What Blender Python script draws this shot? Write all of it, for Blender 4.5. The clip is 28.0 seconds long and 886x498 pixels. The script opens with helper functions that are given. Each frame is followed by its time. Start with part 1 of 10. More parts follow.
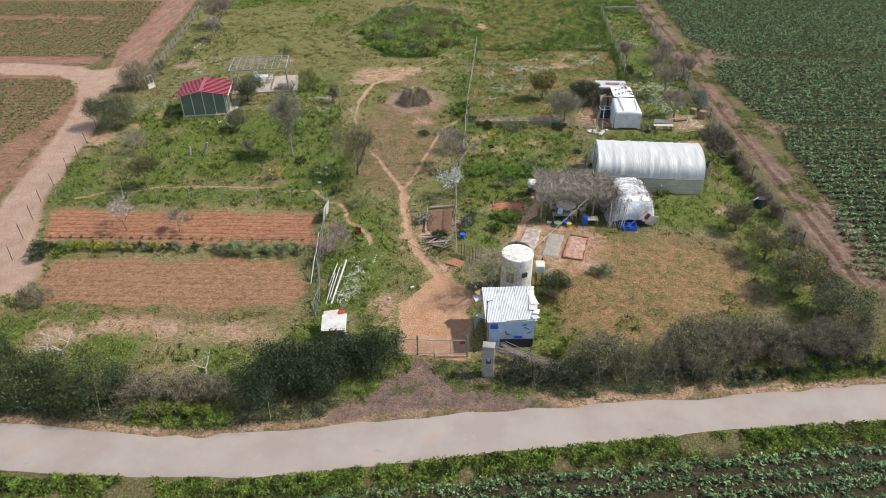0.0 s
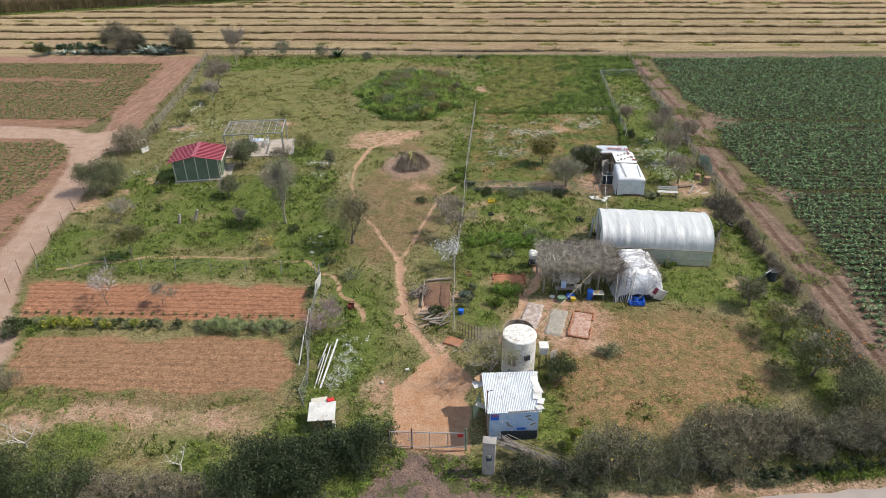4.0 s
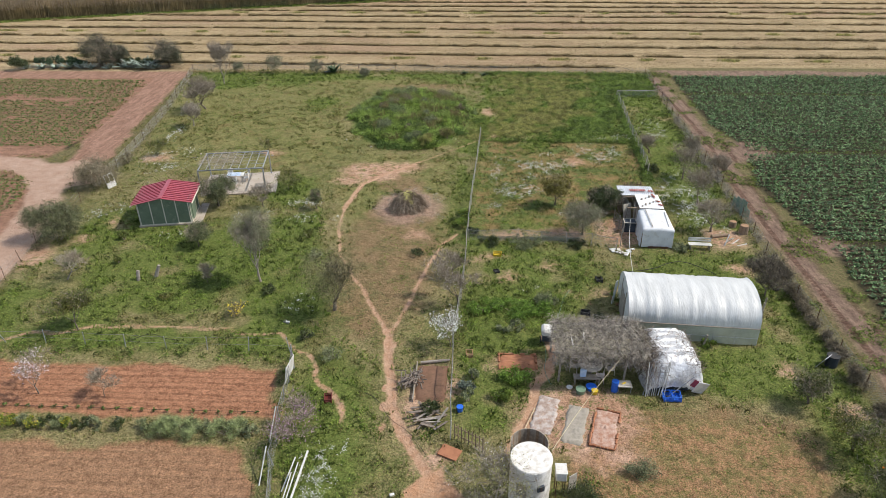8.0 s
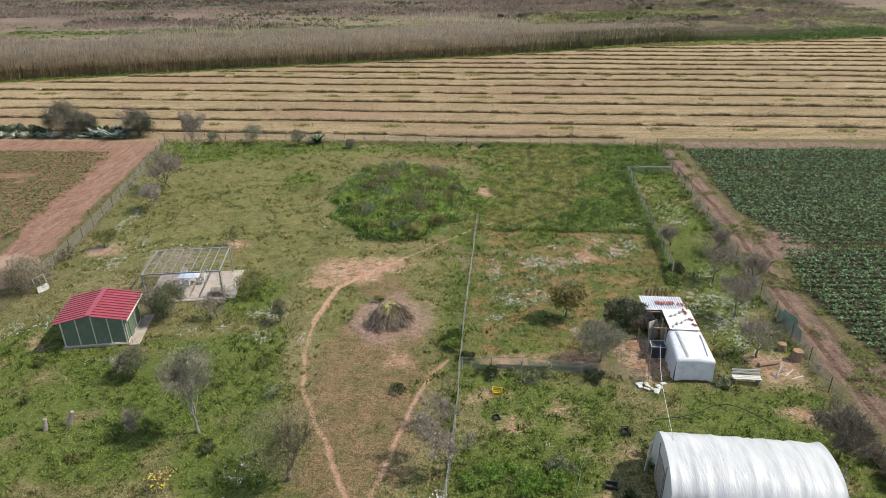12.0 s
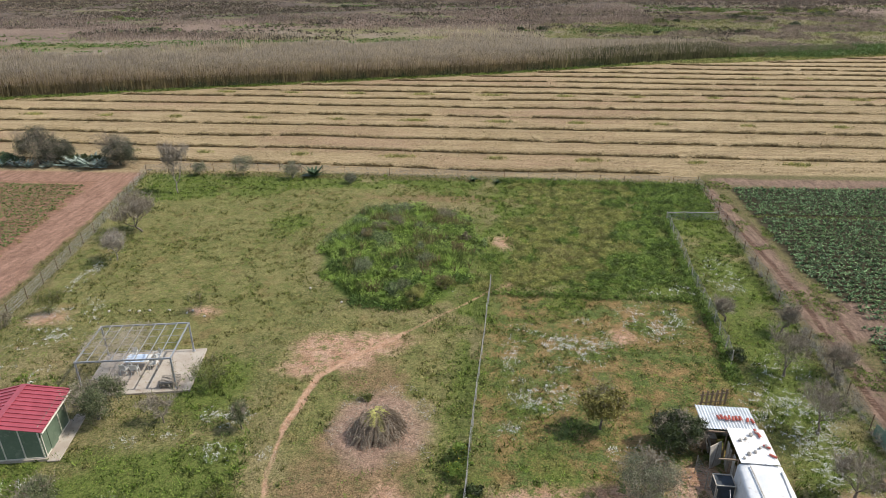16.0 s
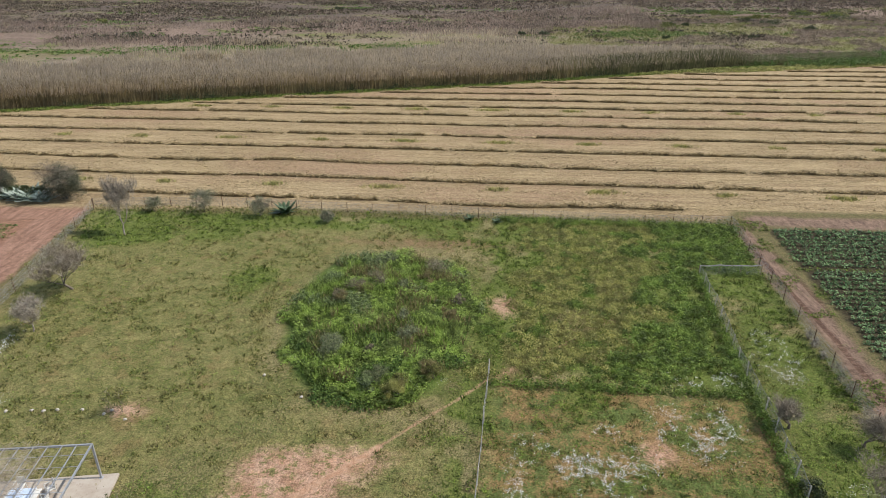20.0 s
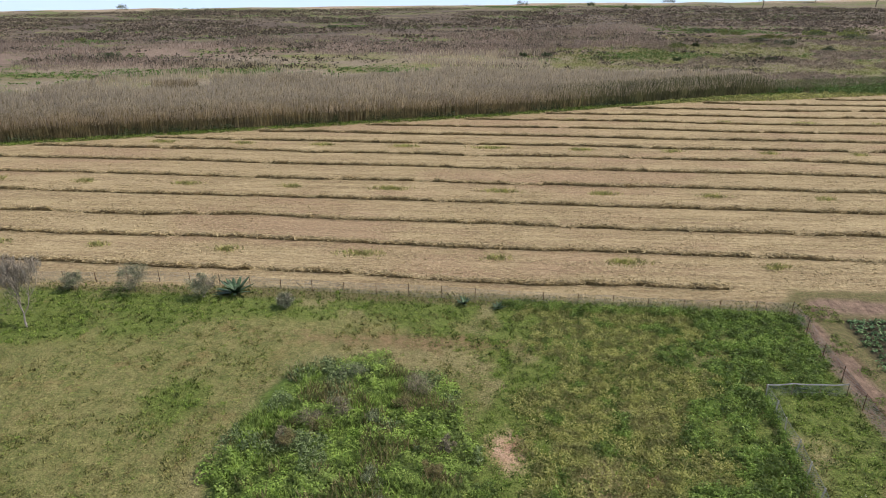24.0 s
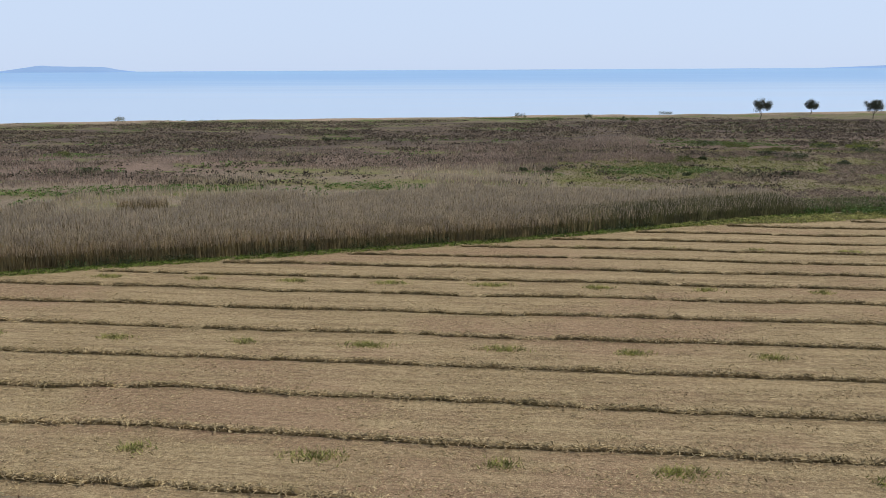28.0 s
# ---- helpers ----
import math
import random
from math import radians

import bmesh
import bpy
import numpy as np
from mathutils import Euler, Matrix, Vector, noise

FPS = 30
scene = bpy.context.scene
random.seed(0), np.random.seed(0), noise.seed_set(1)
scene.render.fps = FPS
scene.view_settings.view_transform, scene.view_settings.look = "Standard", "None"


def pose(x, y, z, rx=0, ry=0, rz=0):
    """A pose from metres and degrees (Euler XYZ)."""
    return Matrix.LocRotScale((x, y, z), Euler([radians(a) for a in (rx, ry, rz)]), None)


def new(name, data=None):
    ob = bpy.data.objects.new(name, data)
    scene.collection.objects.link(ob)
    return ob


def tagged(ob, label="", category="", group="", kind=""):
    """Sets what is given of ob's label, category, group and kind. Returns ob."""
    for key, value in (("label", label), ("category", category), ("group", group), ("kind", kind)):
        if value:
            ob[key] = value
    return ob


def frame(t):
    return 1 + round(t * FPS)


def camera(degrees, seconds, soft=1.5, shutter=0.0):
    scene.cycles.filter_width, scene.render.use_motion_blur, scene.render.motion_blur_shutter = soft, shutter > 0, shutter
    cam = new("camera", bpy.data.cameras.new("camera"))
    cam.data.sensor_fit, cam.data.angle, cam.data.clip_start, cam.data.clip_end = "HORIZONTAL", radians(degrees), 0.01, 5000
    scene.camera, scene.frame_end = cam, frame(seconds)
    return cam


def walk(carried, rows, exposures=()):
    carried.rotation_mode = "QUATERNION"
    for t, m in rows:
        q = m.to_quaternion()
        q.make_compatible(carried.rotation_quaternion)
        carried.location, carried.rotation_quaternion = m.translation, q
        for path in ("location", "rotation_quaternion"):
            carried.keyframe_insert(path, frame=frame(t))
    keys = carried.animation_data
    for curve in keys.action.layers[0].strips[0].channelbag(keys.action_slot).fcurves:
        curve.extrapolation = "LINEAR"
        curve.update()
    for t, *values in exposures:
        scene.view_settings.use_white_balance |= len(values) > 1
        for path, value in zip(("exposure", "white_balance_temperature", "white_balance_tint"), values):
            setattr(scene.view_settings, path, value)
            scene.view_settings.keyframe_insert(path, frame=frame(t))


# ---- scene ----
cam = camera(67.8, 28.0, soft=0.35)
METRES, EYE, TILT, LEAN, TURN = 80.25, 26.0, 0.0, 0.0, 2.7
ROWS = [
    (0.0, 0.0, 0.0, 0.0, -0.37, -34.1, 0.54),
    (0.5, 0.0001, 0.0001, -0.0003, -0.37, -32.67, 0.54),
    (1.0, 0.0001, 0.001, -0.0003, -0.39, -31.28, 0.53),
    (1.5, 0.0003, 0.0033, -0.0003, -0.39, -29.9, 0.54),
    (2.0, 0.0005, 0.0066, -0.0006, -0.39, -29.55, 0.54),
    (2.5, 0.0009, 0.0114, -0.0004, -0.39, -29.55, 0.53),
    (3.0, 0.0013, 0.0178, 0.0001, -0.4, -29.56, 0.52),
    (3.5, 0.0018, 0.0257, 0.0005, -0.4, -29.56, 0.51),
    (5.5, 0.0049, 0.0716, 0.0023, 0.17, -29.54, 0.49),
    (6.0, 0.0058, 0.0858, 0.0029, 0.3, -29.55, 0.48),
    (6.5, 0.0068, 0.1007, 0.0033, 0.29, -29.54, 0.46),
    (7.0, 0.0078, 0.1157, 0.0041, 0.28, -29.55, 0.46),
    (7.5, 0.0088, 0.1314, 0.0045, 0.28, -29.53, 0.45),
    (8.0, 0.01, 0.1473, 0.0051, 0.28, -29.54, 0.43),
    (8.5, 0.011, 0.1636, 0.0055, 0.26, -29.53, 0.43),
    (9.0, 0.0118, 0.1803, 0.0061, 0.25, -29.53, 0.41),
    (9.5, 0.0129, 0.1971, 0.0067, 0.25, -29.54, 0.4),
    (10.0, 0.0138, 0.2143, 0.0071, 0.23, -29.53, 0.39),
    (10.5, 0.0153, 0.2318, 0.0071, 0.24, -29.5, 0.39),
    (11.0, 0.016, 0.25, 0.0083, 0.21, -28.94, 0.37),
    (11.5, 0.0175, 0.2679, 0.0086, 0.21, -27.14, 0.37),
    (12.0, 0.0184, 0.286, 0.0088, 0.18, -25.53, 0.33),
    (12.5, 0.0197, 0.3037, 0.0082, 0.19, -24.92, 0.31),
    (14.5, 0.0247, 0.3759, 0.0094, 1.48, -24.9, 0.31),
    (15.0, 0.0259, 0.394, 0.0097, 1.83, -24.9, 0.31),
    (15.5, 0.027, 0.4119, 0.0102, 1.83, -24.9, 0.3),
    (16.0, 0.0279, 0.43, 0.0102, 1.82, -24.88, 0.31),
    (16.5, 0.029, 0.448, 0.0108, 1.83, -24.9, 0.31),
    (17.0, 0.0299, 0.4663, 0.0109, 1.83, -24.89, 0.29),
    (17.5, 0.0306, 0.4846, 0.0112, 1.83, -24.9, 0.29),
    (18.0, 0.0316, 0.5031, 0.0112, 1.84, -24.89, 0.28),
    (18.5, 0.0322, 0.5221, 0.0112, 1.84, -24.9, 0.26),
    (19.0, 0.0326, 0.5422, 0.0117, 1.82, -24.92, 0.28),
    (19.5, 0.0333, 0.5631, 0.0116, 1.83, -24.9, 0.25),
    (20.0, 0.0342, 0.5847, 0.0118, 1.82, -24.91, 0.28),
    (20.5, 0.0344, 0.6069, 0.012, 1.81, -24.93, 0.21),
    (21.0, 0.0354, 0.6299, 0.0119, 1.81, -24.91, 0.24),
    (21.5, 0.0359, 0.6537, 0.0121, 1.81, -24.92, 0.2),
    (23.5, 0.0397, 0.753, 0.0135, 1.79, -24.81, 0.22),
    (24.0, 0.0406, 0.7789, 0.0137, 1.78, -23.77, 0.23),
    (24.5, 0.0416, 0.8048, 0.0137, 1.78, -22.68, 0.24),
    (25.0, 0.0424, 0.8312, 0.014, 1.77, -21.59, 0.24),
    (25.5, 0.0435, 0.8579, 0.014, 1.77, -20.5, 0.27),
    (26.0, 0.0443, 0.8851, 0.0139, 1.76, -19.4, 0.25),
    (26.5, 0.0453, 0.9124, 0.0141, 1.76, -18.29, 0.26),
    (27.0, 0.0464, 0.9403, 0.014, 1.77, -17.17, 0.26),
    (27.5, 0.0473, 0.9688, 0.0143, 1.77, -16.06, 0.27),
    (28.0, 0.0483, 0.9982, 0.0145, 1.76, -14.94, 0.28),
]
walk(cam, [(t, pose(0, 0, EYE, TILT, LEAN, TURN) @ pose(METRES * x, METRES * y, METRES * z, 90 + pitch, roll, yaw)) for t, x, y, z, yaw, pitch, roll in ROWS],
     [(0.0, -0.03), (12.0, -0.02), (20.0, -0.03), (24.0, -0.07), (26.0, -0.36), (28.0, -0.56)])

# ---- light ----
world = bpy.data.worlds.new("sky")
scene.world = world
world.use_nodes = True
SUN_AZ, SUN_EL = radians(7), radians(50)      # azimuth from +x towards +y
sky = world.node_tree.nodes.new("ShaderNodeTexSky")
sky.sky_type = "NISHITA"
sky.sun_disc = False
sky.sun_elevation = SUN_EL
sky.sun_rotation = math.pi / 2 - SUN_AZ
sky.air_density, sky.dust_density, sky.ozone_density = 1.0, 0.6, 1.5
bg = world.node_tree.nodes["Background"]
bg.inputs["Strength"].default_value = 0.072
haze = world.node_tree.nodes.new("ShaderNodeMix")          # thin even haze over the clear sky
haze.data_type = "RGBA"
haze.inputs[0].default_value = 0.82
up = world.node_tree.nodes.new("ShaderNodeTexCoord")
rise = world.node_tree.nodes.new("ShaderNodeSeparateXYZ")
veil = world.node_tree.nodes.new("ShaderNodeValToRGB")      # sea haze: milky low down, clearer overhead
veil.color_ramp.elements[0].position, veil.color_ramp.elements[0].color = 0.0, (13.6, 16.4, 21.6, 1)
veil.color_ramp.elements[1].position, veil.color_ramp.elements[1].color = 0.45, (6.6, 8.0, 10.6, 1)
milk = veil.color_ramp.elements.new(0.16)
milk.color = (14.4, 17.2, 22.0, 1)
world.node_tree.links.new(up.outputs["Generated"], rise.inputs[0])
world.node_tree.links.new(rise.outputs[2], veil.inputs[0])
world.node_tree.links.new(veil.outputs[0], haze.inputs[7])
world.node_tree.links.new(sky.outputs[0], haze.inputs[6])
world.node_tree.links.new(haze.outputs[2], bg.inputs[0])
sun = new("sun", bpy.data.lights.new("sun", "SUN"))
sun.data.energy, sun.data.angle, sun.data.color = 5.0, radians(1.2), (1.0, 0.945, 0.865)
SUN_DIR = Vector((math.cos(SUN_EL) * math.cos(SUN_AZ), math.cos(SUN_EL) * math.sin(SUN_AZ), math.sin(SUN_EL)))
sun.matrix_world = Matrix.Translation((0, 0, 60)) @ SUN_DIR.to_track_quat("Z", "Y").to_matrix().to_4x4()

# ---- node helpers ----
class Nodes:
    def __init__(self, name):
        self.m = bpy.data.materials.new(name)
        self.m.use_nodes = True
        self.t = self.m.node_tree
        self.b = self.t.nodes["Principled BSDF"]

    def put(self, where, value):
        if isinstance(value, bpy.types.NodeSocket):
            self.t.links.new(value, where)
        elif isinstance(value, (tuple, list)) and len(value) == 3 and where.type == "RGBA":
            where.default_value = (*value, 1)
        else:
            where.default_value = value

    def node(self, kind, **kw):
        n = self.t.nodes.new("ShaderNode" + kind)
        for k, v in kw.items():
            self.put(n.inputs[k], v)
        return n

    def pos(self, sx=1, sy=1, sz=1, local=False):
        c = self.t.nodes.new("ShaderNodeTexCoord").outputs["Object"] if local else self.t.nodes.new("ShaderNodeNewGeometry").outputs["Position"]
        return self.node("Mapping", Vector=c, Scale=(sx, sy, sz)).outputs[0]

    def noise(self, scale, detail=4.0, rough=0.6, vec=None):
        n = self.node("TexNoise", Scale=scale, Detail=detail, Roughness=rough, Vector=vec if vec is not None else self.pos())
        return n.outputs[0]

    def math(self, op, a, b=0.0):
        n = self.t.nodes.new("ShaderNodeMath")
        n.operation = op
        self.put(n.inputs[0], a)
        self.put(n.inputs[1], b)
        return n.outputs[0]

    def step(self, v, lo, hi, to0=0.0, to1=1.0):
        n = self.t.nodes.new("ShaderNodeMapRange")
        n.interpolation_type = "SMOOTHSTEP"
        for i, x in enumerate((v, lo, hi, to0, to1)):
            self.put(n.inputs[i], x)
        return n.outputs[0]

    def mix(self, f, a, b):
        n = self.t.nodes.new("ShaderNodeMix")
        n.data_type = "RGBA"
        self.put(n.inputs[0], f)
        self.put(n.inputs[6], a)
        self.put(n.inputs[7], b)
        return n.outputs[2]

    def attr(self, name):
        n = self.t.nodes.new("ShaderNodeAttribute")
        n.attribute_name = name
        return n.outputs["Fac"]

    def island(self):
        return self.t.nodes.new("ShaderNodeNewGeometry").outputs["Random Per Island"]

    def rand(self):
        return self.t.nodes.new("ShaderNodeObjectInfo").outputs["Random"]

    def bump(self, h, strength=0.4, dist=0.03):
        n = self.node("Bump", Height=h, Strength=strength, Distance=dist)
        self.put(self.b.inputs["Normal"], n.outputs[0])

    def done(self, colour, rough=0.8, metal=0.0, spec=0.3):
        self.put(self.b.inputs["Base Color"], colour)
        self.put(self.b.inputs["Roughness"], rough)
        self.put(self.b.inputs["Metallic"], metal)
        self.put(self.b.inputs["Specular IOR Level"], spec)
        return self.m


def plain(name, c1, c2, scale=3.0, rough=0.7, metal=0.0, bump=0.15, fine=40.0, stain=None, spec=0.3, local=False):
    """Two tones in broad patches, fine grain, optional stains of a third tone."""
    n = Nodes(name)
    v = n.pos(local=local)
    col = n.mix(n.step(n.noise(scale, 5, 0.65, v), 0.35, 0.65), c1, c2)
    g = n.noise(fine, 3, 0.7, v)
    col = n.mix(n.math("MULTIPLY", n.step(g, 0.3, 0.75), 0.25), col, tuple(x * 0.6 for x in c1))
    if stain:
        col = n.mix(n.math("MULTIPLY", n.step(n.noise(scale * 0.7 + 1.3, 6, 0.7, v), 0.55, 0.68), 0.8), col, stain)
    n.bump(g, bump, 0.02)
    return n.done(col, rough, metal, spec)


def leafy(name, c1, c2, c3, rough=0.55, through_light=0.25, patch=0.8, spec=0.25, clump=3.2, tone_lo=0.5, tone_hi=1.35):
    """Leaves: each its own tone, broader patches of a third tone, clump shade multiplied in."""
    n = Nodes(name)
    col = n.mix(n.island(), c1, c2)
    col = n.mix(n.math("MULTIPLY", n.step(n.noise(patch, 3, 0.6), 0.45, 0.7), 0.7), col, c3)
    # clump-sized darks and lights in the colour deepen the shade between tufts
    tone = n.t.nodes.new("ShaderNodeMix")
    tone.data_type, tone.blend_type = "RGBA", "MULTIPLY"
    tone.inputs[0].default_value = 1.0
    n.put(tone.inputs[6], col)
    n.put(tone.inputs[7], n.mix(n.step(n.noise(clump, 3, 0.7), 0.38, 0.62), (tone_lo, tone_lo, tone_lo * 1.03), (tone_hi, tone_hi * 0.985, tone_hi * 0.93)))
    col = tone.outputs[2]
    m = n.done(col, rough, 0.0, spec)
    tr = n.node("BsdfTranslucent", Color=col)
    mx = n.node("MixShader", Fac=through_light)
    n.t.links.new(n.b.outputs[0], mx.inputs[1])
    n.t.links.new(tr.outputs[0], mx.inputs[2])
    n.t.links.new(mx.outputs[0], n.t.nodes["Material Output"].inputs[0])
    return m


# ---- mesh helpers ----
def part(name, bm, material, parent=None, label="", smooth=False):
    me = bpy.data.meshes.new(name)
    if isinstance(bm, tuple):
        me.from_pydata(bm[0], [], bm[1])
    else:
        bmesh.ops.recalc_face_normals(bm, faces=bm.faces)
        bm.to_mesh(me)
        bm.free()
    if smooth:
        me.polygons.foreach_set("use_smooth", np.ones(len(me.polygons), dtype=bool))
    me.materials.append(material)
    ob = new(name, me)
    ob.parent = parent
    if label:
        ob["label"] = label
    return ob


def share(name, me, parent, m):
    ob = new(name, me)
    ob.parent = parent
    ob.matrix_basis = m
    return ob


def thing(name, label, category, x=0, y=0, z=0, rz=0, group="", kind=""):
    ob = new(name)
    ob.empty_display_size = 0.2
    ob.matrix_basis = pose(x, y, z, 0, 0, rz)
    return tagged(ob, label, category, group, kind)


def box(bm, cx, cy, cz, sx, sy, sz, rx=0, ry=0, rz=0, bevel=0.0):
    r = bmesh.ops.create_cube(bm, size=1, matrix=pose(cx, cy, cz, rx, ry, rz) @ Matrix.Diagonal((sx, sy, sz, 1)))
    if bevel:
        es = list({e for v in r["verts"] for e in v.link_edges})
        bmesh.ops.bevel(bm, geom=es, offset=bevel, segments=1, affect="EDGES")
    return bm


def rod(bm, a, b, r0, r1=None, n=6):
    a, b = Vector(a), Vector(b)
    d = b - a
    m = Matrix.Translation((a + b) / 2) @ d.to_track_quat("Z", "Y").to_matrix().to_4x4()
    bmesh.ops.create_cone(bm, cap_ends=True, segments=n, radius1=r0, radius2=r0 if r1 is None else r1, depth=d.length, matrix=m)
    return bm


def B(*a, **k):
    return box(bmesh.new(), *a, **k)


def R(*a, **k):
    return rod(bmesh.new(), *a, **k)


def quads(name, verts, material, label, category, parent=None, kind="stuff"):
    """One mesh from an (n, corners, 3) array of separate faces."""
    n, nper = verts.shape[:2]
    me = bpy.data.meshes.new(name)
    me.vertices.add(n * nper)
    me.vertices.foreach_set("co", np.ascontiguousarray(verts, dtype=np.float32).ravel())
    me.loops.add(n * nper)
    me.loops.foreach_set("vertex_index", np.arange(n * nper, dtype=np.int32))
    me.polygons.add(n)
    me.polygons.foreach_set("loop_start", np.arange(0, n * nper, nper, dtype=np.int32))
    me.update(calc_edges=True)
    me.materials.append(material)
    ob = new(name, me)
    ob.parent = parent
    if parent is None:
        tagged(ob, label, category, kind=kind)
    elif label:
        ob["label"] = label
    if parent is not None and (name.endswith("mass") or "vine" in name or "spray" in name or name == "plant"):
        ob["kind"] = "stuff"
    return ob


def leaves_at(p, length, width, rng, flat=0.0, droop=0.0):
    """Pointed leaves at points p, turned at random; flat near 1 lays them level."""
    n = len(p)
    d = rng.normal(size=(n, 3))
    d[:, 2] *= 1 - flat
    d[:, 2] -= droop
    d /= np.linalg.norm(d, axis=1, keepdims=True) + 1e-9
    u = rng.normal(size=(n, 3))
    if flat:
        u[:, 2] *= 1 - flat
    s = u - (u * d).sum(1, keepdims=True) * d
    s /= np.linalg.norm(s, axis=1, keepdims=True) + 1e-9
    L = (length * rng.uniform(0.6, 1.3, n))[:, None]
    W = (width * rng.uniform(0.7, 1.2, n))[:, None]
    return np.stack([p - d * L / 2 - s * W / 2, p - d * L / 2 + s * W / 2, p + d * L / 2], axis=1)


def blades_at(p, height, width, rng, lean=0.35):
    """Upright blades from points p: narrow triangles leaning at random."""
    n = len(p)
    a = rng.uniform(0, 2 * np.pi, n)
    h = height * rng.uniform(0.5, 1.25, n)
    side = np.stack([np.cos(a), np.sin(a), np.zeros(n)], 1) * (width / 2)
    b = rng.uniform(0, 2 * np.pi, n)
    tip = p + np.stack([np.cos(b) * lean * h, np.sin(b) * lean * h, h], 1)
    return np.stack([p - side, p + side, tip], axis=1)


def lattice(x, y, scale, seed):
    """Smooth value noise in 0..1 at arrays x, y."""
    g = np.random.default_rng(seed).random((256, 256))
    u, v = x / scale, y / scale
    i, j = np.floor(u).astype(int), np.floor(v).astype(int)
    fu, fv = u - i, v - j
    fu, fv = fu * fu * (3 - 2 * fu), fv * fv * (3 - 2 * fv)
    a, b = g[i % 256, j % 256], g[(i + 1) % 256, j % 256]
    c, d = g[i % 256, (j + 1) % 256], g[(i + 1) % 256, (j + 1) % 256]
    return (a * (1 - fu) + b * fu) * (1 - fv) + (c * (1 - fu) + d * fu) * fv


def line_gap(x, y, pts, closed=False):
    """Distance from points to a broken line."""
    best = np.full(np.shape(x), 1e9)
    pts = list(pts) + ([pts[0]] if closed else [])
    for (ax, ay), (bx, by) in zip(pts, pts[1:]):
        dx, dy = bx - ax, by - ay
        k = np.clip(((x - ax) * dx + (y - ay) * dy) / (dx * dx + dy * dy + 1e-9), 0, 1)
        best = np.minimum(best, np.hypot(x - ax - k * dx, y - ay - k * dy))
    return best


def in_poly(x, y, pts):
    """Signed distance, positive inside the outline."""
    inside = np.zeros(np.shape(x), dtype=bool)
    for (ax, ay), (bx, by) in zip(pts, pts[1:] + pts[:1]):
        hit = ((ay > y) != (by > y)) & (x < (bx - ax) * (y - ay) / (by - ay + 1e-12) + ax)
        inside ^= hit
    d = line_gap(x, y, pts, True)
    return np.where(inside, d, -d)


def blob(x, y, cx, cy, rx, ry):
    r = np.hypot((x - cx) / rx, (y - cy) / ry)
    return (1 - r) * min(rx, ry)


# ---- the plan: outlines of the ground's zones ----
ROAD_FAR = [(-60, 27.0), (-40, 23.6), (-24, 22.1), (-14, 21.4), (-6.5, 22.5), (0.7, 23.6), (12.7, 24.9), (22.6, 26.3), (40, 29.2), (80, 36.5)]
ROAD_NEAR = [(-60, 22.5), (-40, 19.7), (-22, 18.9), (-13.8, 18.8), (-9.8, 18.9), (-3.3, 20.0), (7.6, 21.7), (16.2, 22.9), (21.1, 23.4), (40, 26.2), (80, 33.3)]
DRIVE = [(-7.2, 22.6), (-6.3, 23.6), (-4.6, 25.2), (-4.0, 27.5), (0.0, 27.6), (0.6, 26.0), (2.6, 24.9), (5.2, 24.0)]
YARD = [(-4.0, 27.2), (-4.1, 30.0), (-4.4, 32.2), (-3.4, 33.6), (-2.6, 35.4), (-0.9, 36.6), (-0.6, 35.0), (0.6, 33.2), (0.8, 31.0), (0.6, 27.4)]
PATH_MAIN = [(-1.6, 34.6), (-2.3, 36.0), (-3.5, 38.0), (-4.3, 40.2), (-4.6, 41.5), (-5.2, 44.2), (-5.4, 46.3)]
PATH_WEST = [(-5.4, 46.3), (-6.0, 48.0), (-6.7, 49.6), (-8.0, 52.2), (-8.9, 53.6), (-10.5, 57.3), (-11.5, 61.7), (-11.8, 65.5), (-11.0, 70.9), (-8.5, 74.1), (-5.8, 77.0), (-2.3, 80.9)]
PATH_EAST = [(-5.4, 46.3), (-4.8, 48.8), (-4.3, 51.2), (-3.4, 55.7), (-2.5, 59.3), (-1.4, 61.0)]
PATH_SIDE = [(-6.9, 38.8), (-8.0, 41.0), (-9.4, 43.0), (-10.4, 44.5), (-12.9, 46.2), (-15.9, 47.0), (-25.2, 47.2), (-31.4, 44.8)]
PATH_VEG = [(2.4, 36.8), (3.4, 39.5), (4.5, 42.6), (5.2, 44.6), (5.0, 47.0)]
PATH_HUT = [(7.4, 48.4), (8.3, 52.0), (8.7, 54.0)]
TRACK_WEST = [(-30, 34.0), (-33.5, 39.0), (-36.0, 46.0), (-37.3, 53.0), (-38.6, 60.0), (-40.6, 66.5), (-43.0, 71.6), (-47.5, 74.9), (-60, 76.0), (-110, 77.0)]
TRACK_NORTHWEST = [(-42.0, 71.0), (-41.8, 77.0), (-43.2, 84.0), (-44.2, 92.0), (-46.0, 104.0), (-47.0, 112.0), (-62, 111.4), (-110, 111.0)]
TRACK_EAST = [(25.6, 36.0), (25.6, 44.0), (25.6, 52.0), (25.5, 62.0), (25.6, 72.0), (26.4, 82.0), (26.6, 90.0), (26.2, 98.0), (25.9, 112.0)]
BED_NORTH = [(-32.6, 43.2), (-11.9, 43.0), (-10.9, 38.6), (-30.8, 38.6)]
BED_SOUTH = [(-28.6, 36.3), (-12.0, 36.7), (-10.6, 33.0), (-11.2, 31.6), (-27.0, 31.6)]
HOME = [(-44.0, 112.5), (-37.4, 80), (-36.5, 66), (-34.4, 48), (-32.5, 42), (-28.0, 24.0), (-14, 23.0), (-5, 24.5), (0.5, 25.0), (12, 26.0), (24.0, 28.0), (23.4, 36), (22.8, 48), (23.3, 60), (24.4, 90), (25.4, 112)]
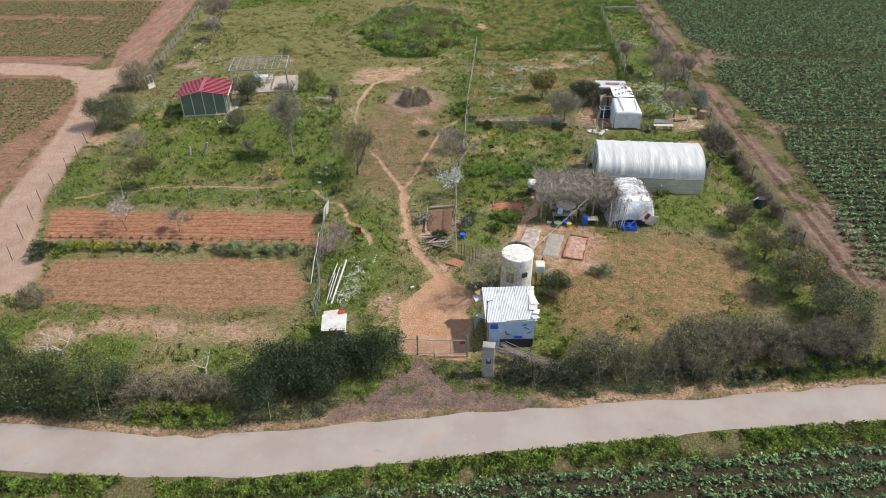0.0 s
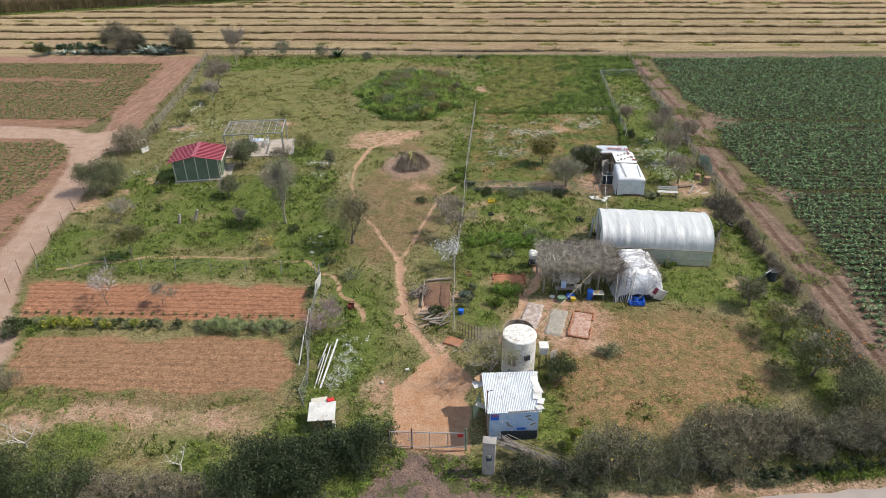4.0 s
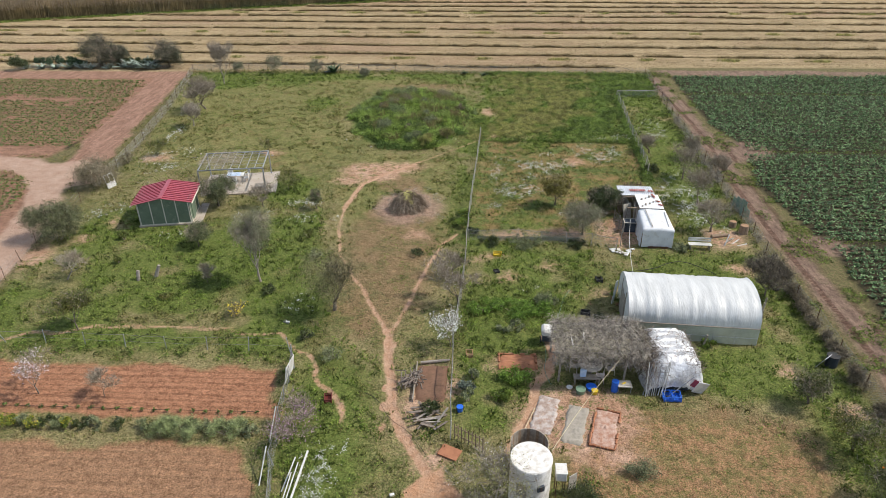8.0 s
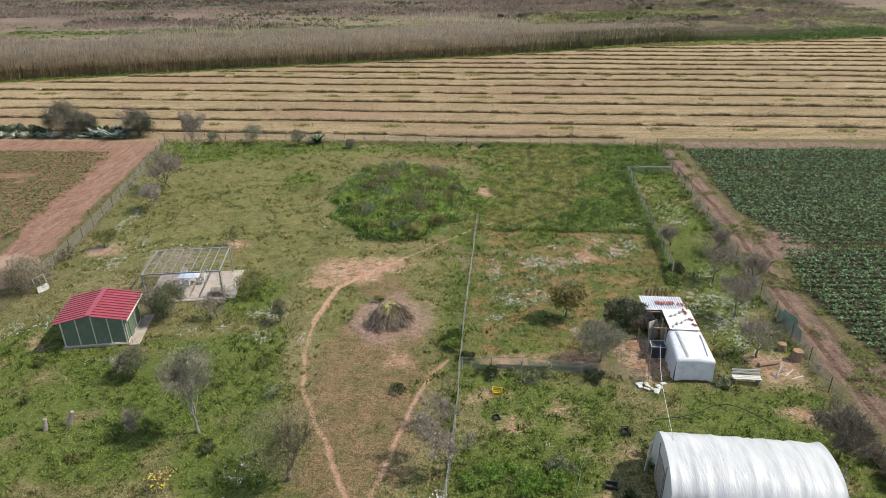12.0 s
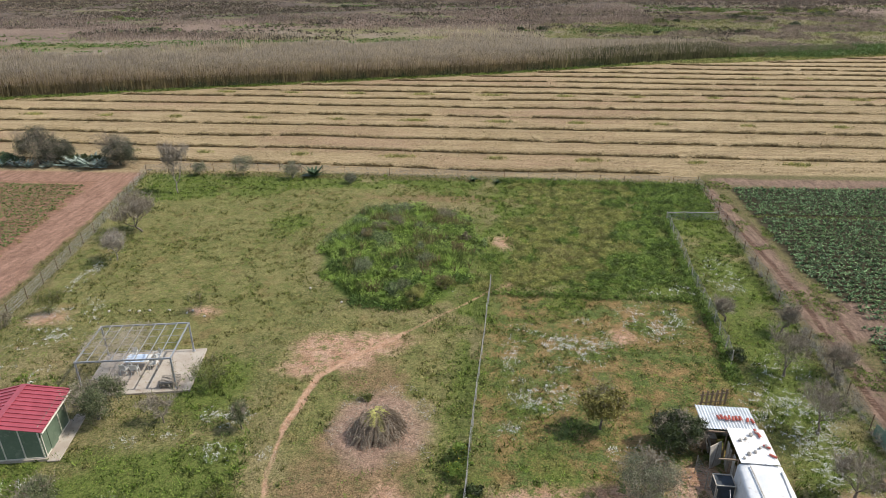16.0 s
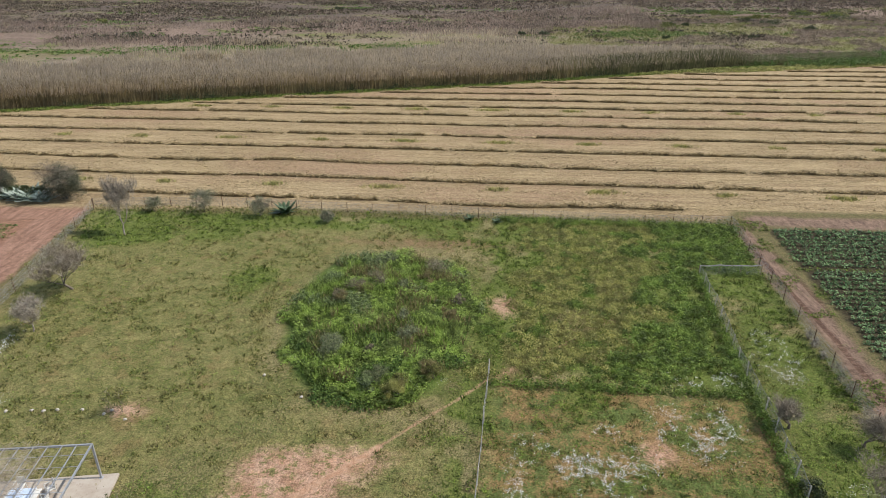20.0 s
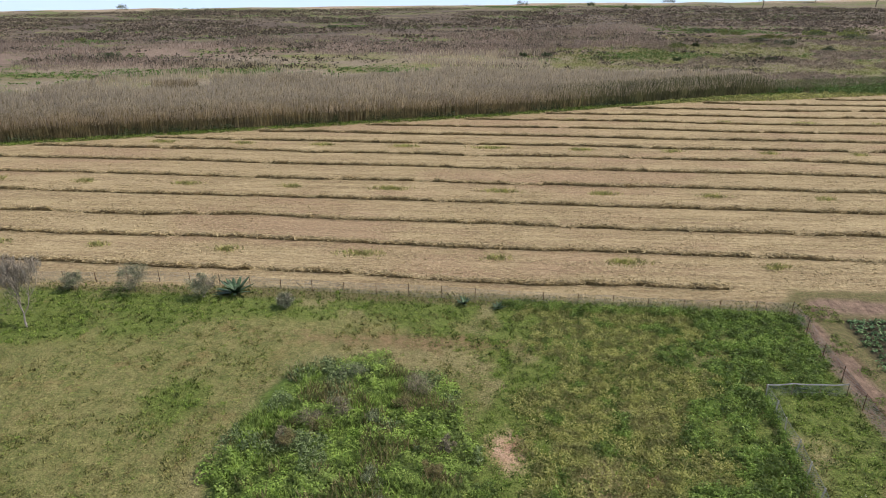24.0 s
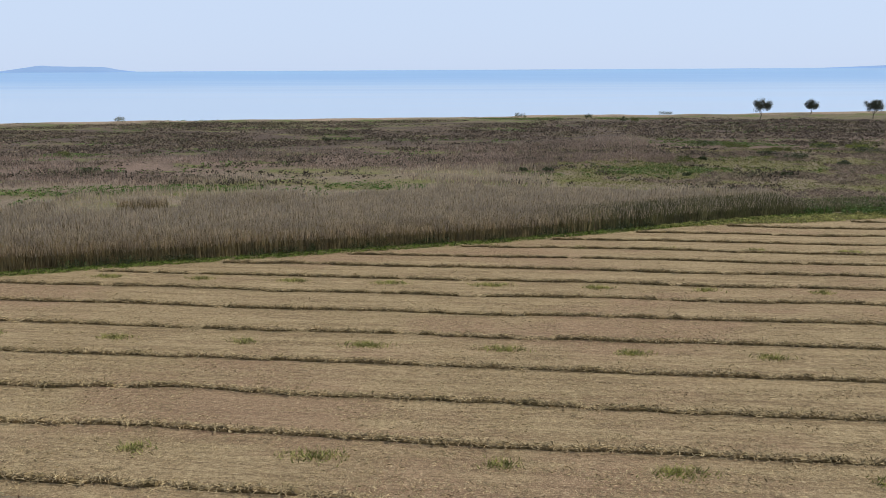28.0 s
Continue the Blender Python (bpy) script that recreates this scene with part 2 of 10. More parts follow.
CROP_EAST = [(25.8, 36.6), (27.4, 44.0), (28.6, 58.2), (28.4, 64.4), (27.2, 72.0), (29.0, 78.6), (29.6, 84.0), (28.2, 90.0), (28.4, 98.0), (28.9, 112.0), (130, 113.6), (130, 44.0), (40, 31.5), (30, 31.0)]
CROP_NORTHWEST = [(-45.5, 79.6), (-46.2, 88), (-48.0, 99), (-49.6, 108.4), (-110, 108.4), (-110, 79.6)]
CROP_WEST = [(-45.6, 71.8), (-42.8, 67.0), (-42.2, 60.0), (-43.5, 50.0), (-44, 40.0), (-46, 30), (-110, 36), (-110, 73.2)]
STUBBLE = [(-140, 112.6), (-45, 113.0), (-20, 114.4), (24.5, 113.6), (27, 117.0), (60, 117.4), (150, 119), (150, 231), (106, 219.0), (82, 211.7), (70.6, 208.6), (57.7, 204.6), (45, 203.2), (33, 199.8), (21, 195.0), (-9, 185.0), (-54, 171), (-93, 157), (-140, 139)]
MOUND = [(-14.9, 88.0), (-15.6, 95.0), (-13.7, 101.5), (-7.4, 103.0), (-1.8, 99.6), (-0.4, 90.6), (-2.6, 82.6), (-6.1, 80.9), (-11.7, 82.4)]
EAST_PLOT = [(5.0, 36.5), (9.5, 40.5), (14.5, 41.0), (18.8, 39.5), (18.0, 33.0), (15.5, 29.8), (6.0, 29.0), (5.0, 32.0)]
HEAP_RING = (-5.7, 66.2, 3.0, 3.4)
REED_EDGE = [(-140, 137), (-93, 156), (-54, 169.7), (-24, 179.6), (2.6, 188.2), (22.7, 196.6), (33.4, 201.0), (45, 206.0), (58.5, 211.2), (78, 216.8), (106, 224)]
SHORE = [(-900, 318), (-291, 455), (-166, 484), (-33, 511), (123, 547), (276, 580), (900, 715)]


def shore_gap(x, y):
    """Distance inland of the shoreline, negative out at sea."""
    return (np.interp(x, [p[0] for p in SHORE], [p[1] for p in SHORE]) - y) * 0.98


def reed_gap(x, y):
    """Distance beyond the reed bed's southern edge."""
    return (y - np.interp(x, [p[0] for p in REED_EDGE], [p[1] for p in REED_EDGE])) * 0.93


def spread(v):
    return np.where(v > 0, np.power(np.abs(v), 1.0), v)


def steps(a, b, fine_a, fine_b, fine, growth=1.16):
    """Grid lines: even between fine_a and fine_b, wider and wider outside."""
    mid = list(np.arange(fine_a, fine_b + 1e-6, fine))
    lo, hi, s = [], [], fine
    v = fine_a
    while v > a:
        s *= growth
        v -= min(s, 200)
        lo.append(max(v, a))
    v, s = fine_b, fine
    while v < b:
        s = min(s * growth, 200)
        v += s
        hi.append(min(v, b))
    return np.array(lo[::-1] + mid + hi)


gx = np.unique(np.concatenate([steps(-4900, 4900, -50, 30, 0.46), np.arange(-14, 4, 0.23)]).round(3))
gy = np.concatenate([np.unique(np.concatenate([steps(-1500, 118, 20, 118, 0.46), np.arange(30, 84, 0.3)]).round(3)), np.arange(119.2, 262, 1.4), steps(264, 700, 264, 560, 4.5)])
X, Y = np.meshgrid(gx, gy)
WX = X + (lattice(X, Y, 2.1, 3) - 0.5) * 0.9 + (lattice(X, Y, 0.9, 4) - 0.5) * 0.35
WY = Y + (lattice(X, Y, 2.1, 5) - 0.5) * 0.9 + (lattice(X, Y, 0.9, 6) - 0.5) * 0.35


def zones(x, y, wx, wy):
    """Signed distances, positive inside, of all that the ground wears."""
    z = {}
    z["home"] = in_poly(x, y, HOME)
    ex, ey = x + (wx - x) * 0.3, y + (wy - y) * 0.3
    footpath = np.maximum(0.30 - line_gap(ex, ey, PATH_MAIN), (lattice(x, y, 0.8, 33) - 0.62) * 1.6 + 0.55 - np.maximum(0.55, line_gap(ex, ey, PATH_MAIN[2:])))
    footpath = np.maximum.reduce([footpath, 0.15 - line_gap(ex, ey, PATH_WEST[:4]), 0.11 - line_gap(ex, ey, PATH_WEST[3:8]), 0.25 - line_gap(ex, ey, PATH_WEST[7:11]), 0.09 - line_gap(ex, ey, PATH_WEST[10:])])
    footpath = np.maximum(footpath, 0.13 - line_gap(ex, ey, PATH_EAST))
    footpath = np.maximum.reduce([footpath, 0.13 - line_gap(wx, wy, PATH_SIDE), 0.15 - line_gap(wx, wy, PATH_SIDE[:4])])
    footpath = np.maximum(footpath, 0.42 - line_gap(wx, wy, PATH_VEG))
    footpath = np.maximum(footpath, 0.10 - line_gap(wx, wy, PATH_HUT))
    footpath = np.maximum(footpath, 0.08 - line_gap(ex, ey, [(-2.3, 80.9), (0.7, 84.1), (5.5, 88.4), (10.4, 92.7)]))
    footpath = np.maximum(footpath, in_poly(wx, wy, YARD) * 0.8 - 0.2)
    z["yard"] = in_poly(wx, wy, YARD)
    z["path"] = footpath
    bare = np.maximum.reduce([blob(wx, wy, -10.4, 73.8, 3.2, 2.3), blob(wx, wy, -12.2, 72.2, 1.5, 1.3), blob(wx, wy, -8.0, 75.6, 2.4, 1.2), blob(wx, wy, -4.6, 60.6, 0.8, 0.9)])
    for b in ((10.5, 77.6, 1.0, 1.0), (1.6, 94.2, 0.9, 1.4), (3.5, 61.0, 2.0, 0.8), (7.4, 61.4, 2.4, 0.9), (12.6, 61.8, 2.0, 2.4), (-4.6, 32.0, 1.0, 1.6), (-8.9, 74.4, 2.6, 1.4),
              (21.6, 40.5, 0.9, 0.8), (20.3, 56.2, 0.9, 0.8), (14.0, 52.4, 4.6, 0.7), (3.0, 44.2, 1.5, 0.9), (-22.6, 79.2, 1.0, 1.0), (-34.2, 77.2, 1.6, 1.2), (-31.5, 62.0, 0.5, 0.9), (-33.0, 58.8, 0.7, 0.6),
              (-2.4, 41.4, 1.3, 2.6), (21.0, 61.0, 1.8, 2.0), (22.6, 33.6, 0.6, 1.5), (19.6, 44.4, 0.6, 0.6), (-1.8, 36.6, 0.9, 0.6), (-35.0, 56.0, 1.4, 1.6), (6.2, 39.4, 3.4, 2.4), (7.6, 36.8, 1.8, 1.2), (2.6, 54.4, 0.7, 0.6), (5.8, 56.2, 0.8, 0.5), (1.4, 57.2, 0.7, 0.4), (-20, 29.4, 3.2, 0.9), (-13.6, 29.2, 2.0, 0.9), (-24.2, 28.6, 1.6, 0.7)):
        bare = np.maximum(bare, blob(wx, wy, *b))
    z["bare"] = bare
    z["heap"] = blob(wx, wy, *HEAP_RING)
    z["bedsouth"] = in_poly(wx, wy, BED_SOUTH)
    z["bed"] = np.maximum(in_poly(wx, wy, BED_NORTH), z["bedsouth"])
    lane_far = np.interp(x, [p[0] for p in ROAD_FAR], [p[1] for p in ROAD_FAR])
    z["bare"] = np.maximum(z["bare"], np.where(np.abs(x) < 34, 0.40 - np.abs(wy - lane_far - 0.25), -9))
    track = 1.7 - line_gap(wx, wy, TRACK_WEST)
    z["farmtrack"] = 2.3 - line_gap(wx, wy, TRACK_NORTHWEST)
    track = np.maximum(track, blob(wx, wy, -41.8, 72.0, 4.0, 4.0))
    z["track"] = track
    z["ruts"] = 1.15 - line_gap(wx, wy, TRACK_EAST)
    z["ruts"] = np.maximum(z["ruts"], blob(wx, wy, 28.6, 81.4, 3.6, 3.4))
    z["ruts"] = np.maximum(z["ruts"], blob(wx, wy, 27.8, 60.0, 3.2, 1.5))
    z["ruts"] = np.maximum(z["ruts"], blob(wx, wy, 26.2, 42.0, 1.9, 9.0))
    z["ruts"] = np.maximum(z["ruts"], in_poly(wx, wy, [(26.2, 111.6), (27.5, 115.2), (150, 116.6), (150, 114.4), (29, 112.6)]))
    z["lane"] = x - np.interp(y, [p[1] for p in TRACK_EAST], [p[0] for p in TRACK_EAST])
    z["drive"] = in_poly(wx, wy, DRIVE)
    crop = np.maximum(in_poly(x, y, CROP_NORTHWEST), in_poly(x, y, CROP_WEST))
    near = np.interp(x, [p[0] for p in ROAD_NEAR], [p[1] for p in ROAD_NEAR])
    z["crop"] = np.maximum(np.maximum(crop, in_poly(x, y, CROP_EAST)), near - 1.3 - wy)
    z["tilled"] = np.maximum(in_poly(x, y, [(-46.5, 76.9), (-44.8, 86), (-48.0, 111), (-112, 110), (-112, 76.9)]), in_poly(x, y, [(-40.0, 67), (-38.6, 58), (-37.6, 50), (-38.5, 40), (-42, 28), (-112, 34), (-112, 74), (-47, 74)]))
    z["stubble"] = in_poly(x, y, STUBBLE)
    z["mound"] = in_poly(wx, wy, MOUND)
    z["reeds"] = reed_gap(wx, wy)
    z["shore"] = shore_gap(x, y)
    z["worn"] = np.maximum(np.maximum(in_poly(wx, wy, EAST_PLOT), in_poly(wx, wy, [(-26.5, 31.5), (-10.8, 31.6), (-10.2, 30.6), (-18, 29.9), (-26, 30.4)])), 1.6 - line_gap(wx, wy, [(-6.4, 48), (-7.0, 56), (-7.2, 62), (-6, 70), (-8.6, 72.6)]))
    z["worn"] = np.maximum(z["worn"], 0.5 - line_gap(wx, wy, [(0.7, 84.1), (5.5, 88.4), (10.4, 92.7)]))
    z["worn"] = np.maximum(z["worn"], blob(wx, wy, -6.6, 57.5, 3.9, 10.5))
    z["worn"] = np.maximum(z["worn"], blob(wx, wy, -5, 106, 8.5, 1.2))
    z["pasture"] = np.maximum(in_poly(wx, wy, [(-43, 112), (-37, 80), (-30, 73.5), (-19, 73), (-14.5, 78), (-16.5, 92), (-15, 104), (-4, 105.5), (2, 103), (4, 106), (-20, 111)]),
                              in_poly(wx, wy, [(-11, 63), (-3, 61), (-1.6, 72), (-3.5, 79), (-12, 79.5), (-14.5, 74)]))
    z["run"] = in_poly(wx, wy, [(0.2, 60.6), (17.2, 60.2), (17.5, 72), (17.5, 82.8), (0.9, 83.6), (0.2, 72)])
    z["plot"] = in_poly(wx, wy, [(5.2, 36.5), (9.6, 40.2), (14.5, 40.0), (18.6, 37.5), (17.4, 32.0), (15.0, 29.8), (6.4, 29.4), (5.6, 32.0)])
    z["lush"] = np.maximum(np.maximum(in_poly(wx, wy, [(-35, 47.5), (-34, 62), (-30, 67), (-24, 62), (-14, 64.5), (-12.6, 59), (-10, 52), (-10.5, 46), (-20, 48.2), (-30, 47)]), in_poly(wx, wy, [(-0.2, 38), (-0.6, 58.8), (11, 58.5), (9.0, 53), (6.5, 48.5), (3.6, 43), (2.0, 38.5)])),
                           np.maximum(in_poly(wx, wy, [(0.8, 85.4), (17.8, 84), (18.4, 112), (-24, 113.6), (-24, 108.5), (-8, 109), (0.5, 104), (2.6, 96)]), blob(wx, wy, -17.6, 69.6, 2.6, 3.0)))
    z["lush"] = np.maximum(z["lush"], in_poly(wx, wy, [(-3.6, 80.6), (-1.6, 75), (-0.7, 67), (0.2, 67), (0.8, 85), (1.2, 93), (-0.2, 92), (-1.6, 83)]))
    z["lush"] = np.maximum(z["lush"], in_poly(wx, wy, [(10, 46.6), (14.4, 41.6), (19.8, 41.0), (22.8, 37), (22.8, 52), (19.4, 51.0), (19, 46.4)]))
    z["lush"] = np.maximum(z["lush"], np.minimum((lattice(x, y, 6.0, 46) * 0.65 + lattice(x, y, 2.3, 47) * 0.35 - 0.73) * 9, 0.9 - 3 * (z["pasture"] > -2)))
    z["lush"] = np.maximum.reduce([z["lush"], blob(wx, wy, -20.6, 97.2, 2.0, 2.2), blob(wx, wy, -17.2, 69.6, 1.7, 3.8), blob(wx, wy, -1.0, 72.0, 1.0, 9.0)])
    z["lush"] = np.maximum(z["lush"], in_poly(wx, wy, [(10.5, 52.6), (20, 52.8), (22.8, 58), (12, 58.6)]))
    z["lush"] = np.maximum(z["lush"], in_poly(wx, wy, [(18.6, 97), (25, 95), (25.4, 112), (19, 112)]) * 0.8)
    z["lush"] = np.maximum(z["lush"], np.minimum(in_poly(wx, wy, [(17.6, 60), (23, 60), (24, 82), (18.6, 84)]), (lattice(x, y, 2.4, 40) - 0.4) * 4))
    z["lush"] = np.maximum(z["lush"], in_poly(wx, wy, [(-40, 103), (-26, 105), (-22, 113.5), (-44, 113.5)]) * 0.7)
    z["lush"] = np.maximum.reduce([z["lush"], in_poly(wx, wy, [(-34, 44.4), (-11, 44.2), (-10.8, 47.2), (-22, 48.4), (-34, 48.2)]), in_poly(wx, wy, [(-10.6, 30.4), (-5.4, 31), (-4.9, 36), (-5.6, 43), (-8.6, 46), (-10.6, 44)]) * 0.7 - 0.2,
                                    in_poly(wx, wy, [(-31, 40), (-28.6, 37), (-27, 31), (-9, 31), (-5.6, 28.4), (-12, 26), (-28, 25.6), (-33.6, 40)]) * 0.3 + (lattice(x, y, 1.8, 87) - 0.62) * 4,
                                    in_poly(wx, wy, [(19.4, 32), (23, 32), (22.6, 56), (19.8, 54)]) * 0.8, in_poly(wx, wy, [(3.4, 28), (6.2, 28), (6.2, 35), (4.6, 36)]),
                                    in_poly(wx, wy, [(18.7, 60.5), (23.4, 60.5), (24.4, 96), (19.4, 96)]) * 0.8, in_poly(wx, wy, [(-0.6, 84), (2.8, 84), (3.4, 104.5), (-0.5, 103.5)])])
    z["lush"] = np.minimum(z["lush"], (lattice(x, y, 3.4, 49) * 0.7 + lattice(x, y, 1.2, 50) * 0.3 - 0.30) * 9)
    return z


Z = zones(X, Y, WX, WY)
height = (lattice(X, Y, 0.8, 8) - 0.5) * 0.05 + (lattice(X, Y, 3.0, 9) - 0.5) * 0.10
height *= np.clip(Z["home"], 0, 1)
height -= 0.06 * np.clip(Z["path"] * 4 + 0.3, 0, 1)
height += np.where(Z["bed"] > 0, (lattice(X, Y * 2.2, 0.8, 12) - 0.5) * 0.10 - 0.02, 0)
height += 0.55 * np.clip(Z["mound"] / 5.0, 0, 1) ** 0.7 + np.where(Z["mound"] > 0, (lattice(X, Y, 1.6, 13) - 0.5) * 0.5 * np.clip(Z["mound"], 0, 1), 0)
height += np.where(Z["heap"] > 0, 0.06, 0)
far = np.clip((Z["reeds"] - 10) / 40, 0, 1)
height += far * (lattice(X, Y, 26.0, 14) - 0.5) * 1.6
dune = np.clip(1 - np.abs(Z["shore"] - 20) / 16, 0, 1)
height += dune * (0.25 + 0.5 * lattice(X, Y, 14.0, 15))
height -= np.clip((6 - Z["shore"]) / 12, 0, 1) * 3.0
gme = bpy.data.meshes.new("ground")
nx, ny = len(gx), len(gy)
co = np.stack([X, Y, height], axis=-1).reshape(-1, 3)
idx = np.arange(nx * ny).reshape(ny, nx)
faces = np.stack([idx[:-1, :-1], idx[:-1, 1:], idx[1:, 1:], idx[1:, :-1]], axis=-1).reshape(-1, 4)
gme.vertices.add(len(co))
gme.vertices.foreach_set("co", co.astype(np.float32).ravel())
gme.loops.add(faces.size)
gme.loops.foreach_set("vertex_index", faces.astype(np.int32).ravel())
gme.polygons.add(len(faces))
gme.polygons.foreach_set("loop_start", np.arange(0, faces.size, 4, dtype=np.int32))
gme.update(calc_edges=True)
gme.polygons.foreach_set("use_smooth", np.ones(len(faces), dtype=bool))
for key in ("path", "bare", "heap", "bed", "track", "ruts", "drive", "crop", "tilled", "stubble", "mound", "reeds", "shore", "worn", "lush", "home", "farmtrack", "lane", "bedsouth", "yard", "pasture", "run", "plot"):
    a = gme.attributes.new(key, "FLOAT", "POINT")
    a.data.foreach_set("value", np.clip(Z[key], -400, 600).astype(np.float32).ravel())


def ground_material():
    n = Nodes("meadow_and_soil")
    big, mid, fine = n.noise(0.09, 4, 0.6), n.noise(0.75, 5, 0.65), n.noise(6.5, 4, 0.75)
    tiny = n.noise(28.0, 2, 0.7)

    def edge(key, soft, jag=0.8, jag_fine=0.5):
        v = n.math("ADD", n.attr(key), n.math("MULTIPLY", n.math("SUBTRACT", mid, 0.5), jag))
        v = n.math("ADD", v, n.math("MULTIPLY", n.math("SUBTRACT", fine, 0.5), jag_fine))
        return n.step(v, -soft, soft)

    green, olive, dry = (0.105, 0.132, 0.034), (0.20, 0.19, 0.066), (0.33, 0.265, 0.135)
    earth, red = (0.30, 0.165, 0.095), (0.36, 0.165, 0.088)
    grass = n.mix(n.step(n.math("ADD", n.math("MULTIPLY", mid, 0.6), n.math("MULTIPLY", fine, 0.4)), 0.38, 0.62), green, olive)
    grass = n.mix(n.math("MULTIPLY", n.step(n.math("ADD", n.math("MULTIPLY", big, 0.5), n.math("MULTIPLY", fine, 0.5)), 0.42, 0.56), 0.85), grass, dry)
    grass = n.mix(n.math("MULTIPLY", n.step(n.math("ADD", n.math("MULTIPLY", mid, 0.6), n.math("MULTIPLY", fine, 0.4)), 0.56, 0.66), 0.75), grass, earth)
    speck = n.noise(13.0, 3, 0.75)
    # dark specks in the grass colour stand for shadow among the blades
    grass = n.mix(n.math("MULTIPLY", n.step(speck, 0.52, 0.60), 0.8), grass, (0.045, 0.055, 0.018))
    grass = n.mix(n.math("MULTIPLY", n.step(speck, 0.45, 0.35), 0.65), grass, (0.36, 0.31, 0.17))
    lush = n.mix(n.step(fine, 0.35, 0.65), (0.085, 0.125, 0.024), (0.165, 0.195, 0.05))
    lush = n.mix(n.math("MULTIPLY", n.step(n.math("ADD", n.math("MULTIPLY", mid, 0.6), n.math("MULTIPLY", fine, 0.4)), 0.55, 0.65), 0.45), lush, (0.20, 0.145, 0.07))
    pasture = n.mix(n.step(n.math("ADD", n.math("MULTIPLY", mid, 0.5), n.math("MULTIPLY", fine, 0.5)), 0.38, 0.60), (0.14, 0.158, 0.048), (0.275, 0.245, 0.098))
    pasture = n.mix(n.math("MULTIPLY", n.step(n.noise(0.35, 4, 0.65), 0.54, 0.66), 0.6), pasture, (0.26, 0.175, 0.08))
    # the same painted shadow specks in the pasture
    pasture = n.mix(n.math("MULTIPLY", n.step(speck, 0.52, 0.61), 0.75), pasture, (0.06, 0.07, 0.022))
    grass = n.mix(n.math("MULTIPLY", edge("pasture", 1.2, 3.0, 1.0), 0.85), grass, pasture)
    run = n.mix(n.step(n.math("ADD", n.math("MULTIPLY", n.noise(0.5, 5, 0.65), 0.6), n.math("MULTIPLY", fine, 0.4)), 0.44, 0.56), (0.105, 0.145, 0.04), (0.29, 0.185, 0.085))
    run = n.mix(n.math("MULTIPLY", n.step(speck, 0.52, 0.66), 0.5), run, (0.06, 0.075, 0.025))
    grass = n.mix(n.math("MULTIPLY", edge("run", 0.8, 1.6, 0.8), 0.9), grass, run)
    col = n.mix(n.math("MULTIPLY", edge("lush", 0.8, 2.2, 1.0), 0.9), grass, lush)
    worn = n.mix(n.step(n.math("ADD", n.math("MULTIPLY", mid, 0.55), n.math("MULTIPLY", fine, 0.45)), 0.38, 0.53), (0.15, 0.14, 0.056), (0.28, 0.18, 0.10))
    worn = n.mix(n.math("MULTIPLY", n.step(speck, 0.5, 0.62), 0.75), worn, (0.06, 0.055, 0.024))
    worn = n.mix(n.math("MULTIPLY", n.step(speck, 0.44, 0.34), 0.5), worn, (0.36, 0.29, 0.19))
    col = n.mix(n.math("MULTIPLY", edge("worn", 0.9, 2.6, 1.0), 0.85), col, worn)
    plot = n.mix(n.step(n.math("ADD", n.math("MULTIPLY", n.noise(1.1, 5, 0.7), 0.6), n.math("MULTIPLY", fine, 0.4)), 0.44, 0.56), (0.37, 0.205, 0.11), (0.21, 0.165, 0.068))
    plot = n.mix(n.math("MULTIPLY", n.step(speck, 0.5, 0.62), 0.65), plot, (0.085, 0.105, 0.032))
    plot = n.mix(n.math("MULTIPLY", n.step(speck, 0.44, 0.36), 0.5), plot, (0.40, 0.30, 0.19))
    col = n.mix(n.math("MULTIPLY", edge("plot", 1.0, 2.6, 1.0), 0.9), col, plot)
    outside = n.mix(n.step(fine, 0.3, 0.7), (0.09, 0.11, 0.035), (0.22, 0.16, 0.09))
    col = n.mix(edge("home", 0.5, 0.8, 0.4), outside, col)
    dirt = n.mix(n.step(mid, 0.35, 0.65), (0.42, 0.245, 0.16), (0.52, 0.345, 0.245))
    dirt = n.mix(n.math("MULTIPLY", n.step(fine, 0.45, 0.75), 0.4), dirt, (0.27, 0.145, 0.085))
    col = n.mix(n.math("MULTIPLY", edge("bare", 0.7, 1.8, 1.4), n.step(n.math("ADD", n.math("MULTIPLY", n.noise(1.7, 4, 0.7), 0.6), n.math("MULTIPLY", fine, 0.4)), 0.42, 0.50, 0.06, 0.95)), col, dirt)
    ash = n.mix(n.step(fine, 0.4, 0.7), (0.40, 0.265, 0.205), (0.27, 0.175, 0.13))
    col = n.mix(n.math("MULTIPLY", edge("heap", 0.8, 1.8, 1.0), 0.8), col, ash)
    trod = n.mix(n.step(n.noise(2.2, 4, 0.7), 0.35, 0.65), (0.43, 0.25, 0.155), (0.51, 0.335, 0.225))
    trod = n.mix(n.step(n.attr("yard"), -0.4, 1.0), trod, n.mix(n.step(n.noise(1.3, 5, 0.7), 0.35, 0.65), (0.44, 0.235, 0.13), (0.50, 0.31, 0.195)))
    col = n.mix(edge("path", 0.11, 0.22, 0.3), col, trod)
    tilled = n.mix(n.step(n.noise(1.0, 5, 0.7, n.pos(0.5, 2.6, 1)), 0.35, 0.65), (0.40, 0.195, 0.11), (0.335, 0.158, 0.088))
    tilled = n.mix(n.math("MULTIPLY", n.step(fine, 0.5, 0.8), 0.4), tilled, (0.42, 0.22, 0.13))
    lines = n.t.nodes.new("ShaderNodeTexWave")
    lines.bands_direction = "Y"
    n.put(lines.inputs["Vector"], n.pos(0.25, 1, 1))
    n.put(lines.inputs["Scale"], 0.62)
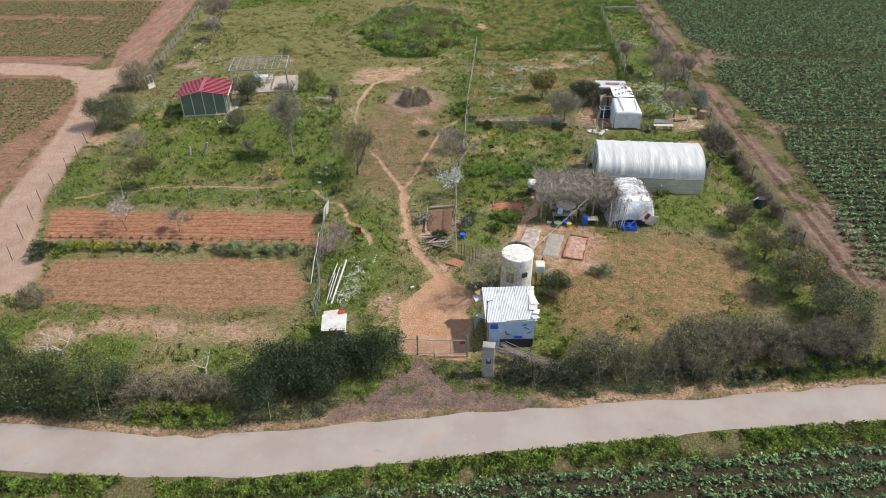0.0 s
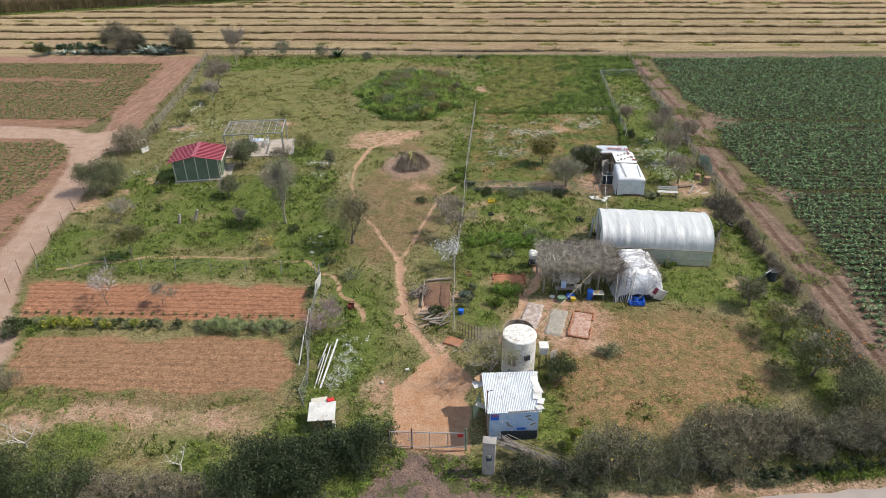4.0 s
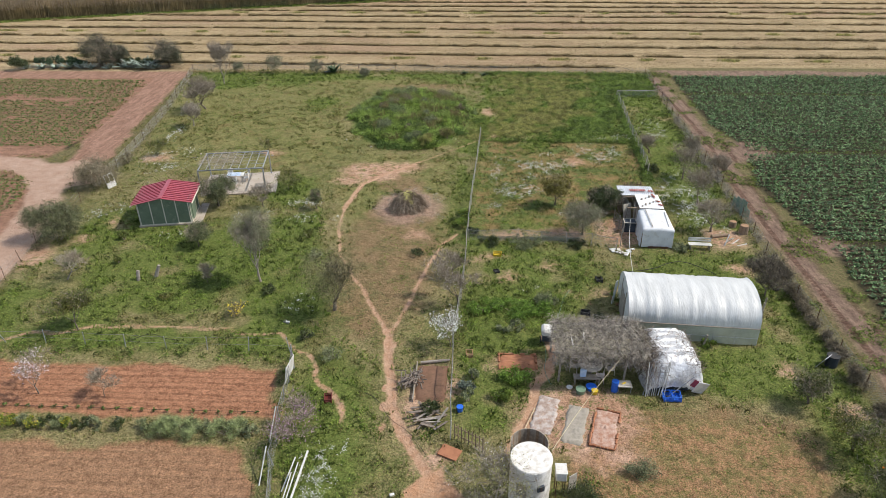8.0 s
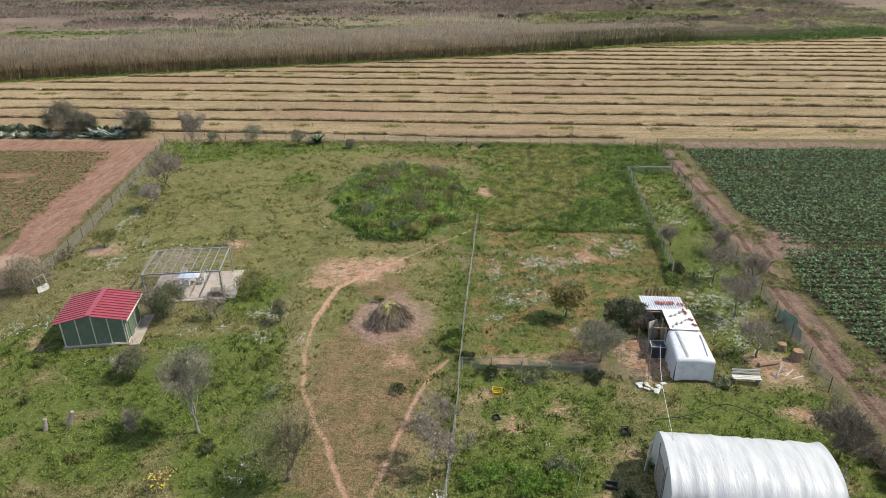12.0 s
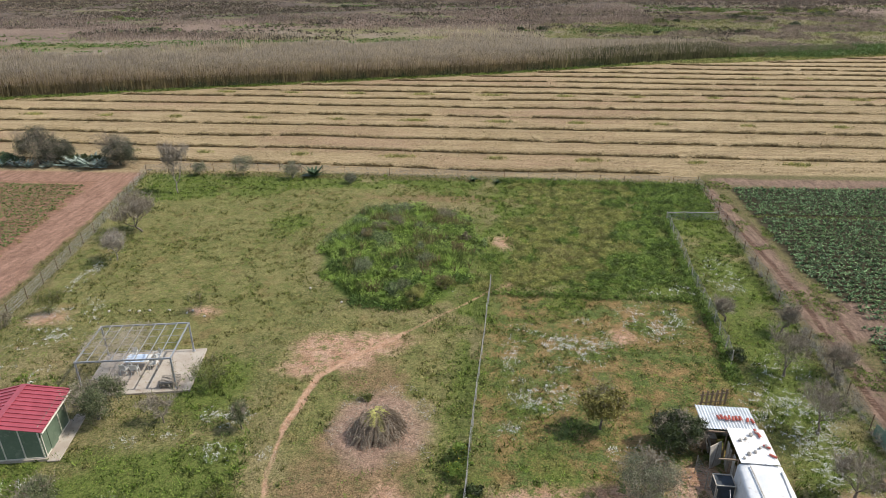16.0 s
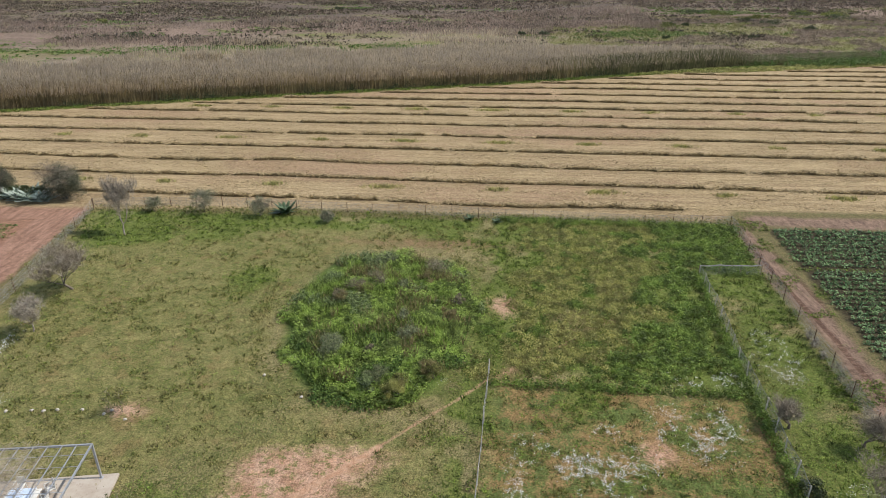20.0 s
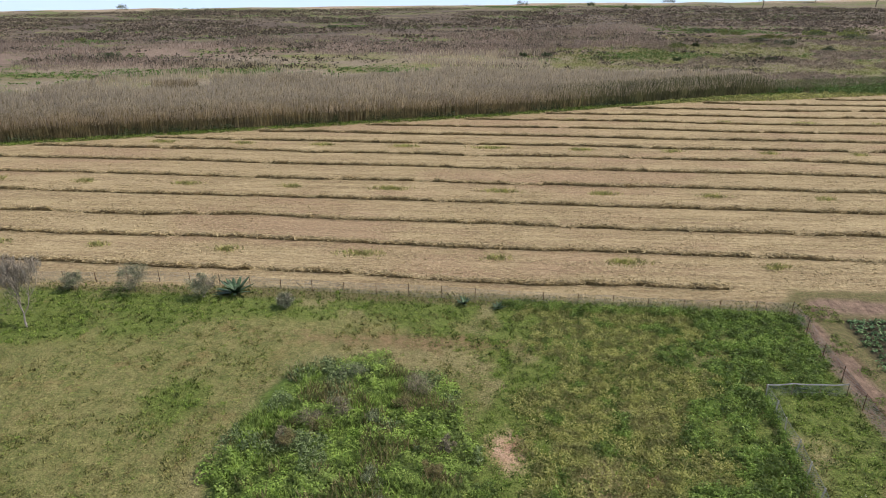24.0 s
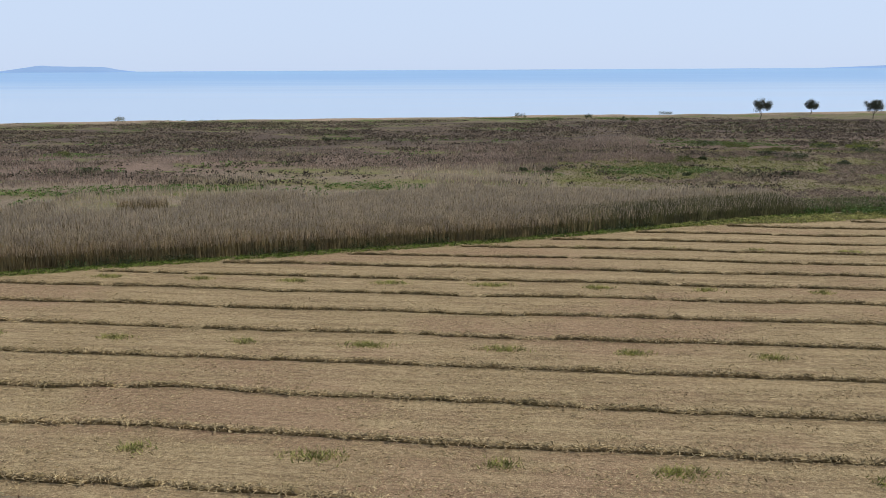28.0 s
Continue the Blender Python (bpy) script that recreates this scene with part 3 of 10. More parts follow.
    n.put(lines.inputs["Distortion"], 1.6)
    n.put(lines.inputs["Detail Scale"], 0.6)
    tilled = n.mix(n.math("MULTIPLY", n.step(lines.outputs[1], 0.45, 0.05), 0.45), tilled, (0.16, 0.075, 0.042))
    tilled = n.mix(n.math("MULTIPLY", n.step(speck, 0.47, 0.36), 0.55), tilled, (0.46, 0.27, 0.17))
    tilled = n.mix(n.math("MULTIPLY", n.step(n.noise(5.0, 3, 0.7), 0.64, 0.72), 0.4), tilled, (0.15, 0.125, 0.055))
    tilled = n.mix(n.math("MULTIPLY", n.step(n.attr("bedsouth"), -0.5, 0.5), 0.5), tilled, n.mix(n.step(fine, 0.35, 0.65), (0.36, 0.235, 0.14), (0.22, 0.155, 0.085)))
    col = n.mix(edge("bed", 0.25, 0.8, 0.5), col, tilled)
    field = n.mix(n.step(n.noise(1.0, 4, 0.65, n.pos(0.25, 1.4, 1)), 0.35, 0.65), (0.33, 0.185, 0.125), (0.24, 0.135, 0.09))
    field = n.mix(n.math("MULTIPLY", n.step(fine, 0.5, 0.72), 0.5), field, (0.13, 0.125, 0.055))
    col = n.mix(edge("tilled", 0.5, 0.8, 0.4), col, field)
    cropsoil = n.mix(n.step(fine, 0.3, 0.7), (0.085, 0.06, 0.038), (0.04, 0.045, 0.022))
    col = n.mix(n.math("MULTIPLY", edge("crop", 0.4, 0.9, 0.4), n.step(n.math("SUBTRACT", n.attr("tilled"), 0.0), 0.6, 0.0)), col, cropsoil)
    trackc = n.mix(n.step(mid, 0.3, 0.7), (0.46, 0.325, 0.245), (0.38, 0.245, 0.175))
    trackc = n.mix(n.math("MULTIPLY", n.step(tiny, 0.45, 0.75), 0.3), trackc, (0.33, 0.22, 0.16))
    farm = n.mix(n.step(n.noise(1.0, 5, 0.7, n.pos(1.6, 0.3, 1)), 0.36, 0.64), (0.36, 0.215, 0.155), (0.25, 0.145, 0.10))
    col = n.mix(edge("farmtrack", 0.4, 0.8, 0.4), col, farm)
    col = n.mix(edge("track", 0.35, 0.7, 0.4), col, trackc)
    rut = n.mix(n.step(n.noise(1.0, 5, 0.7, n.pos(2.2, 0.5, 1)), 0.35, 0.65), (0.28, 0.19, 0.14), (0.17, 0.115, 0.085))
    rut = n.mix(n.math("MULTIPLY", n.step(n.math("ADD", n.math("MULTIPLY", mid, 0.6), n.math("MULTIPLY", fine, 0.4)), 0.55, 0.63), 0.7), rut, (0.125, 0.13, 0.05))
    for off in (-0.35, 1.35):
        band = n.math("ABSOLUTE", n.math("SUBTRACT", n.math("ADD", n.attr("lane"), n.math("MULTIPLY", n.math("SUBTRACT", mid, 0.5), 0.35)), off), 0.0)
        rut = n.mix(n.math("MULTIPLY", n.step(band, 0.30, 0.16), n.step(n.noise(1.0, 2, 0.6, n.pos(1.5, 7.0, 1)), 0.42, 0.52, 0.25, 0.85)), rut, (0.105, 0.058, 0.040))
    col = n.mix(edge("ruts", 0.5, 1.0, 0.6), col, rut)
    gravel = n.mix(n.step(n.math("ADD", n.math("MULTIPLY", mid, 0.6), n.math("MULTIPLY", tiny, 0.4)), 0.38, 0.62), (0.16, 0.115, 0.10), (0.25, 0.165, 0.125))
    gravel = n.mix(n.math("MULTIPLY", n.step(tiny, 0.52, 0.7), 0.5), gravel, (0.13, 0.10, 0.09))
    gravel = n.mix(n.math("MULTIPLY", n.step(n.noise(0.62, 3, 0.7), 0.54, 0.61), 0.8), gravel, (0.085, 0.105, 0.032))
    col = n.mix(edge("drive", 0.3, 0.7, 0.5), col, gravel)
    straw = n.mix(n.step(n.noise(1.0, 6, 0.7, n.pos(0.06, 0.9, 1)), 0.34, 0.66), (0.44, 0.335, 0.19), (0.27, 0.19, 0.108))
    straw = n.mix(n.math("MULTIPLY", n.step(n.noise(1.6, 5, 0.75, n.pos(0.4, 1.6, 1)), 0.45, 0.70), 0.65), straw, (0.55, 0.435, 0.255))
    straw = n.mix(n.math("MULTIPLY", n.step(n.noise(0.035, 4, 0.6, n.pos(0.7, 1.5, 1)), 0.50, 0.62), 0.6), straw, (0.33, 0.21, 0.138))
    straw = n.mix(n.math("MULTIPLY", n.step(n.noise(1.0, 5, 0.75, n.pos(0.5, 4.0, 1)), 0.52, 0.66), 0.7), straw, (0.16, 0.115, 0.062))
    straw = n.mix(n.math("MULTIPLY", n.step(n.noise(1.0, 3, 0.7, n.pos(2.4, 8.0, 1)), 0.54, 0.66), 0.6), straw, (0.62, 0.51, 0.31))
    straw = n.mix(n.math("MULTIPLY", n.step(speck, 0.5, 0.66), 0.4), straw, (0.11, 0.085, 0.045))
    col = n.mix(edge("stubble", 0.6, 1.2, 0.5), col, straw)
    brush = n.mix(n.step(fine, 0.35, 0.65), (0.075, 0.125, 0.025), (0.14, 0.18, 0.045))
    col = n.mix(edge("mound", 0.6, 1.4, 0.6), col, brush)
    m1 = n.noise(1.0, 5, 0.62, n.pos(0.008, 0.022, 0))
    m2 = n.noise(1.0, 6, 0.68, n.pos(0.035, 0.10, 0))
    m3 = n.noise(1.0, 4, 0.7, n.pos(0.5, 0.5, 0))
    inland = n.math("ADD", n.attr("reeds"), n.math("MULTIPLY", n.math("SUBTRACT", m1, 0.5), 150))
    inland = n.math("ADD", inland, n.math("MULTIPLY", n.math("SUBTRACT", m2, 0.5), 60))
    marsh = n.mix(n.step(m2, 0.40, 0.60), (0.25, 0.20, 0.145), (0.20, 0.18, 0.085))
    marsh = n.mix(n.step(inland, 70, 95), marsh, n.mix(n.step(m2, 0.4, 0.6), (0.24, 0.175, 0.135), (0.17, 0.125, 0.098)))
    marsh = n.mix(n.step(inland, 125, 150), marsh, n.mix(n.step(m2, 0.42, 0.60), (0.115, 0.088, 0.070), (0.17, 0.13, 0.095)))
    marsh = n.mix(n.math("MULTIPLY", n.step(m2, 0.555, 0.62), 0.85), marsh, (0.165, 0.18, 0.06))
    marsh = n.mix(n.math("MULTIPLY", n.step(inland, 235, 260), 0.8), marsh, n.mix(n.step(m2, 0.45, 0.58), (0.22, 0.175, 0.12), (0.14, 0.165, 0.055)))
    marsh = n.mix(n.math("MULTIPLY", n.step(m3, 0.5, 0.68), 0.4), marsh, (0.075, 0.06, 0.045))
    col = n.mix(n.step(n.attr("reeds"), -0.6, 0.6), col, marsh)
    sand = n.mix(n.step(m3, 0.4, 0.6), (0.42, 0.33, 0.24), (0.30, 0.22, 0.15))
    col = n.mix(n.step(n.math("ADD", n.attr("shore"), n.math("MULTIPLY", n.math("SUBTRACT", m2, 0.5), 40)), 30, 16), col, sand)
    grain = n.math("ADD", n.math("MULTIPLY", n.noise(9.0, 5, 0.85), 0.6), n.math("MULTIPLY", n.noise(2.4, 5, 0.8), 0.4))
    worn_in = n.math("MAXIMUM", edge("track", 0.35, 0.7, 0.4), edge("path", 0.16, 0.35, 0.35))
    much = n.math("SUBTRACT", 1.0, n.math("MULTIPLY", worn_in, 0.7))
    dark = n.t.nodes.new("ShaderNodeMix")
    dark.data_type, dark.blend_type = "RGBA", "MULTIPLY"
    n.put(dark.inputs[0], n.math("MULTIPLY", n.step(grain, 0.49, 0.57, 0.0, 0.75), much))
    n.put(dark.inputs[6], col)
    n.put(dark.inputs[7], (0.42, 0.40, 0.38))
    light = n.t.nodes.new("ShaderNodeMix")
    light.data_type, light.blend_type = "RGBA", "MULTIPLY"
    n.put(light.inputs[0], n.math("MULTIPLY", n.step(grain, 0.48, 0.40, 0.0, 1.0), much))
    n.put(light.inputs[6], dark.outputs[2])
    n.put(light.inputs[7], (1.5, 1.45, 1.4))
    n.bump(n.math("ADD", n.math("MULTIPLY", fine, 1.0), n.math("MULTIPLY", grain, 0.8)), 0.9, 0.14)
    return n.done(light.outputs[2], 0.95, 0.0, 0.1)


gme.materials.append(ground_material())
ground = tagged(new("ground", gme), "flat farmland with rough meadow, red soil and dirt paths", "ground", kind="structure")


# ---- road ----
def road_strip():
    verts, faces = [], []
    xs = np.concatenate([np.arange(-60, -30, 1.5), np.arange(-30, 30, 0.35), np.arange(30, 80, 1.5)])
    far_y = np.interp(xs, [p[0] for p in ROAD_FAR], [p[1] for p in ROAD_FAR])
    near_y = np.interp(xs, [p[0] for p in ROAD_NEAR], [p[1] for p in ROAD_NEAR])
    k = np.ones(9) / 9
    far_y = np.convolve(np.pad(far_y, 4, mode="edge"), k, "valid") + (lattice(xs, xs * 0, 1.1, 21) - 0.5) * 0.28
    near_y = np.convolve(np.pad(near_y, 4, mode="edge"), k, "valid") + (lattice(xs, xs * 0, 1.1, 22) - 0.5) * 0.28
    n = 8
    for x, a, b in zip(xs, near_y, far_y):
        for i in range(n + 1):
            t = i / n
            crown = 0.05 + 0.04 * (1 - (2 * t - 1) ** 2)
            verts.append((x, a + (b - a) * t, -0.04 if i in (0, n) else crown))
    for c in range(len(xs) - 1):
        for i in range(n):
            a = c * (n + 1) + i
            faces.append((a, a + n + 1, a + n + 2, a + 1))
    return verts, faces


def road_material():
    n = Nodes("dusty_concrete_road")
    big, mid, fine = n.noise(0.35, 4, 0.6), n.noise(1.6, 5, 0.7), n.noise(45, 3, 0.7)
    col = n.mix(n.step(big, 0.35, 0.65), (0.345, 0.295, 0.262), (0.30, 0.25, 0.22))
    col = n.mix(n.math("MULTIPLY", n.step(n.noise(0.5, 5, 0.7, n.pos(0.7, 1.5, 1)), 0.58, 0.68), 0.55), col, (0.31, 0.275, 0.25))
    col = n.mix(n.math("MULTIPLY", n.step(n.noise(0.8, 5, 0.7, n.pos(0.5, 1.3, 1)), 0.56, 0.72), 0.55), col, (0.40, 0.27, 0.19))
    col = n.mix(n.math("MULTIPLY", n.step(fine, 0.5, 0.75), 0.35), col, (0.28, 0.24, 0.21))
    col = n.mix(n.math("MULTIPLY", n.step(n.noise(0.9, 6, 0.75, n.pos(0.35, 1.0, 1)), 0.62, 0.70), 0.5), col, (0.22, 0.185, 0.16))
    col = n.mix(n.math("MULTIPLY", n.step(n.noise(3.5, 5, 0.75), 0.55, 0.7), 0.45), col, (0.39, 0.33, 0.28))
    n.bump(fine, 0.25, 0.01)
    return n.done(col, 0.9, 0, 0.2)


tagged(part("road", road_strip(), road_material(), smooth=True), "pale dusty concrete lane with worn patchy edges", "road", kind="structure")

# ---- sea and far hills ----
def sea_material():
    n = Nodes("calm_sea")
    sep = n.t.nodes.new("ShaderNodeSeparateXYZ")
    n.put(sep.inputs[0], n.pos())
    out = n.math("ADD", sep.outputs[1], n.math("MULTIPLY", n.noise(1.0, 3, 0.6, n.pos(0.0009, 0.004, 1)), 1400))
    # reflected sky is painted in: pale inshore, deeper blue far out
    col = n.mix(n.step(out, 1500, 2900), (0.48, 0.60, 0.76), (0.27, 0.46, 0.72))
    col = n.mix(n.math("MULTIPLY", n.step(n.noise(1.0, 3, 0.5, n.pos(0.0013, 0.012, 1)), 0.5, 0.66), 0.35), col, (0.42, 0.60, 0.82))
    n.bump(n.noise(1.0, 3, 0.6, n.pos(0.25, 0.6, 1)), 0.15, 0.1)
    return n.done(col, 0.45, 0, 0.2)


sv = [(-4950, 300, -1.0), (4950, 300, -1.0), (4950, 1100, -1.0), (-4950, 1100, -1.0), (4950, 4900, 48.0), (-4950, 4900, 48.0)]      # lifted far out, so that it meets the true skyline
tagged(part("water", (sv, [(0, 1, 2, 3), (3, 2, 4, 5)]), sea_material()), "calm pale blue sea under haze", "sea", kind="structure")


def far_hills():
    n = Nodes("haze_glow_hill")
    # distance haze is put in as a blue glow of the hill surface
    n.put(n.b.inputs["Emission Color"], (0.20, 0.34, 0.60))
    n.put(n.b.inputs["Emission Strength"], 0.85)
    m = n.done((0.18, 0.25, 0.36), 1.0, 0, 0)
    rng = np.random.default_rng(7)
    for cx, cy, half, top in ((-3050, 4600, 560, 46), (3500, 4600, 1500, 36)):
        verts, faces = [], []
        for i in range(61):
            t = i / 60
            h = top * (math.sin(math.pi * t) ** 1.1) * (0.8 + 0.4 * lattice(np.array([t * 9.0]), np.array([cx * 1.0]), 1.0, 31)[0])
            x = cx + (2 * t - 1) * half
            verts += [(x, cy, 38.0), (x, cy + 90, 45.0 + h), (x, cy + 260, 38.0)]
        for i in range(60):
            a = i * 3
            faces += [(a, a + 3, a + 4, a + 1), (a + 1, a + 4, a + 5, a + 2)]
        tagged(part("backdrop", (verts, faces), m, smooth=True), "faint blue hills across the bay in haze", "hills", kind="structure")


far_hills()

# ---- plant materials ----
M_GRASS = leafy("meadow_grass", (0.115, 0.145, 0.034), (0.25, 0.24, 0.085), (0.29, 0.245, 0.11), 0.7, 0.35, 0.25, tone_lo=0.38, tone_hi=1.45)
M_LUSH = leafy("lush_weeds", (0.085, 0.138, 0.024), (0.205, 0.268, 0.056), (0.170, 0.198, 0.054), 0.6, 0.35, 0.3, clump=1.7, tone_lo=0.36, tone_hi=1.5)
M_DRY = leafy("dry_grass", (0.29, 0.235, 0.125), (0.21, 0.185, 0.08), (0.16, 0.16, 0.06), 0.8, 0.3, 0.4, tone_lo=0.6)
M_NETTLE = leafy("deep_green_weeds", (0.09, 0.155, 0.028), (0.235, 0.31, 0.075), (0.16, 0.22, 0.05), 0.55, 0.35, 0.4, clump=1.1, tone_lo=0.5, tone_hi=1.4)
M_OATS = leafy("pale_seeding_grass", (0.22, 0.225, 0.07), (0.42, 0.40, 0.16), (0.28, 0.285, 0.09), 0.7, 0.45, 0.3, clump=1.0, tone_lo=0.62, tone_hi=1.4)
M_DAISY = plain("white_petals", (0.80, 0.80, 0.76), (0.70, 0.70, 0.66), 2.0, 0.7)
M_YELLOW = plain("yellow_petals", (0.75, 0.58, 0.04), (0.60, 0.50, 0.06), 2.0, 0.7)
M_BLOSSOM = plain("pale_pink_blossom", (0.78, 0.70, 0.72), (0.70, 0.56, 0.60), 2.0, 0.7)
M_PINK = plain("magenta_blossom", (0.42, 0.20, 0.34), (0.52, 0.32, 0.45), 2.0, 0.7)
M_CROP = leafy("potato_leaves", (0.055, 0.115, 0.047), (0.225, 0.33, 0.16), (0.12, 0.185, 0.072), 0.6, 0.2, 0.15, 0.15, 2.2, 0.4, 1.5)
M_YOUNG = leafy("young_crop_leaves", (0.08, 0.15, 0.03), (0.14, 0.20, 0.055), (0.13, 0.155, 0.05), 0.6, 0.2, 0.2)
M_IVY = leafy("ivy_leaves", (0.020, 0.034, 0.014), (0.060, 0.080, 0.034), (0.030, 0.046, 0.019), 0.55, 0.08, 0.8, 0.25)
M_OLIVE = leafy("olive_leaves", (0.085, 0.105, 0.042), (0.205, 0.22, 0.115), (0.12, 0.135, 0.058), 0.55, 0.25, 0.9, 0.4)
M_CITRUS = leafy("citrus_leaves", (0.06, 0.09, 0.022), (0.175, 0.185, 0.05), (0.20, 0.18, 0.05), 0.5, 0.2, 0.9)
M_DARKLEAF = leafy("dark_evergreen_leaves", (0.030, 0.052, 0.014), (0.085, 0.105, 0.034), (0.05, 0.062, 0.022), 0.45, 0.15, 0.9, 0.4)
M_BEAN = leafy("bean_leaves", (0.12, 0.22, 0.035), (0.22, 0.34, 0.065), (0.15, 0.24, 0.04), 0.6, 0.3, 0.8)
M_DARKTWIG = leafy("dark_hedge_twigs", (0.12, 0.10, 0.075), (0.26, 0.225, 0.17), (0.15, 0.13, 0.095), 0.9, 0.0, 0.8)
M_YELLOWGREEN = leafy("bright_shrub_leaves", (0.14, 0.19, 0.03), (0.29, 0.32, 0.06), (0.12, 0.17, 0.03), 0.6, 0.25, 0.6)
M_GREYGREEN = leafy("grey_green_leaves", (0.14, 0.17, 0.085), (0.27, 0.29, 0.17), (0.14, 0.165, 0.07), 0.6, 0.15, 0.6)
M_AGAVE = leafy("agave_leaves", (0.26, 0.32, 0.27), (0.40, 0.46, 0.41), (0.22, 0.29, 0.22), 0.5, 0.05, 0.8)
M_CACTUS = leafy("broad_dark_leaves", (0.04, 0.075, 0.035), (0.09, 0.13, 0.07), (0.05, 0.09, 0.045), 0.5, 0.05, 0.8)
M_WILLOW = leafy("brownish_fine_leaves", (0.15, 0.145, 0.07), (0.30, 0.28, 0.155), (0.20, 0.185, 0.095), 0.7, 0.25, 0.9)
M_THISTLE = leafy("dull_thistle_leaves", (0.13, 0.18, 0.07), (0.26, 0.31, 0.15), (0.15, 0.20, 0.07), 0.7, 0.2, 0.6)
M_SILVER = leafy("silver_olive_leaves", (0.13, 0.145, 0.085), (0.28, 0.285, 0.19), (0.17, 0.18, 0.11), 0.6, 0.2, 0.9, 0.3)
M_DUSKY = leafy("dusky_olive_leaves", (0.05, 0.058, 0.036), (0.13, 0.135, 0.09), (0.075, 0.08, 0.045), 0.6, 0.15, 0.7, 0.3)
M_LOQUAT = leafy("loquat_leaves", (0.14, 0.135, 0.036), (0.36, 0.31, 0.10), (0.20, 0.185, 0.055), 0.5, 0.2, 0.9)
M_GREYTWIG = leafy("grey_brown_twigs", (0.17, 0.14, 0.098), (0.29, 0.245, 0.175), (0.20, 0.165, 0.12), 0.9, 0.0, 0.7)
M_PALETWIG = leafy("pale_twigs", (0.26, 0.235, 0.20), (0.40, 0.365, 0.31), (0.30, 0.27, 0.22), 0.9, 0.0, 0.7)
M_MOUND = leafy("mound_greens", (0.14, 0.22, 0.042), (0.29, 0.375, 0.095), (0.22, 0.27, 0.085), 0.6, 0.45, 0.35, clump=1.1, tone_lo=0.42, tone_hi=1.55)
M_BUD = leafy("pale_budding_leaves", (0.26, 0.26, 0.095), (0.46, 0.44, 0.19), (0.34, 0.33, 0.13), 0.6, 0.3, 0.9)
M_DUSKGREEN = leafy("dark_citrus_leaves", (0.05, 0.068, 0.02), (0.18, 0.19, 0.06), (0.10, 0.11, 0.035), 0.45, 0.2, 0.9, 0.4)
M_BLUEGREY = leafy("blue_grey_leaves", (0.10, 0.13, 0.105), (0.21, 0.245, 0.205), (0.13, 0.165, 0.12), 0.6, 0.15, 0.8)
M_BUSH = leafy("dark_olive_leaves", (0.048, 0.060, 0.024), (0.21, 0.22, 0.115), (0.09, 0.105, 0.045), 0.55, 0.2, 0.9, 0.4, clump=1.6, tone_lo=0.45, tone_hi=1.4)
M_BARK = plain("grey_bark", (0.20, 0.165, 0.13), (0.13, 0.105, 0.08), 4.0, 0.9, bump=0.5)
M_PALEBARK = plain("pale_bark", (0.34, 0.30, 0.26), (0.24, 0.20, 0.165), 4.0, 0.9, bump=0.4)
M_BLEACHED = plain("bleached_wood", (0.62, 0.57, 0.50), (0.50, 0.45, 0.38), 4.0, 0.9, bump=0.3)
M_TWIG = plain("dry_twigs", (0.38, 0.325, 0.25), (0.26, 0.215, 0.155), 1.5, 0.9)
M_DRYBUSH = leafy("dry_bush_twigs", (0.19, 0.165, 0.11), (0.33, 0.29, 0.20), (0.17, 0.155, 0.09), 0.85, 0.2, 0.7)
M_STRAW = leafy("cut_straw", (0.50, 0.40, 0.235), (0.30, 0.225, 0.125), (0.22, 0.175, 0.085), 0.85, 0.1, 0.5)
M_WINDROW = leafy("windrow_hay", (0.10, 0.072, 0.034), (0.28, 0.205, 0.10), (0.075, 0.058, 0.026), 0.9, 0.05, 0.5, tone_lo=0.55, tone_hi=1.3)
M_GREENREED = leafy("olive_reed_stems", (0.075, 0.08, 0.035), (0.27, 0.245, 0.125), (0.13, 0.13, 0.055), 0.8, 0.4, 0.12, clump=0.5, tone_lo=0.7, tone_hi=1.2)
M_REED = leafy("reed_stems", (0.16, 0.128, 0.065), (0.46, 0.365, 0.20), (0.24, 0.19, 0.10), 0.8, 0.4, 0.12, clump=0.5, tone_lo=0.68, tone_hi=1.2)
M_PLUME = leafy("reed_plumes", (0.44, 0.355, 0.255), (0.62, 0.51, 0.37), (0.46, 0.375, 0.28), 0.85, 0.5, 0.08, clump=0.4, tone_lo=0.82, tone_hi=1.15)
M_HEATH = leafy("marsh_scrub", (0.11, 0.085, 0.068), (0.235, 0.185, 0.145), (0.15, 0.14, 0.075), 0.85, 0.15, 0.03, clump=0.25)
rng = np.random.default_rng(11)


def field_points(n, x0, x1, y0, y1):
    return rng.uniform(x0, x1, n), rng.uniform(y0, y1, n)


def with_z(x, y, z=0.0):
    return np.stack([x, y, np.full(len(x), z) if np.isscalar(z) else z], 1)


def lift(x, y):
    """Ground height at points, as the sheet has it on the brush mound."""
    m = in_poly(x, y, MOUND)
    return 0.5 * np.clip(m / 5.0, 0, 1) ** 0.7


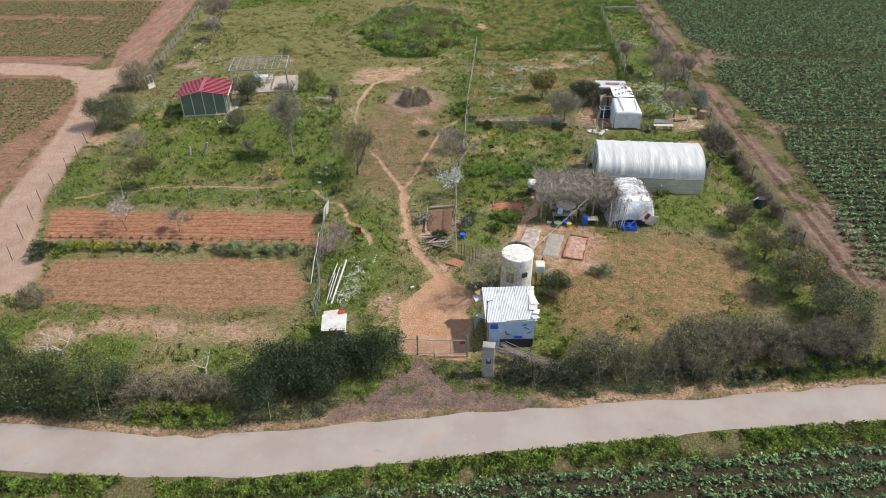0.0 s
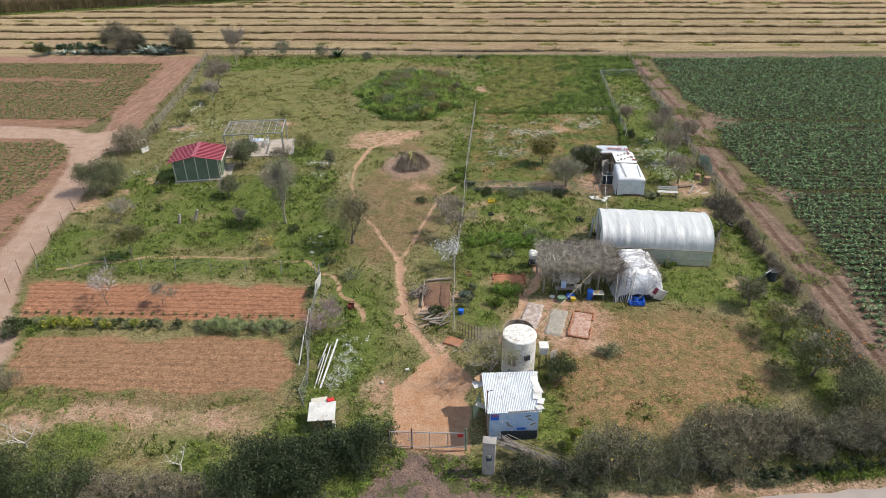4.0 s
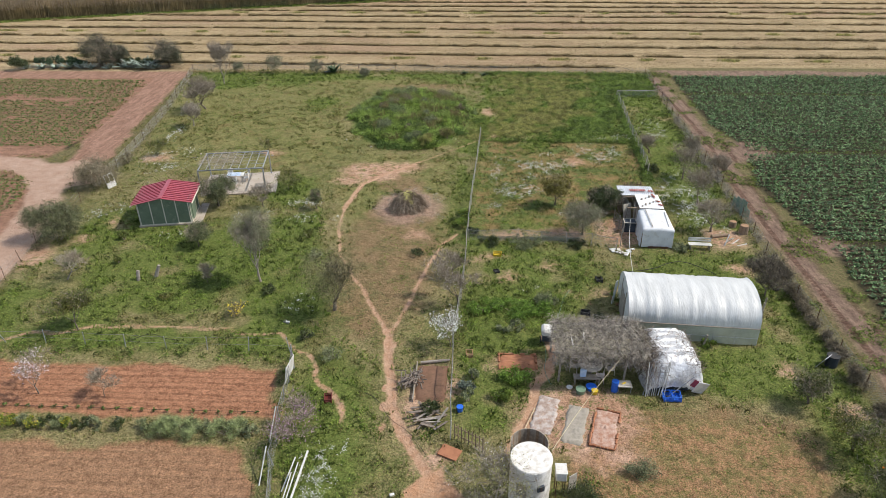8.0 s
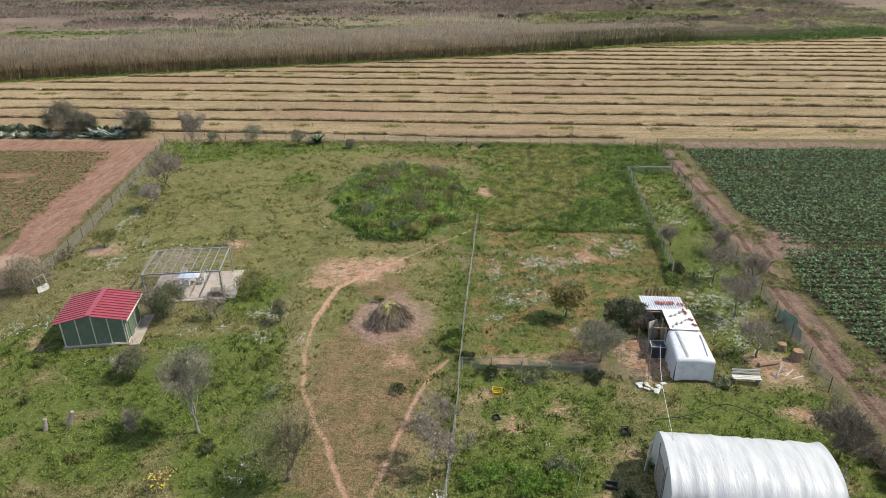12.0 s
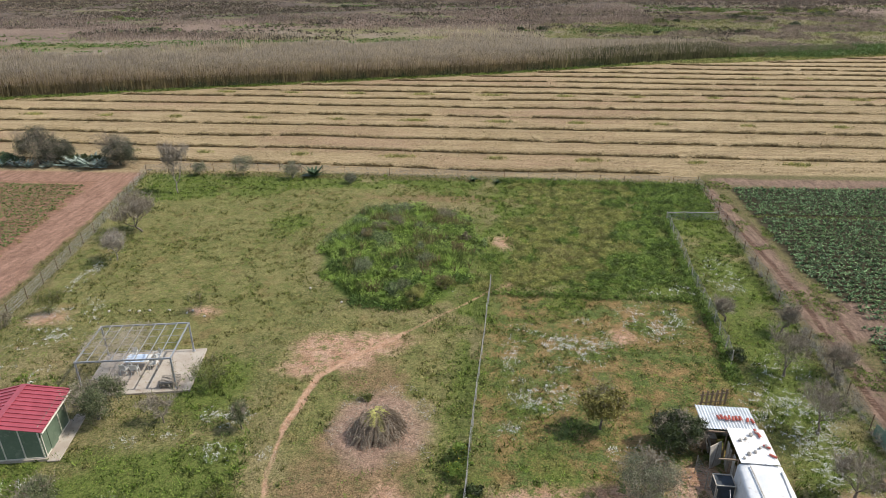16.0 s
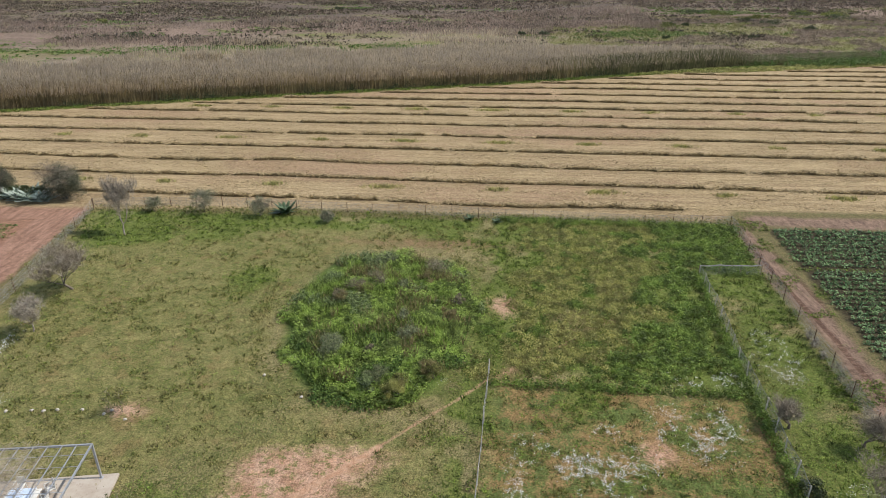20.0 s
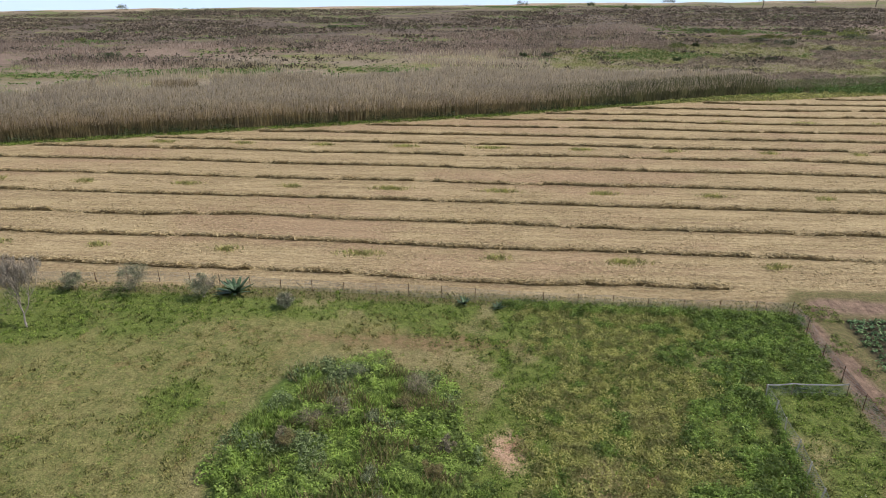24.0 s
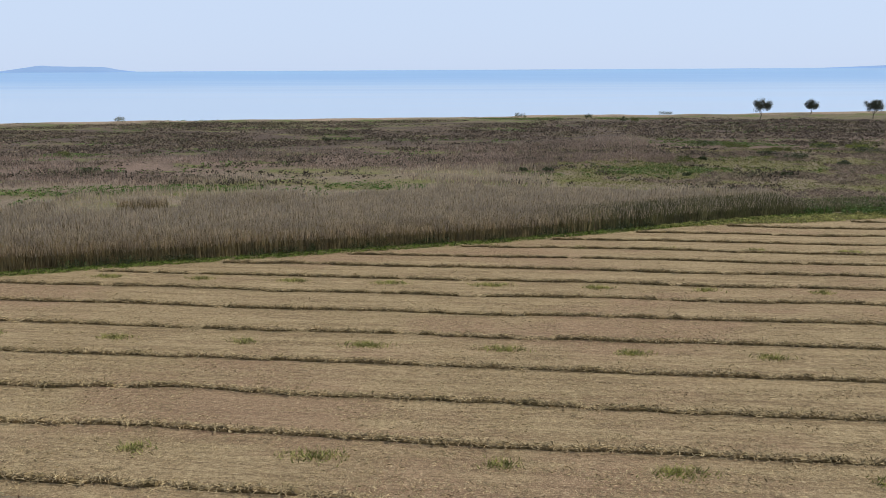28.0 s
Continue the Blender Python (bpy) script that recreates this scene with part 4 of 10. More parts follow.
# ---- meadow grass over the plot and the verges ----
def tufts(n, per, high, width, radius, ok, material, name, label, lean=0.7):
    """Small separate tufts of blades, thick in some spots and thin in others."""
    x, y = field_points(n, -46, 27, 24, 114.5)
    z = zones(x, y, x, y)
    worn_ = lattice(x, y, 1.3, 41) * 0.6 + lattice(x, y, 4.5, 42) * 0.4
    bare = np.maximum.reduce([z["path"] * 3, z["bed"] + 0.15, z["bare"] * 1.5 - 0.2 * worn_, z["track"], z["drive"] - 0.4, z["heap"] - 0.3, z["mound"] - 0.2])
    a = (bare < -0.05) & (z["home"] > -0.4) & (lattice(x, y, 0.55, 44) > 0.36) & ok(x, y, z, worn_)
    x, y = x[a], y[a]
    size = np.repeat(rng.uniform(0.6, 1.35, len(x)), per)
    p = np.stack([np.repeat(x, per) + rng.normal(0, radius, len(x) * per), np.repeat(y, per) + rng.normal(0, radius, len(x) * per), np.full(len(x) * per, -0.02)], 1)
    b = blades_at(p, high, width, rng, lean)
    b[:, 2, 2] *= size
    return quads(name, b, material, label, "grass")


def is_lush(x, y, z):
    return z["lush"] + (lattice(x, y, 2.4, 43) - 0.5) * 3 > 0


tufts(46000, 6, 0.19, 0.08, 0.12, lambda x, y, z, w: ~is_lush(x, y, z) & (w < 0.60) & (z["worn"] + (w - 0.5) * 3 < 0) & ((z["plot"] < 0) | (w < 0.42)), M_GRASS, "grass", "short rough meadow grass, olive green")
tufts(34000, 5, 0.14, 0.05, 0.13, lambda x, y, z, w: ~is_lush(x, y, z) & (w > 0.42) & (z["plot"] < -0.5) & ((z["run"] < 0) | (w > 0.6)), M_DRY, "dry_grass", "dry straw-coloured grass on worn ground", 1.1)
tufts(40000, 6, 0.25, 0.095, 0.11, lambda x, y, z, w: is_lush(x, y, z), M_LUSH, "lush_grass", "thick bright green grass and weeds")


def clumps(x, y, per, radius, high, leaf, material, name, label, flat=0.3, z=0.0, category="weeds"):
    """Low leafy clumps, joined: each a small dome of leaves."""
    n = len(x)
    r = radius * np.sqrt(rng.random((n, per)))
    t = rng.uniform(0, 2 * np.pi, (n, per))
    s = rng.uniform(0.6, 1.35, (n, 1))
    h = high * s * (1 - (r / radius) ** 2 * 0.8) * rng.uniform(0.35, 1.0, (n, per))
    p = np.stack([x[:, None] + r * s * np.cos(t), y[:, None] + r * s * np.sin(t), h + (z if np.isscalar(z) else z[:, None])], -1).reshape(-1, 3)
    return quads(name, leaves_at(p, leaf, leaf * 0.6, rng, flat), material, label, category)


# broad-leaved weeds in the lush ground, and sparse ones elsewhere
wx, wy = field_points(26000, -42, 26, 26, 114)
wz = zones(wx, wy, wx, wy)
free = np.maximum.reduce([wz["path"] * 3, wz["bed"], wz["bare"], wz["track"], wz["drive"], wz["heap"]]) < -0.15
patch = lattice(wx, wy, 1.7, 51) * 0.6 + lattice(wx, wy, 5.0, 52) * 0.4
a = free & (wz["home"] > 0.1) & (wz["lush"] > -0.5) & (patch > 0.40) & (wz["mound"] < 0)
clumps(wx[a], wy[a], 12, 0.34, 0.22, 0.13, M_LUSH, "weeds", "dense broad-leaved green weeds in the meadow", 0.6)
a = free & (wz["home"] > 0.1) & (wz["lush"] < -0.5) & (patch > 0.55) & (wz["mound"] < 0) & (wz["plot"] < 0)
clumps(wx[a], wy[a], 9, 0.24, 0.15, 0.10, M_LUSH, "low_weeds", "scattered low weeds in thin grass", 0.6)
a = free & (wz["plot"] > -0.6) & (patch > 0.44) & (rng.random(len(wx)) < 0.6)
clumps(wx[a], wy[a], 8, 0.16, 0.13, 0.10, M_GRASS, "plot_weeds", "small weeds dotted over dry red soil", 0.6)
a = free & (wz["run"] > 0) & (patch > 0.47)
clumps(wx[a], wy[a], 11, 0.32, 0.16, 0.11, M_LUSH, "run_weeds", "patches of low green weeds in the hen run", 0.6)
# tall weeds in the corner beyond the mound: pale seeding grass and dark broad leaves
nx_, ny_ = field_points(16000, -1, 25, 84, 112.5)
nz_ = np.maximum(in_poly(nx_, ny_, [(1.2, 85.2), (17.8, 84), (18.6, 100.6), (24.6, 101.4), (25, 112), (3, 112.4), (5, 104), (2.6, 96)]), in_poly(nx_, ny_, [(-3.6, 80.6), (-1.6, 76), (0.2, 72), (0.8, 85), (1.2, 93), (-0.2, 92), (-1.6, 83)]))
nz_ = nz_ + (lattice(nx_, ny_, 2.2, 88) - 0.55) * 5
side_ = nx_ - 13.6 - (ny_ - 98) * 0.25 + (lattice(nx_, ny_, 3.0, 81) - 0.5) * 8
lump_ = lattice(nx_, ny_, 1.5, 82) * 0.6 + lattice(nx_, ny_, 0.6, 83) * 0.4
a = (nz_ > 0) & (side_ > 0) & (lump_ > 0.38)
clumps(nx_[a], ny_[a], 15, 0.34, 0.50, 0.17, M_NETTLE, "tall_weeds", "tall dark green broad-leaved weeds in the corner", 0.45)
a = (nz_ > 0) & (side_ <= 0) & (lump_ > 0.36)
clumps(nx_[a], ny_[a], 13, 0.32, 0.34, 0.15, M_OATS, "seeding_grass", "pale seeding grass beyond the mound", 0.35)
a = (nz_ > 0) & (side_ <= 0) & (lump_ < 0.33)
clumps(nx_[a], ny_[a], 13, 0.30, 0.36, 0.15, M_NETTLE, "tall_weeds", "green weeds between pale seeding grass", 0.4)
# dense weed strips along the wire of the back pens
sx_, sy_ = field_points(60000, -1, 26, 70, 113.5)
sg_ = np.minimum.reduce([line_gap(sx_, sy_, [(0.9, 83.5), (9, 83.4), (17.6, 83.2)]) + 0.05, line_gap(sx_, sy_, [(17.2, 72.4), (17.6, 80.0), (17.8, 86.5), (18.4, 95.0), (18.8, 100.6)]), line_gap(sx_, sy_, [(2, 112.3), (14, 111.9), (25.0, 111.6)]) - 0.35])
a = (sg_ < 0.32) & (rng.random(len(sx_)) < 0.55)
clumps(sx_[a], sy_[a], 12, 0.26, 0.62, 0.16, M_NETTLE, "fence_strip", "dark green weed strip along the wire", 0.25)
# taller growth along the fences
fx, fy = field_points(9000, -40, 26, 30, 114)
edge = np.minimum.reduce([line_gap(fx, fy, [(-0.6, 46), (-0.5, 59.5), (0.0, 72), (0.6, 85)]), line_gap(fx, fy, [(-0.2, 59.8), (11.6, 59.2)]), line_gap(fx, fy, [(17.6, 74), (18.1, 86), (18.8, 100.5)]),
                          line_gap(fx, fy, [(0.8, 84.6), (17.8, 83.6)]), line_gap(fx, fy, [(-32.5, 44.2), (-11, 44.0)]), line_gap(fx, fy, [(-44, 113), (-20, 113.6), (0, 112.6), (25, 111.6)]), line_gap(fx, fy, [(-10.9, 44), (-9.4, 30.5)])])
a = edge < 0.55
clumps(fx[a], fy[a], 12, 0.3, 0.42, 0.17, M_LUSH, "fence_weeds", "tall green weeds along the wire fences", 0.1)
# verges of the lane
vx = rng.uniform(-30, 34, 9000)
near_edge = np.interp(vx, [p[0] for p in ROAD_NEAR], [p[1] for p in ROAD_NEAR])
vy = near_edge - 0.05 - np.abs(rng.normal(0, 0.62, 9000))
a = (lattice(vx, vy, 0.9, 53) > 0.30)
clumps(vx[a], vy[a], 9, 0.24, 0.26, 0.14, M_LUSH, "verge_weeds", "green weeds on the verge beside the lane", 0.1)
vx = rng.uniform(-30, 26, 5200)
far_edge = np.interp(vx, [p[0] for p in ROAD_FAR], [p[1] for p in ROAD_FAR])
vy = far_edge + 0.15 + np.abs(rng.normal(0, 0.75, 5200))
a = (in_poly(vx, vy, DRIVE) < -0.2) & (lattice(vx, vy, 0.9, 54) > 0.28)
low = a & (((vx > -17) & (vx < -12)) | (vx > 16) | (vx < -26))
clumps(vx[low], vy[low] + 0.3, 10, 0.26, 0.28, 0.12, M_LUSH, "hedge_weeds", "green weeds at the foot of the hedges", 0.1)
low = a & ~low
clumps(vx[low], vy[low] + 0.35, 14, 0.26, 0.22, 0.10, M_BUSH, "ground_ivy", "dark ivy creeping at the foot of the hedges", 0.3)

# thin growth along the tracks outside the fences
tx, ty = field_points(9000, 23.2, 29, 33, 114)
a = (lattice(tx, ty, 1.6, 59) > 0.66) & (in_poly(tx, ty, CROP_EAST) < 0.3)
clumps(tx[a], ty[a], 8, 0.25, 0.18, 0.12, M_LUSH, "track_weeds", "sparse weeds along the eastern dirt track", 0.5)
tx, ty = field_points(12000, -50, -33, 34, 112)
gap = np.minimum(line_gap(tx, ty, TRACK_WEST) - 1.7, line_gap(tx, ty, TRACK_NORTHWEST) - 2.1)
a = (gap > 0.0) & (gap < 1.0) & (lattice(tx, ty, 1.4, 60) > 0.5) & (in_poly(tx, ty, HOME) < 0.6)
clumps(tx[a], ty[a], 8, 0.25, 0.16, 0.12, M_GRASS, "track_grass", "sparse grass along the western dirt track", 0.5)
tx, ty = field_points(900, -6.5, 3.5, 23.6, 27.5)
a = (in_poly(tx, ty, [(-6.6, 24.0), (-4.6, 26.0), (-4.2, 27.6), (-3.0, 27.3), (-3.2, 26.3), (-5.4, 24.4)]) > 0) | (in_poly(tx, ty, [(-1.8, 27.2), (0.8, 27.3), (0.9, 25.6), (3.2, 24.9), (3.0, 24.4), (0.0, 25.0), (-2.2, 26.4)]) > 0)
clumps(tx[a], ty[a], 12, 0.25, 0.2, 0.12, M_LUSH, "drive_grass", "green grass patches on the gravel entrance", 0.5)

# daisies
ox, oy = field_points(1500000, -36, 23, 30, 100)
dens = np.maximum.reduce([blob(ox, oy, *b) / min(b[2:]) for b in (
    (-14.0, 63.2, 2.8, 1.2), (-23.8, 59.9, 1.4, 0.7), (-18.5, 64.6, 1.2, 0.8), (-15.5, 66.3, 2.0, 1.2), (13.4, 79.5, 3.6, 3.4), (9.4, 78.4, 4.4, 1.6), (18.0, 70.2, 1.8, 2.6), (16.6, 66.4, 1.6, 1.8), (4.2, 69.8, 2.6, 2.0), (19.2, 67.8, 2.6, 3.0), (20.6, 72.6, 2.2, 3.4), (20.8, 88, 2.0, 4),
    (-7.6, 35.0, 1.3, 2.9), (-6.6, 36.6, 0.9, 1.2), (-7.9, 32.6, 0.8, 1.0), (-12.0, 50.0, 1.6, 1.8), (4.2, 52.6, 1.0, 0.6), (-32.6, 76, 3.4, 5), (-35.5, 83, 1.2, 6), (15.0, 85.0, 3.5, 1.4), (18.4, 65.4, 2.0, 2.4), (20.4, 69.4, 2.4, 3.0), (-33.0, 63.6, 2.2, 2.4), (-31.5, 69.5, 2.6, 2.4), (-26.0, 59.6, 1.2, 0.8), (3.4, 74.5, 2.2, 5.0), (-12.6, 86.2, 1.2, 2.4), (-5.6, 83.6, 4.0, 1.2), (-20.8, 63.5, 1.0, 0.7), (6, 76, 5, 4), (20.0, 64.5, 2.6, 3.4), (3.0, 66.0, 2.0, 1.6), (8.6, 64.6, 2.0, 1.0))])
a = (dens > 0) & (rng.random(len(ox)) < np.clip(dens * 1.3, 0, 0.85) * np.clip((lattice(ox, oy, 0.28, 55) * 0.55 + lattice(ox, oy, 1.9, 45) * 0.45 - 0.50) * 6, 0, 1))
quads("daisies", leaves_at(with_z(ox[a], oy[a], rng.uniform(0.12, 0.22, a.sum())), 0.042, 0.042, rng, 0.85), M_DAISY, "drifts of small white daisies in the grass", "flowers")

# ---- overgrown mound ----
mx, my = field_points(6400, -17, 1.5, 79.5, 104.5)
a = in_poly(mx, my, MOUND) + (lattice(mx, my, 2.6, 56) - 0.5) * 3.2 > 0
mx, my = mx[a], my[a]
kindn, tall = lattice(mx, my, 1.9, 57), lattice(mx, my, 2.8, 58)


def on_mound(a, per, rad, high, leaf, material, name, label, flat):
    clumps(mx[a], my[a], per, rad, high, leaf, material, name, label, flat, lift(mx[a], my[a]), "weeds")


on_mound((kindn < 0.60) & (tall < 0.5), 18, 0.42, 0.40, 0.17, M_MOUND, "mound_weeds", "dense green weeds covering a low mound", 0.82)
on_mound((kindn < 0.60) & (tall >= 0.5), 24, 0.40, 0.75, 0.19, M_MOUND, "mound_nettles", "tall bright green weeds on the mound", 0.75)
on_mound((kindn > 0.60) & (my > 91), 22, 0.36, 0.75, 0.17, M_THISTLE, "mound_thistles", "grey-green thistles among the weeds on the mound", 0.0)
on_mound((kindn > 0.60) & (my <= 91), 18, 0.40, 0.55, 0.2, M_YOUNG, "mound_grass", "bright green grass on the mound", 0.0)

bx, by = field_points(26000, -17, 1.5, 79.5, 104.5)
a = (in_poly(bx, by, MOUND) > 0.2) & (lattice(bx, by, 1.5, 47) > 0.62)
quads("mound_blades", blades_at(with_z(bx[a], by[a], lift(bx[a], by[a])), 0.75, 0.10, rng, 0.45), M_MOUND, "tall bright grass blades on the mound", "grass")
a = (in_poly(bx, by, MOUND) > 0.2) & (lattice(bx, by, 1.3, 48) > 0.74)
quads("mound_dry_blades", blades_at(with_z(bx[a], by[a], lift(bx[a], by[a])), 0.8, 0.09, rng, 0.4), M_DRY, "dry brown grass tufts on the mound", "grass")

# ---- crops in rows ----
def crop_rows(name, label, x0, x1, y0, y1, gap, step, per, radius, high, leaf, material, ok, slope=0.0, wide=0.12):
    ys = np.arange(y0, y1, gap)
    xs = np.arange(x0, x1, step)
    gx_, gy_ = np.meshgrid(xs, ys)
    gx_ = gx_ + rng.normal(0, step * 0.3, gx_.shape)
    gy_ = gy_ + slope * gx_ + rng.normal(0, wide, gx_.shape)
    x, y = gx_.ravel(), gy_.ravel()
    a = ok(x, y)
    return clumps(x[a], y[a], per, radius, high, leaf, material, name, label, 0.68, category="crop")


def east_ok(x, y):
    lane = np.minimum.reduce([np.abs(y - (103.0 - 0.01 * x)), np.abs(y - 80.9), np.abs(y - 60.6)])
    return (in_poly(x, y, CROP_EAST) > 0.2 + (lattice(x, y, 1.5, 61) - 0.5)) & (lane > 0.6) & (lattice(x, y, 1.2, 62) > 0.06)


crop_rows("potato_crop", "dark green potato plants in close rows", 26, 74, 34, 113, 0.88, 0.32, 12, 0.21, 0.50, 0.25, M_CROP, east_ok, wide=0.04)
lx = np.arange(28, 76, 0.25)
for yy in (102.6, 80.9, 60.6):
    if yy != 80.9:
        clumps(lx, np.full(len(lx), yy) + rng.normal(0, 0.2, len(lx)), 9, 0.3, 0.3, 0.16, M_LUSH, "furrow_weeds", "bright green weeds in a furrow between crop strips", 0.2)
    else:
        clumps(lx[lx > 31], np.full((lx > 31).sum(), yy) + rng.normal(0, 0.2, (lx > 31).sum()), 9, 0.3, 0.3, 0.16, M_LUSH, "furrow_weeds", "bright green weeds in a furrow between crop strips", 0.2)


def west_ok(x, y):
    d = np.maximum(in_poly(x, y, CROP_NORTHWEST), in_poly(x, y, CROP_WEST))
    thin = lattice(x * 0.6, y, 3.0, 63) * 0.6 + lattice(x, y, 0.8, 64) * 0.4
    return (d > 0.2) & (thin > np.where(y > 78, 0.22, 0.30)) & (np.abs(y - 98.0) > 0.8 * (x < -54))


crop_rows("young_crop", "sparse young green crop in rows on pink soil", -86, -42, 34, 109, 0.8, 0.30, 10, 0.26, 0.26, 0.20, M_YOUNG, west_ok, wide=0.05)


def south_ok(x, y):
    near = np.interp(x, [p[0] for p in ROAD_NEAR], [p[1] for p in ROAD_NEAR])
    return (near - y > 1.45) & ~((np.abs(y - 18.6 - 0.137 * (x - 8.3)) < 0.3) & (np.abs(x - 9) < 1.6))


crop_rows("potato_plants", "thick dark green potato rows with visible soil furrows", -40, 44, 0.0, 19.4, 0.86, 0.26, 15, 0.27, 0.46, 0.19, M_CROP, south_ok, 0.137, 0.09)

# ---- mown field: windrows, straw litter, uncut tufts ----
ROW_Y = (117.0, 124.6, 131.3, 138.2, 145.8, 152.6, 159.1, 165.2, 171.1, 177.2, 183.2, 189.2, 195.2, 201.0, 207.0, 213.0, 219.0)
strands = []
for k, y0 in enumerate(ROW_Y):
    xs = np.arange(-112, 112, 0.5)
    ys = y0 - 0.017 * xs + (lattice(xs, xs * 0 + k * 7.3, 14.0, 65) - 0.5) * 1.2 + (lattice(xs, xs * 0 + k * 3.3, 2.2, 66) - 0.5) * 0.35
    ok = (in_poly(xs, ys, STUBBLE) > 1.6) & (reed_gap(xs, ys) < -2.2)
    if k == 0:
        ok &= xs < 22
    if not ok.any():
        continue
    xs, ys = xs[ok], ys[ok]
    h = 0.14 + 0.28 * lattice(xs, xs * 0 + k * 5.1, 1.1, 67)
    h *= (lattice(xs, xs * 0 + k * 2.9, 3.0, 68) > 0.16)
    w = 0.26 + 0.20 * lattice(xs, xs * 0 + k * 4.7, 1.6, 69)
    ridge_v, ridge_f = [], []
    for x, y, hh, ww in zip(xs, ys, h, w):
        ridge_v += [(x, y - ww * 0.42, -0.03), (x, y - ww * 0.40, hh * 0.85), (x, y + ww * 0.15, hh * 1.1), (x, y + ww, -0.03)]
    for i in range(len(xs) - 1):
        if xs[i + 1] - xs[i] < 0.6:
            q = i * 4
            ridge_f += [(q + j, q + j + 4, q + j + 5, q + j + 1) for j in range(3)]
    tagged(part("windrow", (ridge_v, ridge_f), M_WINDROW), "long low row of raked brown hay on mown field", "hay", "raked hay rows")
    m = int(len(xs) * (26 if k < 9 else 13))
    i = rng.integers(0, len(xs), m)
    off = rng.normal(0.12, 0.26, m)
    strands.append(np.stack([xs[i] + rng.uniform(-0.3, 0.3, m), ys[i] + off, np.clip(h[i] * (1.1 - np.abs(off)) + rng.uniform(-0.02, 0.10, m), 0.03, 1)], 1))
sp = np.concatenate(strands)
quads("hay_strands", leaves_at(sp, 0.6, 0.085, rng, 0.7), M_STRAW, "loose hay strands lying along the raked rows", "hay")
hx, hy = field_points(170000, -75, 70, 113.5, 190)
a = (in_poly(hx, hy, STUBBLE) > 0.3) & (rng.random(len(hx)) < np.clip(1.35 - (hy - 113) / 70, 0.15, 1)) & (lattice(hx * 0.3, hy, 1.4, 70) > 0.4)
quads("stubble", leaves_at(with_z(hx[a], hy[a], 0.03), 0.42, 0.07, rng, 0.8), M_STRAW, "pale straw litter and stubble on mown field", "straw")
tuft = []
for j, ty in enumerate((122.0, 142.5, 163.4, 184.0)):
    for i in range(-9, 9):
        tx = 0.5 + 13.5 * i + rng.normal(0, 0.5)
        yy = ty - 0.012 * tx
        if in_poly(np.array([tx]), np.array([yy]), STUBBLE)[0] > 1 and reed_gap(np.array([tx]), np.array([yy]))[0] < -3:
            big = rng.uniform(0.5, 1.3)
            n_ = int(190 * big)
            tuft.append(np.stack([tx + rng.normal(0, 1.0 * big, n_), yy + rng.normal(0, 0.36, n_), np.full(n_, -0.02)], 1))
tp = np.concatenate(tuft)
quads("uncut_tufts", blades_at(tp, 0.42, 0.12, rng, 0.7), M_OATS, "small uncut green tufts left in the mown field", "grass")
gx2, gy2 = field_points(5000, -45, 27, 112.4, 114.4)
quads("margin_grass", blades_at(with_z(gx2, gy2), 0.2, 0.07, rng, 0.6), M_GRASS, "rough grass along the back fence", "grass")

# ---- reed bed and marsh ----
def reed_points(n, x0, x1, g0, g1):
    x = rng.uniform(x0, x1, n)
    g = rng.uniform(g0, g1, n)
    y = np.interp(x, [p[0] for p in REED_EDGE], [p[1] for p in REED_EDGE]) + g / 0.93
    return x, y, g


def reed_blades(x, y, high, width, material, name, label, lean=0.08, base=0.0):
    n = len(x)
    p = np.stack([x, y, base if not np.isscalar(base) else np.full(n, base)], 1)
    a = rng.uniform(-0.6, 0.6, n)
    side = np.stack([np.cos(a), np.sin(a), np.zeros(n)], 1) * (width * rng.uniform(0.6, 1.3, n)[:, None] / 2)
    tip = p + np.stack([rng.normal(0.05, lean, n) * high, rng.normal(0, lean, n) * high, high], 1)
    return quads(name, np.stack([p - side, p + side, tip + side * 0.5, tip - side * 0.5], 1), material, label, "reeds")


def reed_high(x):
    return np.interp(x, [-100, -20, 30, 56, 64, 110], [4.3, 3.8, 3.5, 3.3, 1.5, 1.2])


x, y, g = reed_points(62000, -120, 96, 0.5, 8)
h = reed_high(x) * rng.uniform(0.72, 1.08, len(x)) * np.clip(0.78 + g * 0.08, 0, 1)
olive = x + rng.normal(0, 7, len(x)) > 14
reed_blades(x[~olive], y[~olive], h[~olive], 0.075, M_REED, "reed_stems", "tall dry reed stems at the edge of the marsh")
reed_blades(x[olive], y[olive], h[olive], 0.075, M_GREENREED, "green_reeds", "tall olive green reed stand beside the mown field")
a = ~olive | (rng.random(len(x)) < 0.22)
reed_blades(x[a], y[a], h[a] * 0.34, 0.075, M_PLUME, "reed_plumes", "tan feathery reed plumes on tall stems", 0.22, h[a] * 0.72)
x, y, g = reed_points(74000, -150, 60, 8, 44)
keepr = (lattice(x, y, 9.0, 71) > (g - 24) / 30) & (rng.random(len(x)) < 0.9) & (g < np.interp(x, [-10, 30, 60], [44, 20, 10]))
x, y, g = x[keepr], y[keepr], g[keepr]
h = reed_high(x) * rng.uniform(0.75, 1.05, len(x)) * np.clip(1.15 - g / 90, 0.5, 1)
reed_blades(x, y, h, 0.11, M_REED, "reed_stems", "dry reed stems filling the marsh")
reed_blades(x, y, h * 0.40, 0.11, M_PLUME, "reed_plumes", "tan grey reed plumes over the marsh", 0.22, h * 0.74)
M_PURPLE = leafy("purple_brown_heath", (0.19, 0.145, 0.118), (0.34, 0.27, 0.215), (0.22, 0.185, 0.125), 0.9, 0.25, 0.05, clump=0.5)
